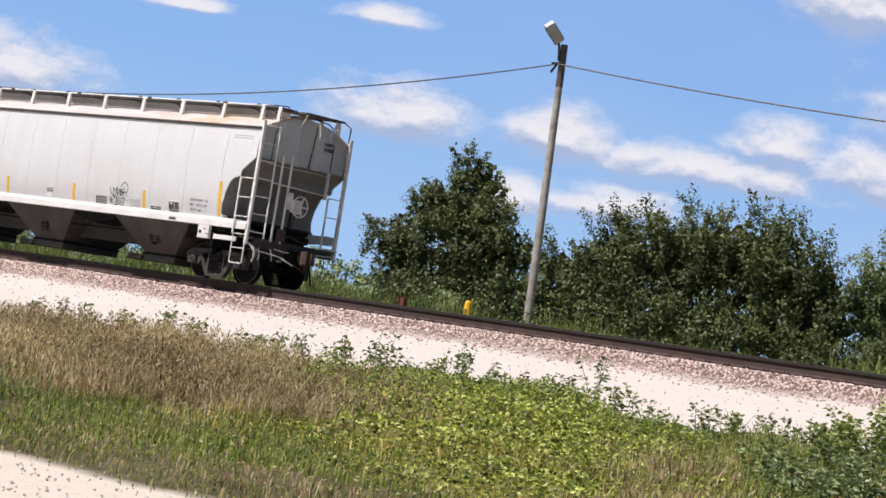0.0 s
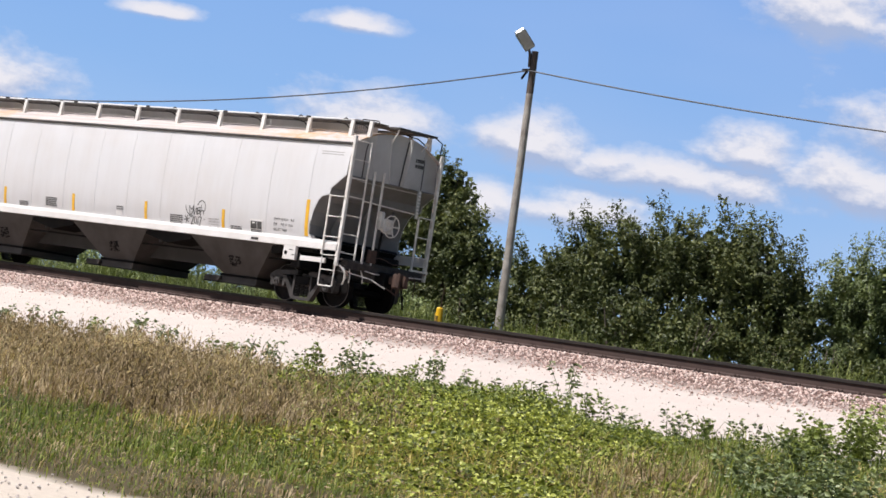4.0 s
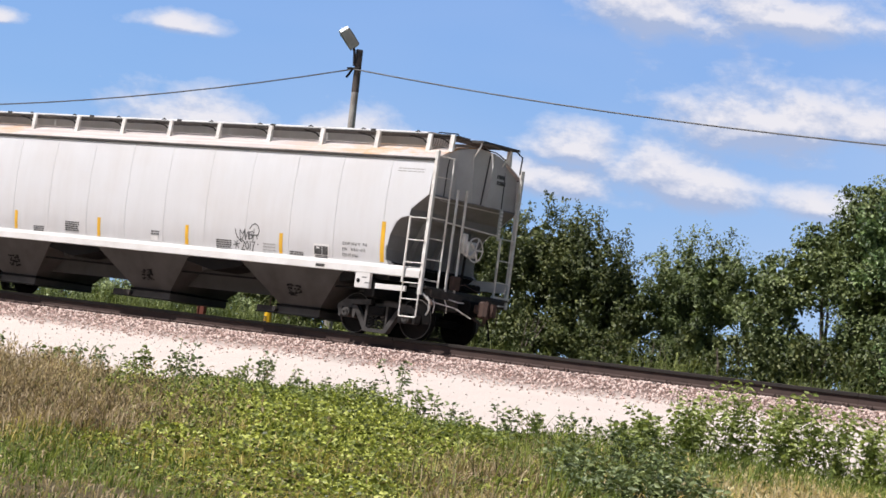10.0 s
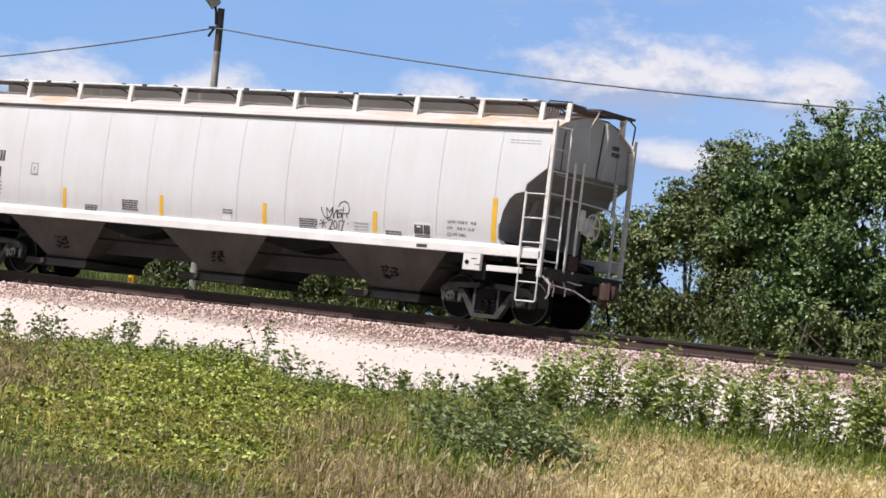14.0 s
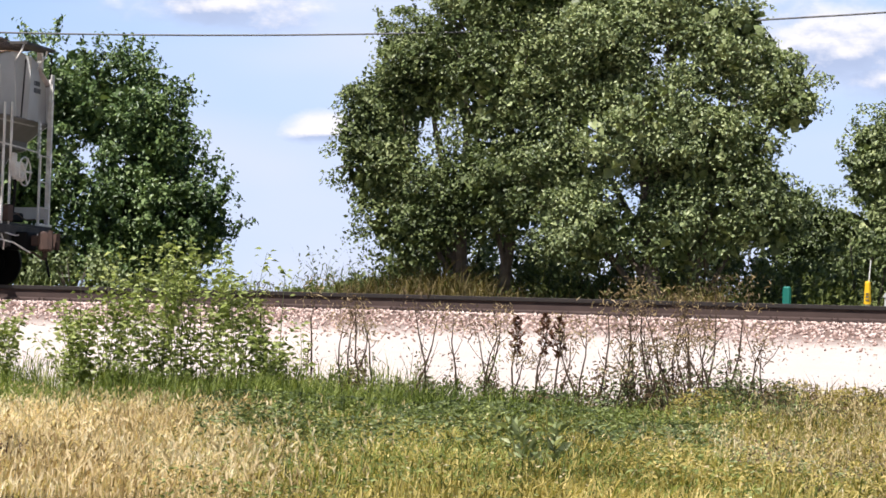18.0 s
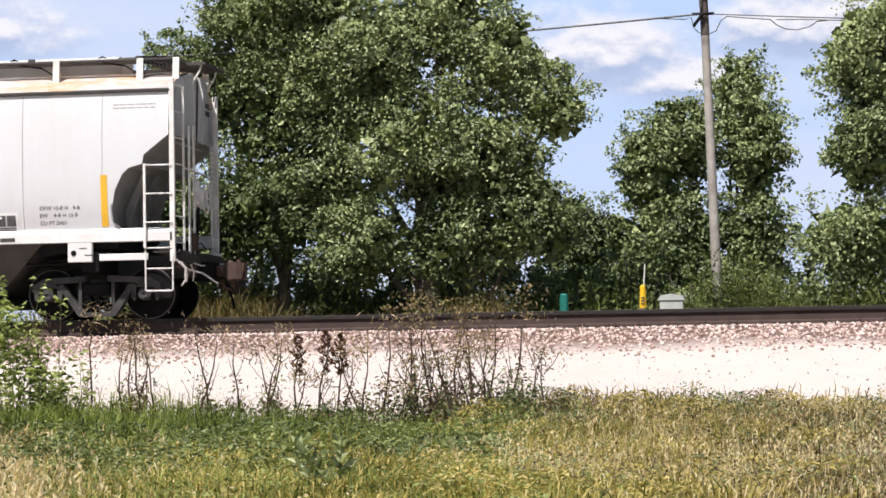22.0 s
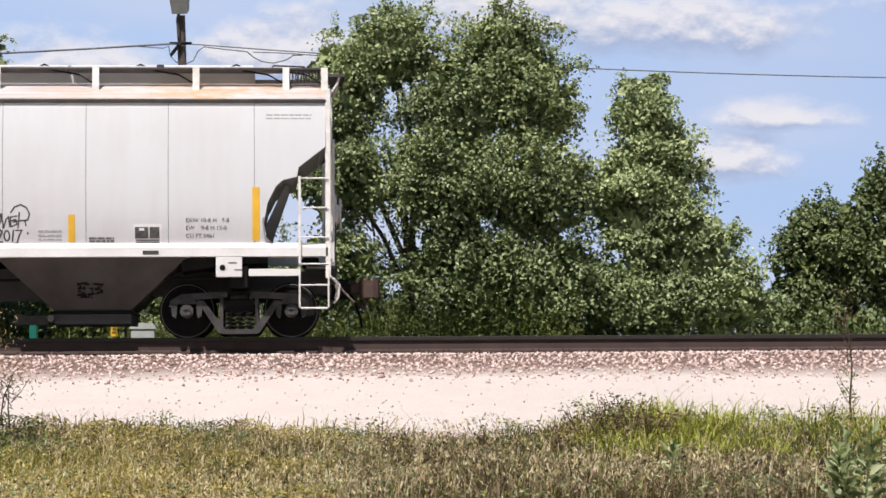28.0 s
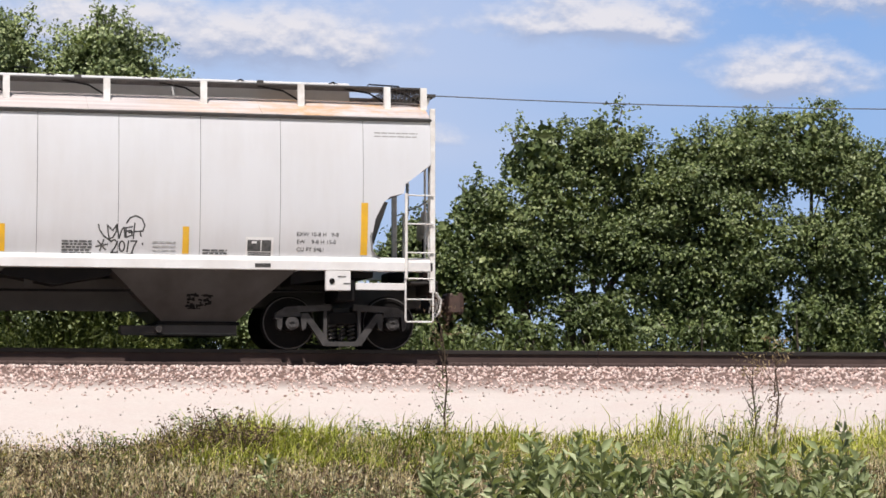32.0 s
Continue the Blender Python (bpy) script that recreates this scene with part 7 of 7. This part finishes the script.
SHRUBS = [(-12.2 + 1.75 * q, 50.3 + 0.3 * math.sin(q * 1.9), 1.1, 2.1 + 0.5 * math.sin(q * 2.6 + 1), (0, 1, 0)[q % 3]) for q in range(6)] + [(-84.0 + 2.3 * q, 54.6 + 0.5 * math.sin(q * 2.1), 1.5, 2.35 + 0.35 * math.sin(q * 1.7), (1, 0, 1, 2)[q % 4]) for q in range(12)] + [(-57.8, 55.2, 0.9, 2.3, 2), (-60.2, 55.8, 1.3, 2.3, 1), (-56.0, 55.9, 1.0, 1.9, 0)] + [(-78.5, 53.5, 1.6, 1.3, 2), (-75.2, 53.6, 1.6, 1.4, 2), (-72.0, 53.4, 1.6, 1.3, 1), (-68.6, 53.6, 1.6, 1.4, 2), (-65.2, 53.5, 1.6, 1.3, 2), (-61.8, 53.6, 1.6, 1.3, 1), (-58.4, 53.5, 1.6, 1.3, 2), (-55.0, 53.4, 1.6, 1.4, 2), (-51.6, 53.5, 1.5, 1.3, 1), (-80, 56, 1.8, 1.9, 0), (-76.5, 56, 1.8, 1.6, 0), (-73, 56.5, 1.8, 2.0, 1), (-69.5, 56, 1.8, 1.7, 0), (-66.5, 56, 1.6, 1.5, 2), (-63.5, 56.5, 1.4, 1.4, 2), (0.2, 49.8, 1.0, 1.3, 1), (1.4, 49.6, 1.2, 1.7, 1), (2.7, 49.7, 1.2, 1.8, 1), (4.0, 49.9, 1.2, 1.5, 1), (5.4, 49.8, 1.2, 1.2, 1), (-60.5, 57, 1.4, 2.0, 0), (-57.5, 57.5, 1.6, 2.2, 0), (-54.6, 57, 1.2, 1.7, 1), (-52.3, 57, 1.0, 1.2, 0), (-48, 53, 1.4, 2.2, 0), (-45.2, 53, 1.5, 2.3, 0), (-42.5, 53, 1.5, 2.3, 1), (-39.8, 53, 1.5, 2.2, 0), (-37.4, 53, 1.3, 1.8, 0), (-35.4, 53.4, 1.3, 1.9, 0), (-33.2, 53.4, 1.4, 2.0, 0), (-30.9, 53.4, 1.5, 2.2, 0), (-28.4, 52.6, 1.5, 2.2, 0), (-26.2, 51.5, 1.4, 2.0, 1), (-23.8, 51.3, 1.5, 2.0, 0), (-21.4, 51.3, 1.4, 1.8, 1), (-19.6, 51.5, 0.9, 1.3, 0),
          (-15.2, 51.5, 1.0, 1.3, 0), (-13.4, 51.5, 1.4, 2.2, 0), (-11.0, 51.4, 1.4, 2.3, 1), (-8.8, 51.2, 1.5, 2.5, 2), (-6.4, 51.6, 1.3, 2.2, 0), (-4.4, 52, 1.2, 1.9, 0), (-2.4, 52.2, 1.3, 1.9, 1), (-0.4, 52, 1.0, 1.5, 0), (1.7, 51.6, 1.4, 1.9, 0), (3.8, 51.2, 1.5, 2.2, 1), (6.0, 51.2, 1.5, 2.2, 0), (8.0, 50.8, 1.5, 1.8, 1), (9.9, 50.8, 1.2, 1.7, 1), (12.2, 51.2, 1.2, 1.5, 0), (14.2, 51.4, 1.4, 1.7, 0), (16.4, 51.4, 1.3, 1.3, 1), (18.4, 51.2, 1.5, 1.9, 0), (20.8, 51.2, 1.6, 2.0, 0), (23.2, 51.2, 1.5, 1.9, 0)]
for i, (x, y, w, h, m) in enumerate(SHRUBS):
    shrub(x, y, w, h, (LEAF_THICKET if -62 < x < -28 else LEAF_DARK, LEAF_THICKET if -50 < x < -30 else LEAF_GREEN, LEAF_GREY)[m], 700 + i, ("dark green leafy shrub under the trees", "green leafy shrub under the trees", "pale grey-green shrub under the trees")[m])

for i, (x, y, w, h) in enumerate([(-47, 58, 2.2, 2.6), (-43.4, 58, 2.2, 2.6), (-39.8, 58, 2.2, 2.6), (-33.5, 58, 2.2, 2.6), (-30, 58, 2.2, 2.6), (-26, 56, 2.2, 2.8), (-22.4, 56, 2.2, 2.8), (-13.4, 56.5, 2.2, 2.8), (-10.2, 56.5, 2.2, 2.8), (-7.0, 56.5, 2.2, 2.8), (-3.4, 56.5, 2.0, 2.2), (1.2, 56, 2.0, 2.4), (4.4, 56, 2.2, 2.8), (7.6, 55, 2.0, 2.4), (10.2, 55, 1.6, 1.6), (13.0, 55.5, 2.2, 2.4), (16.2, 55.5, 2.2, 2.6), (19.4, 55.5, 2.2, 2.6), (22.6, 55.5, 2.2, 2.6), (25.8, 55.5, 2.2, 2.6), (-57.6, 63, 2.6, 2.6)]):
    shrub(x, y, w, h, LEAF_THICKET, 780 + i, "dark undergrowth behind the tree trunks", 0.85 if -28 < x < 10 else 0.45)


def far_copse(x, y, w, h, seed):
    global rng
    rng = np.random.default_rng(seed)
    n = 500
    c = np.stack([rng.normal(0, w * 0.4, n), rng.normal(0, w * 0.2, n), h * rng.uniform(0.05, 1, n) ** 0.8], 1)
    c[:, 0] *= 1 - 0.5 * c[:, 2] / h
    v, t = leaves_arrays(c + [x, y, 1.9], unit(rng.normal(size=(n, 3))), np.full(n, 1.5), np.full(n, 1.2))
    return v, t


stuff("far_woods", [far_copse(-150 + i * 14 + 5 * math.sin(i * 2.3), 330 + 40 * math.sin(i), 6, 5.2 + 2.5 * math.sin(i * 1.7), 600 + i) for i in range(22)], LEAF_DARK, "low dark line of woods at the horizon", "woods")

# ======================= ballast stones =======================
rng = np.random.default_rng(45)


def stones(name, n, x0, x1, y0, y1, s0, s1, mat, label, pick=None):
    x, y = rng.uniform(x0, x1, n), rng.uniform(y0, y1, n)
    if pick is not None:
        m = pick(x, y)
        x, y = x[m], y[m]
        n = len(x)
    s = rng.uniform(s0, s1, n)[:, None, None]
    oct_ = np.array([(1, 0, 0), (-1, 0, 0), (0, 1, 0), (0, -1, 0), (0, 0, 1), (0, 0, -1)], float)
    v = oct_[None] * rng.uniform(0.55, 1.25, (n, 6, 1)) + rng.normal(0, 0.18, (n, 6, 3))
    q = unit(rng.normal(size=(n, 4)))
    a, b, c, d = q.T
    R = np.stack([1 - 2 * (c * c + d * d), 2 * (b * c - a * d), 2 * (b * d + a * c), 2 * (b * c + a * d), 1 - 2 * (b * b + d * d), 2 * (c * d - a * b), 2 * (b * d - a * c), 2 * (c * d + a * b), 1 - 2 * (b * b + c * c)], 1).reshape(n, 3, 3)
    v = np.einsum("nij,nkj->nki", R, v) * s
    v += np.stack([x, y, ground_z(x, y) + 0.014], 1)[:, None]
    f = np.array([(0, 2, 4), (2, 1, 4), (1, 3, 4), (3, 0, 4), (2, 0, 5), (1, 2, 5), (3, 1, 5), (0, 3, 5)])
    t = (np.arange(n) * 6)[:, None, None] + f[None]
    stuff(name, [(v.reshape(-1, 3), t.reshape(-1, 3))], mat, label, "ballast")


stones("ballast", 50000, -72, 26, 37.7, 41.15, 0.017, 0.044, STONE_PINK, "pink quartzite ballast stones under the rails", lambda x, y: rng.uniform(size=len(x)) < np.clip((y - 37.9) / 1.5, 0.06, 1))
stones("limestone_chips", 3500, -70, 26, 32.6, 38.4, 0.008, 0.026, STONE_WHITE, "pale crushed limestone on the bank")
stones("ballast_strays", 2200, -70, 26, 35, 38.6, 0.008, 0.022, STONE_PINK, "stray pink stones on the pale bank", lambda x, y: rng.uniform(size=len(x)) < ((y - 34) / 4.6) ** 2)
stones("edge_stones", 1800, 0, 9, 32.4, 34.0, 0.012, 0.036, STONE_PINK, "stray stones at the lower edge of the bank")
stones("road_gravel", 3000, -26, 4, 8, 13.9, 0.008, 0.022, STONE_WHITE, "loose pale gravel on the road")

# ======================= clouds =======================


def clouds():
    """A far shell of the sky that carries the clouds; its map is bearing and height in degrees."""
    az = np.arange(-75, 46, 1.0)
    el = np.concatenate([np.arange(-1, 24, 1.0)])
    bm = bmesh.new()
    uv = bm.loops.layers.uv.new("sky")
    R = 1800.0
    grid = [[bm.verts.new((R * math.sin(radians(a)) * math.cos(radians(e)), R * math.cos(radians(a)) * math.cos(radians(e)), R * math.sin(radians(e)))) for a in az] for e in el]
    for i in range(len(el) - 1):
        for j in range(len(az) - 1):
            f = bm.faces.new((grid[i][j], grid[i][j + 1], grid[i + 1][j + 1], grid[i + 1][j]))
            for lp, (a, b) in zip(f.loops, ((j, i), (j + 1, i), (j + 1, i + 1), (j, i + 1))):
                lp[uv].uv = (az[a], el[b])
    k = Nodes("summer_clouds")
    k.t.nodes.remove(k.b)
    tc = k.n("ShaderNodeUVMap")
    sp = k.n("ShaderNodeSeparateXYZ")
    k.l(tc.outputs[0], sp.inputs[0])
    u, v = sp.outputs[0], sp.outputs[1]
    cb = k.n("ShaderNodeCombineXYZ")
    k.l(k.math("MULTIPLY", u, 0.58), cb.inputs[0])
    k.l(k.math("MULTIPLY", v, 1.0), cb.inputs[1])
    puff = k.noise(0.85, 8, cb.outputs[0], 0.6)
    cb2 = k.n("ShaderNodeCombineXYZ")
    k.l(k.math("MULTIPLY", u, 0.2), cb2.inputs[0])
    k.l(k.math("MULTIPLY", v, 0.75), cb2.inputs[1])
    veil = k.noise(0.5, 2, cb2.outputs[0], 0.45)

    def field(vv):
        top = None
        for a, e, ra, re in CLOUDS:
            ra, re = ra * 1.3, re * 1.5
            da = k.math("MULTIPLY", k.math("SUBTRACT", u, a), 1.0 / ra)
            up = k.math("SUBTRACT", vv, e)
            de = k.math("MAXIMUM", k.math("MULTIPLY", up, 1.0 / re), k.math("MULTIPLY", up, -1.7 / re))
            d = k.math("SQRT", k.math("ADD", k.math("MULTIPLY", da, da), k.math("MULTIPLY", de, de)))
            b = k.math("SUBTRACT", 1.0, d)
            top = b if top is None else k.math("MAXIMUM", top, b)
        return top

    here, higher = field(v), field(k.math("ADD", v, 0.3))
    f = k.math("ADD", here, k.math("MULTIPLY", k.math("SUBTRACT", puff, 0.5), 1.9))
    dense = k.ramp(f, (0.0, (0, 0, 0)), (0.28, (0.36, 0.36, 0.36)), (0.50, (0.78, 0.78, 0.78)), (0.75, (0.95, 0.95, 0.95)))
    east = k.ramp(k.math("MULTIPLY_ADD", u, 1 / 90.0, 0.62), (0.10, (0.10, 0.10, 0.10)), (0.30, (0.25, 0.25, 0.25)), (0.42, (0.85, 0.85, 0.85)), (0.72, (0.75, 0.75, 0.75)), (0.86, (0.25, 0.25, 0.25)))
    thin = k.math("MULTIPLY", k.ramp(veil, (0.25, (0.15, 0.15, 0.15)), (0.62, (0.85, 0.85, 0.85))), east)
    cb3 = k.n("ShaderNodeCombineXYZ")
    k.l(k.math("MULTIPLY", u, 0.58), cb3.inputs[0])
    k.l(k.math("ADD", v, 0.22), cb3.inputs[1])
    above = k.noise(0.85, 8, cb3.outputs[0], 0.6)
    relief = k.math("ADD", k.math("MULTIPLY_ADD", k.math("SUBTRACT", puff, above), 2.4, 0.43), k.math("MULTIPLY", k.math("SUBTRACT", here, higher), 1.2))
    shade = k.mix(k.ramp(relief, (0.2, (0, 0, 0)), (0.75, (1, 1, 1))), srgb(176, 190, 222), srgb(244, 241, 247))
    lift = k.math("MULTIPLY_ADD", v, 1 / 12.0, -0.1)
    west = k.mix(k.ramp(lift, (0.1, (0, 0, 0)), (0.85, (1, 1, 1))), srgb(160, 200, 246), srgb(112, 165, 237))
    mid = k.mix(k.ramp(lift, (0.1, (0, 0, 0)), (0.85, (1, 1, 1))), srgb(188, 212, 250), srgb(160, 200, 252))
    aside = k.ramp(k.math("MULTIPLY_ADD", u, 1 / 90.0, 0.62), (0.26, (0, 0, 0)), (0.42, (1, 1, 1)), (0.68, (1, 1, 1)), (0.84, (0.35, 0.35, 0.35)))
    blue = k.mix(aside, west, mid)
    shade = k.mix(dense, k.mix(thin, blue, srgb(221, 224, 243)), shade)
    em = k.n("ShaderNodeEmission", Strength=CLOUD_LIGHT)
    k.l(shade, em.inputs[0])
    k.l(em.outputs[0], k.out.inputs[0])
    ob = part("backdrop", bm, k.m, None, "", True)
    tagged(ob, "blue summer sky with scattered white clouds", "sky", kind="structure")


CLOUD_LIGHT = 0.80
# bearing, height, half width and half height in degrees
CLOUDS = [(-45.3, 5.35, 1.9, 0.75), (-41.6, 5.45, 1.5, 0.70), (-38.2, 5.15, 3.0, 0.55), (-36.3, 6.0, 1.5, 0.6), (-34.5, 5.6, 1.3, 0.85), (-40.0, 4.0, 1.6, 0.6), (-42.5, 3.8, 0.8, 0.6),
          (-31.8, 7.1, 2.6, 1.05), (-29.6, 7.2, 1.3, 0.6), (-33.6, 5.4, 1.7, 0.75), (-34.6, 9.5, 2.2, 0.8), (-32.0, 9.7, 3.0, 0.7), (-27.6, 7.1, 1.4, 0.8), (-30.4, 5.3, 1.2, 0.5), (-54.6, 4.9, 1.6, 0.9), (-46.0, 7.65, 1.2, 0.28), (-50.8, 7.2, 1.0, 0.22),
          (-24.6, 8.7, 2.6, 1.0), (-19.8, 8.0, 2.2, 0.8), (-16.8, 5.1, 0.9, 0.35), (-4.6, 7.3, 2.6, 1.0), (-2.6, 6.6, 2.4, 0.8), (0.4, 7.8, 3.0, 1.0), (5.0, 8.8, 3.4, 1.0), (9.4, 8.5, 3.4, 0.9), (17.2, 9.0, 2.6, 0.75), (21.6, 7.7, 1.6, 0.8), (12.2, 6.4, 1.5, 0.4), (10.4, 5.3, 1.8, 0.6), (24.5, 9.6, 3.0, 1.0)]
clouds()

# ======================= what moves =======================


def motions():
    times = np.array([r[0] for r in TRAIN])
    place = np.array([r[1] for r in TRAIN])
    walk(CAR, [(t, pose(x, TRACK_Y, RAIL_Z)) for t, x in TRAIN])
    dense = np.round(np.arange(0, 32.01, 0.2), 3)
    far = np.interp(dense, times, place)
    for w, x in WHEELS:
        walk(w, [(float(t), pose(x, 0, 0.457, 0, math.degrees((s - far[0]) / 0.457), 0)) for t, s in zip(dense, far)])


motions()
